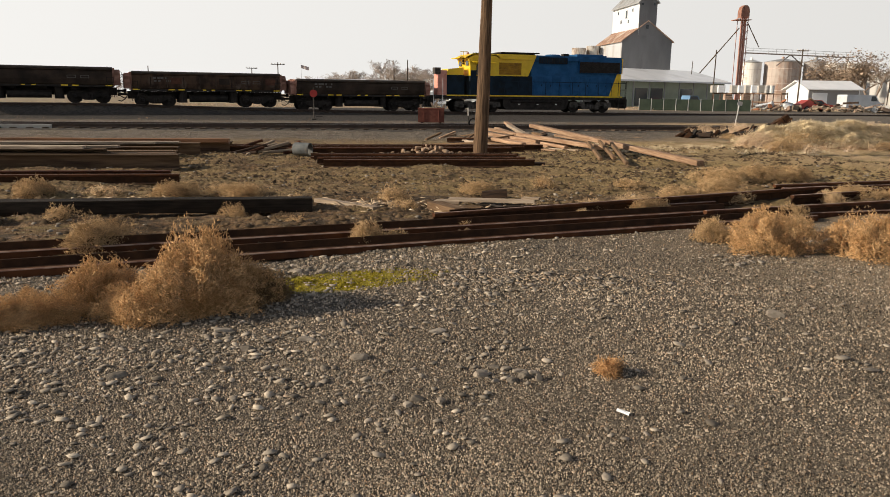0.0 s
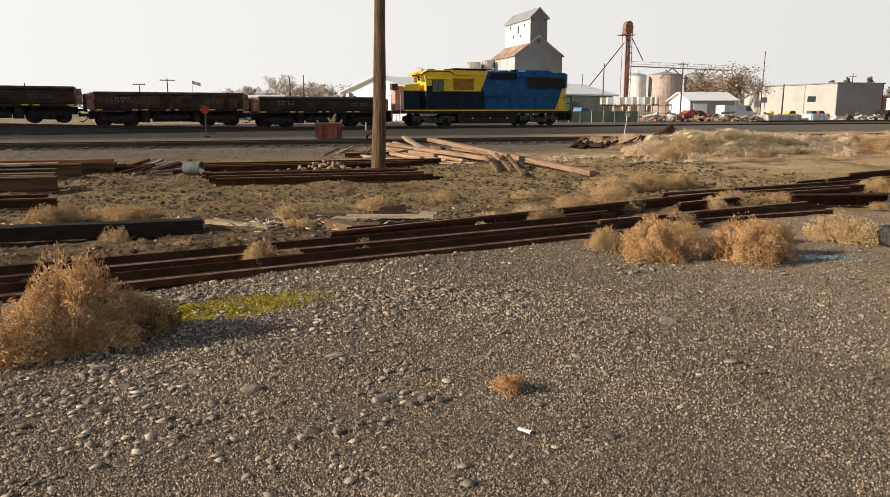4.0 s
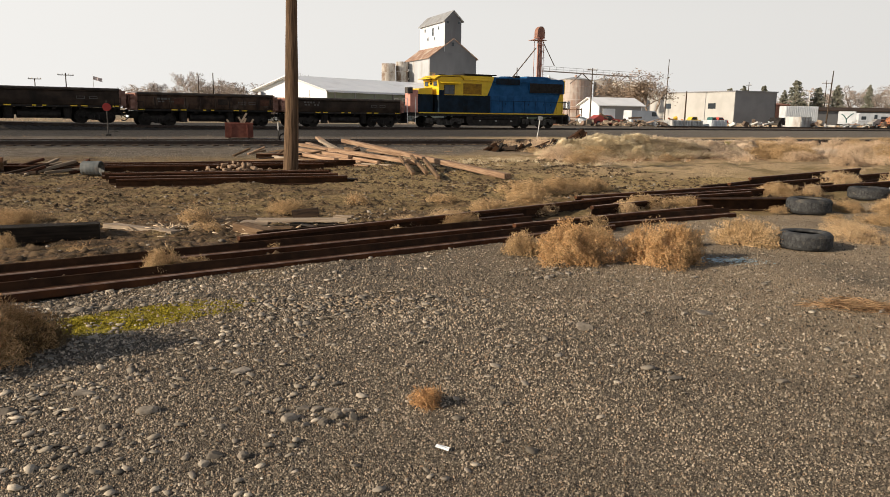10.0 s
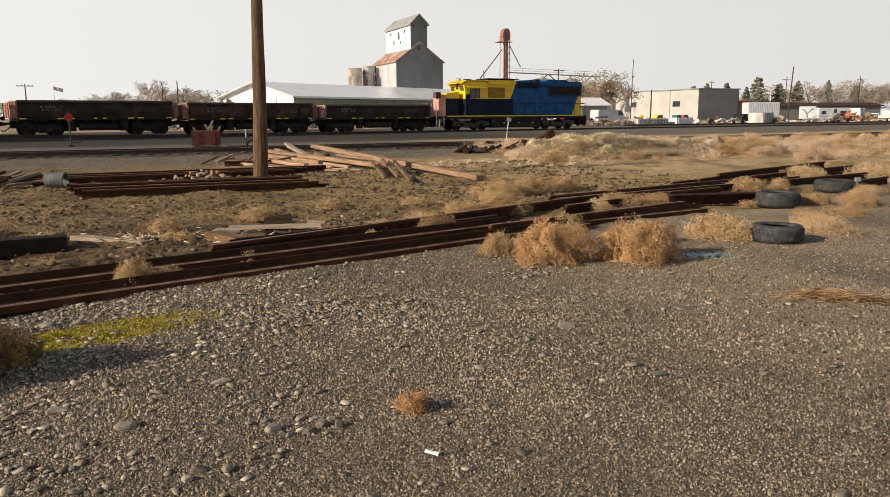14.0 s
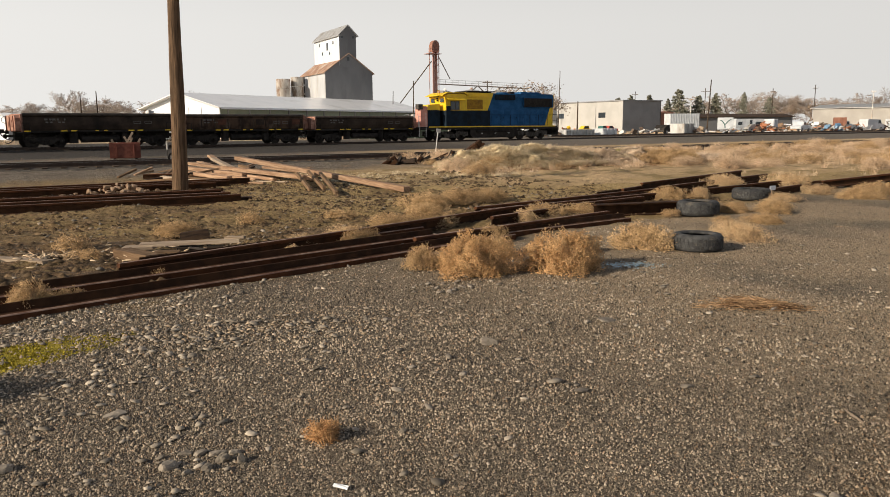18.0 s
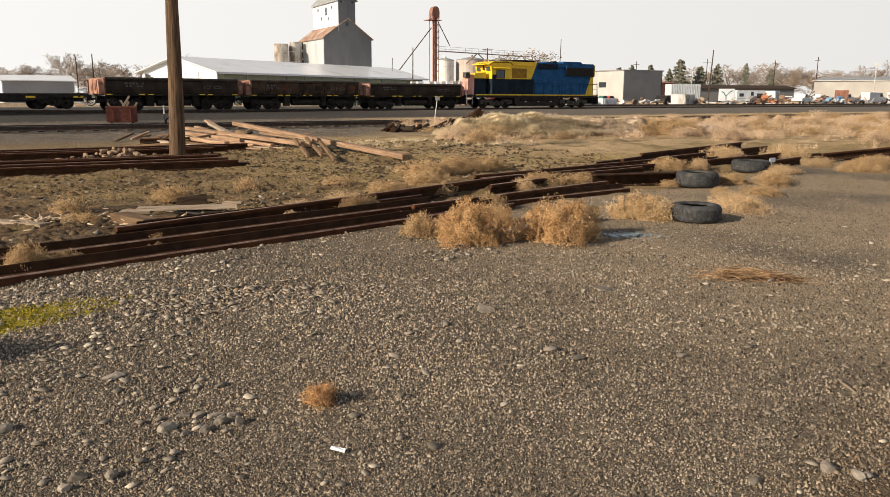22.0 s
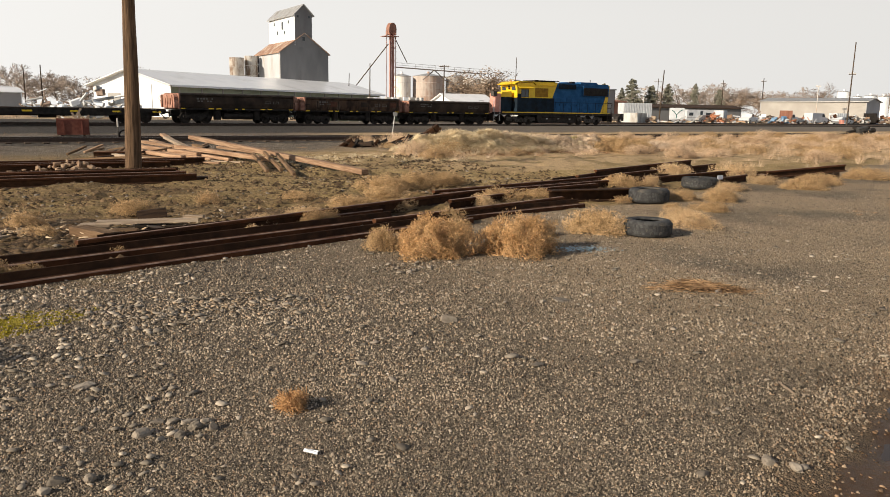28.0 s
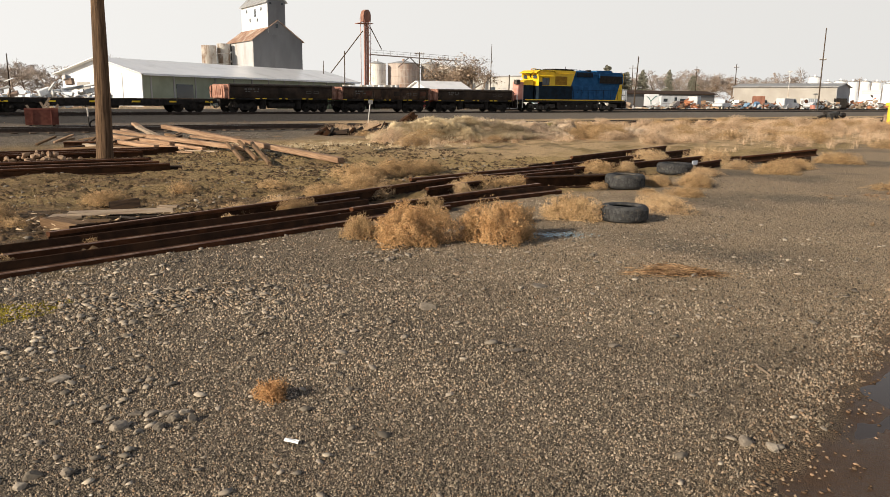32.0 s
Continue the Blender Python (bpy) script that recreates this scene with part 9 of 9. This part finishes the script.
def screen_fence():
    c, q = far(22.0, 94), far(29.6, 96)
    L = (q - c).length
    e = thing("screen_fence", pose(c[0], c[1], 0, 0, 0, math.degrees(math.atan2(q.y - c.y, q.x - c.x))), "low green-screened wire fence in weeds", "fence")
    n = 9
    for i in range(n + 1):
        part("post", T((i * L / n, 0, 0), (i * L / n, 0, 1.45), 0.04, n=6), "galv", e)
    for i in range(n):
        part("screen", B(((i + 0.5) * L / n, 0, 0.7), (L / n - 0.1, 0.03, 1.3)), "mesh_green", e)


screen_fence()
low = gable_house("low_shed", "long low dark-roofed shed behind parked vehicles", far(47.6, 168), -20, 22, 8, 2.9, 3.5, "elev_dark", "creosote", "elev_dark", 0.5)
# grey gable ends: the shade on the end wall is in its colour
gable_house("metal_building", "long beige metal building with a pale roof", far(55.04, 190), -74, 22, 12, 4.72, 5.5, "tan_wall", "galv", "grey_wall", 0.4)
gable_house("brick_house", "small reddish building behind a warehouse", far(44.9, 215), 0, 6, 7, 4.6, 5.0, "brickred", "brickred", None, 0.2)
tin = gable_house("tin_shed", "small white tin shed at the yard's end", far(63.0, 208), -64, 3.8, 6, 3.4, 4.3, "white", "white_roof", "white", 0.1)
for b, w, s in ((59.74, 0.77, 0.0283), (60.66, 0.56, 0.0228), (61.31, 0.74, 0.0238), (62.09, 0.66, 0.0232), (62.83, 0.6, 0.0235), (63.49, 0.6, 0.0225), (64.15, 0.6, 0.0205), (65.0, 0.6, 0.022), (65.8, 0.6, 0.022)):
    silo("storage_tank", b, b + w, 270, s, "white", "white upright storage tank beyond the yard", 0.3, "white tanks", rings=False)


def scrap_heap(bearing, d, w, n, label, mats=("scrap", "orange", "rail", "plank"), h=1.2, big=1.0):
    c = far(bearing, past_tracks(bearing, d))
    e = thing("scrap_heap", pose(c[0], c[1], 0, 0, 0, -bearing), label, "scrap heap", "scrap heaps")
    for i in range(n):
        bm = bmesh.new()
        l = random.uniform(0.6, 2.6) * big
        r = Euler((random.uniform(-0.4, 0.4), random.uniform(-0.5, 0.5), random.uniform(0, 3))).to_matrix()
        x = random.gauss(0, w / 3.5)
        z = abs(random.gauss(0, 0.4)) * h * max(0.2, 1 - abs(x) / w)
        k = random.random()
        if k < 0.55:
            box(bm, (x, random.uniform(-1, 1), z + 0.25), (l, random.uniform(0.08, 0.3), random.uniform(0.06, 0.25)), r)
        elif k < 0.8:
            box(bm, (x, random.uniform(-1, 1), z + 0.35), (l * 0.5, random.uniform(0.3, 0.8), random.uniform(0.3, 0.7)), r, 0.04)
        else:
            tube(bm, (x - l / 2, random.uniform(-1, 1), z + 0.1), (x + l / 2, random.uniform(-1, 1), z + 0.5), random.uniform(0.05, 0.2), n=8)
        part("scrap_piece", bm, random.choice(mats), e)
    return e


for b, d, w, n, lab, mats, h in ((33.9, 92, 4.5, 22, "dark pile of scrap lumber in weeds", ("scrap", "plank", "creosote", "timber"), 0.9), (35.6, 94, 4.0, 18, "dark pile of scrap lumber in weeds", ("scrap", "plank", "creosote"), 0.9), (37.4, 96, 4.0, 16, "low pile of scrap in weeds", ("scrap", "plank", "galv"), 0.9),
                                 (38.4, 120, 3.0, 14, "yellow machine parts in a scrap heap", ("v_yellow", "v_yellow", "scrap", "orange"), 1.3), (31.2, 98, 4.0, 22, "heap of rusty machine parts by a rack", ("orange", "scrap", "v_white", "galv"), 1.3), (52.2, 112, 4.0, 24, "heap of orange rusty steel scrap", ("orange", "orange", "scrap"), 1.5),
                                 (53.0, 116, 4.0, 20, "heap of orange rusty steel scrap", ("orange", "timber", "scrap"), 1.5), (55.0, 128, 5.0, 26, "heap of pale mixed scrap", ("galv", "v_white", "scrap", "grey_steel"), 2.4), (56.0, 118, 4.0, 20, "heap of mixed scrap", ("scrap", "orange", "v_blue", "galv"), 1.6), (57.8, 116, 4.0, 22, "heap of mixed scrap", ("scrap", "orange", "galv", "v_white"), 1.6),
                                 (59.5, 118, 4.0, 22, "heap of mixed scrap", ("scrap", "rail", "galv", "v_white"), 1.6), (61.2, 116, 4.0, 22, "heap of mixed scrap", ("scrap", "orange", "galv", "timber"), 1.5), (63.2, 114, 4.0, 18, "heap of brown scrap", ("scrap", "orange", "plank"), 1.3), (65.0, 116, 5.0, 30, "heap of mixed scrap", ("scrap", "galv", "v_white", "orange"), 2.4), (63.6, 130, 6.0, 44, "long heap of mixed scrap before white tanks", ("scrap", "galv", "grey_steel", "plank", "orange"), 3.0),
                                 (54.4, 132, 4.5, 26, "heap of white sheet scrap", ("v_white", "galv", "white"), 2.6), (55.6, 124, 3.0, 16, "dark heap of wrecked hulls", ("scrap", "black", "grey_steel"), 2.2), (58.6, 134, 5.0, 30, "heap of dark mixed scrap", ("scrap", "galv", "black", "orange", "grey_steel"), 2.2), (60.8, 130, 5.0, 30, "heap of dark mixed scrap", ("scrap", "scrap", "black", "v_white", "grey_steel"), 2.0), (62.6, 126, 4.0, 26, "heap of red-brown scrap", ("orange", "scrap", "rail", "v_white"), 1.7), (50.0, 108, 3.0, 18, "low heap of pale scrap", ("galv", "scrap", "v_white"), 1.0), (56.8, 112, 3.0, 22, "heap of mixed scrap", ("v_blue", "scrap", "orange", "v_white", "galv"), 1.5), (48.0, 100, 3.0, 14, "low heap of rubble and scrap", ("scrap", "concrete", "plank"), 0.8), (43.8, 102, 4.0, 14, "low heap of scrap in weeds", ("scrap", "galv", "concrete"), 0.8), (61.3, 62, 1.0, 8, "dark heap of torn rubber and steel", ("rubber", "black", "black"), 0.45), (64.6, 66, 1.4, 8, "dark heap of steel scrap in weeds", ("black", "rail", "scrap"), 0.4)):
    scrap_heap(b, d, w, n, lab, mats, h, 0.55 if d < 80 else 0.72)
# far left yard
for b, d, w, n in ((6.6, 95, 4.0, 34), (8.2, 94, 4.0, 34), (9.9, 94, 3.0, 30), (4.6, 100, 4.0, 34)):
    scrap_heap(b, d, w, n, "low heap of white and grey junk by the shed", ("v_white", "white", "galv", "v_white", "scrap"), 3.0)

def bent_scrap():
    """Dark bent steel rearing up at the end of the mound."""
    c = far(29.6, 31.5)
    e = thing("bent_frame", pose(c[0], c[1], 0, 0, 0, -16), "dark bent steel frame rising from a scrap heap", "scrap heap")
    for i in range(34):
        bm = bmesh.new()
        x = -2.5 + i * 0.118
        top = 0.06 + max(0, x + 1.2) ** 1.6 * 0.115
        l = random.uniform(0.25, 0.9)
        turn = Euler((random.uniform(-0.7, 0.7), random.uniform(-0.9, 0.25), random.uniform(-0.8, 0.8))).to_matrix()
        if i % 3:
            box(bm, (x, random.uniform(-0.4, 0.4), random.uniform(0.5, 1.0) * top + 0.06), (l, random.uniform(0.06, 0.22), random.uniform(0.06, 0.2)), turn, 0.01)
        else:
            q = turn @ Vector((l * 0.7, 0, 0))
            o = Vector((x, random.uniform(-0.4, 0.4), top + 0.05))
            tube(bm, o - q, o + q, random.uniform(0.02, 0.05), n=6)
        part("scrap_piece", bm, random.choice(("creosote", "black", "rail_web", "tar")), e)
    for x, z, w in ((0.85, 0.42, 0.42), (1.12, 0.62, 0.36), (1.38, 0.80, 0.22)):
        part("bent_plate", B((x, 0.05, z), (w, 0.35, 0.24), Matrix.Rotation(-0.6, 3, "Y"), 0.02), "rail_web", e, "dark bent steel plate")


bent_scrap()


def yellow_loader():
    c = far(66.9, 56)
    e = thing("wheel_loader", pose(c[0], c[1], 0, 0, 0, -70), "yellow machine standing at the edge of the field", "machine")
    part("counterweight", B((-1.45, 0, 0.74), (1.5, 1.6, 1.2), bevel=0.08), "v_yellow", e)
    part("chassis", B((0, 0, 0.75), (3.6, 1.1, 0.4)), "v_yellow", e)
    part("cab", B((0.3, 0, 1.75), (1.3, 1.3, 1.1), bevel=0.05), "glass", e)
    part("cab_roof", B((0.3, 0, 2.34), (1.5, 1.5, 0.12)), "v_yellow", e)
    for x in (-0.3, 0.9):
        for y in (-0.62, 0.62):
            part("cab_post", B((x, y, 1.75), (0.1, 0.1, 1.15)), "v_yellow", e)
    part("boom", B((1.6, 0, 1.3), (2.2, 0.3, 0.3), Matrix.Rotation(0.25, 3, "Y")), "v_yellow", e)
    part("bucket", P([(2.4, 0.15), (3.2, 0.1), (2.5, 0.9)], -1.0, 1.0), "grey_steel", e)
    part("mast", P([(-1.95, 1.3), (-1.45, 1.3), (-1.30, 2.5), (-1.0, 3.05), (-1.35, 3.1), (-1.62, 2.7)], -0.18, 0.18), "v_yellow", e, "curved yellow lift arm")
    part("arm", B((-2.0, -0.1, 1.42), (0.8, 0.25, 0.2), bevel=0.03), "v_yellow", e)
    part("engine_grille", B((-1.5, -0.812, 0.85), (0.9, 0.02, 0.55)), "orange", e, "amber-brown engine grille")
    for x in (-0.7, 1.2):
        for y in (-0.85, 0.85):
            w = bmesh.new()
            lathe(w, [(0.01, -0.18), (0.5, -0.18), (0.55, -0.12), (0.55, 0.12), (0.5, 0.18), (0.01, 0.18)], 18, "y")
            o = part("wheel", w, "rubber", e)
            o.location = (x, y, 0.55)
            part("rim", T((0, math.copysign(0.16, y), 0), (0, math.copysign(0.2, y), 0), 0.3, n=14), "v_yellow", o, "yellow steel rim")


yellow_loader()


# ---- what moves ----
TRAIN = [(0, 16.57), (1, 17.62), (2, 18.93), (3, 20.35), (4, 21.82), (4.5, 22.60), (6.5, 25.79), (8, 28.03), (9, 29.64), (10, 31.25), (11, 32.81), (12, 34.38), (13, 35.94), (14, 37.47), (15, 38.89), (15.5, 39.68), (17.5, 42.58), (19, 44.74), (20, 46.18), (21, 47.51), (22, 48.94), (23, 50.41), (24, 51.99), (25, 53.41), (25.5, 54.14), (27.5, 57.29), (29, 59.68), (30, 61.33), (31, 63.04), (32, 64.70)]


def train_x(t):
    return float(np.interp(t, [a for a, _ in TRAIN], [b for _, b in TRAIN]))


def motions():
    for ob, off in [(LOCO, 0.0)] + CARS:
        rows = []
        for t, x in TRAIN:
            p, a = on_track(x + off)
            rows.append((t, Matrix.Translation(p) @ Matrix.Rotation(a, 4, "Z")))
        walk(ob, rows)
    times = [i * 0.4 for i in range(81)]
    for ob, at, r in WHEELS:
        walk(ob, [(t, Matrix.Translation(at) @ Matrix.Rotation((train_x(t) - train_x(0)) / r, 4, "Y")) for t in times])


motions()
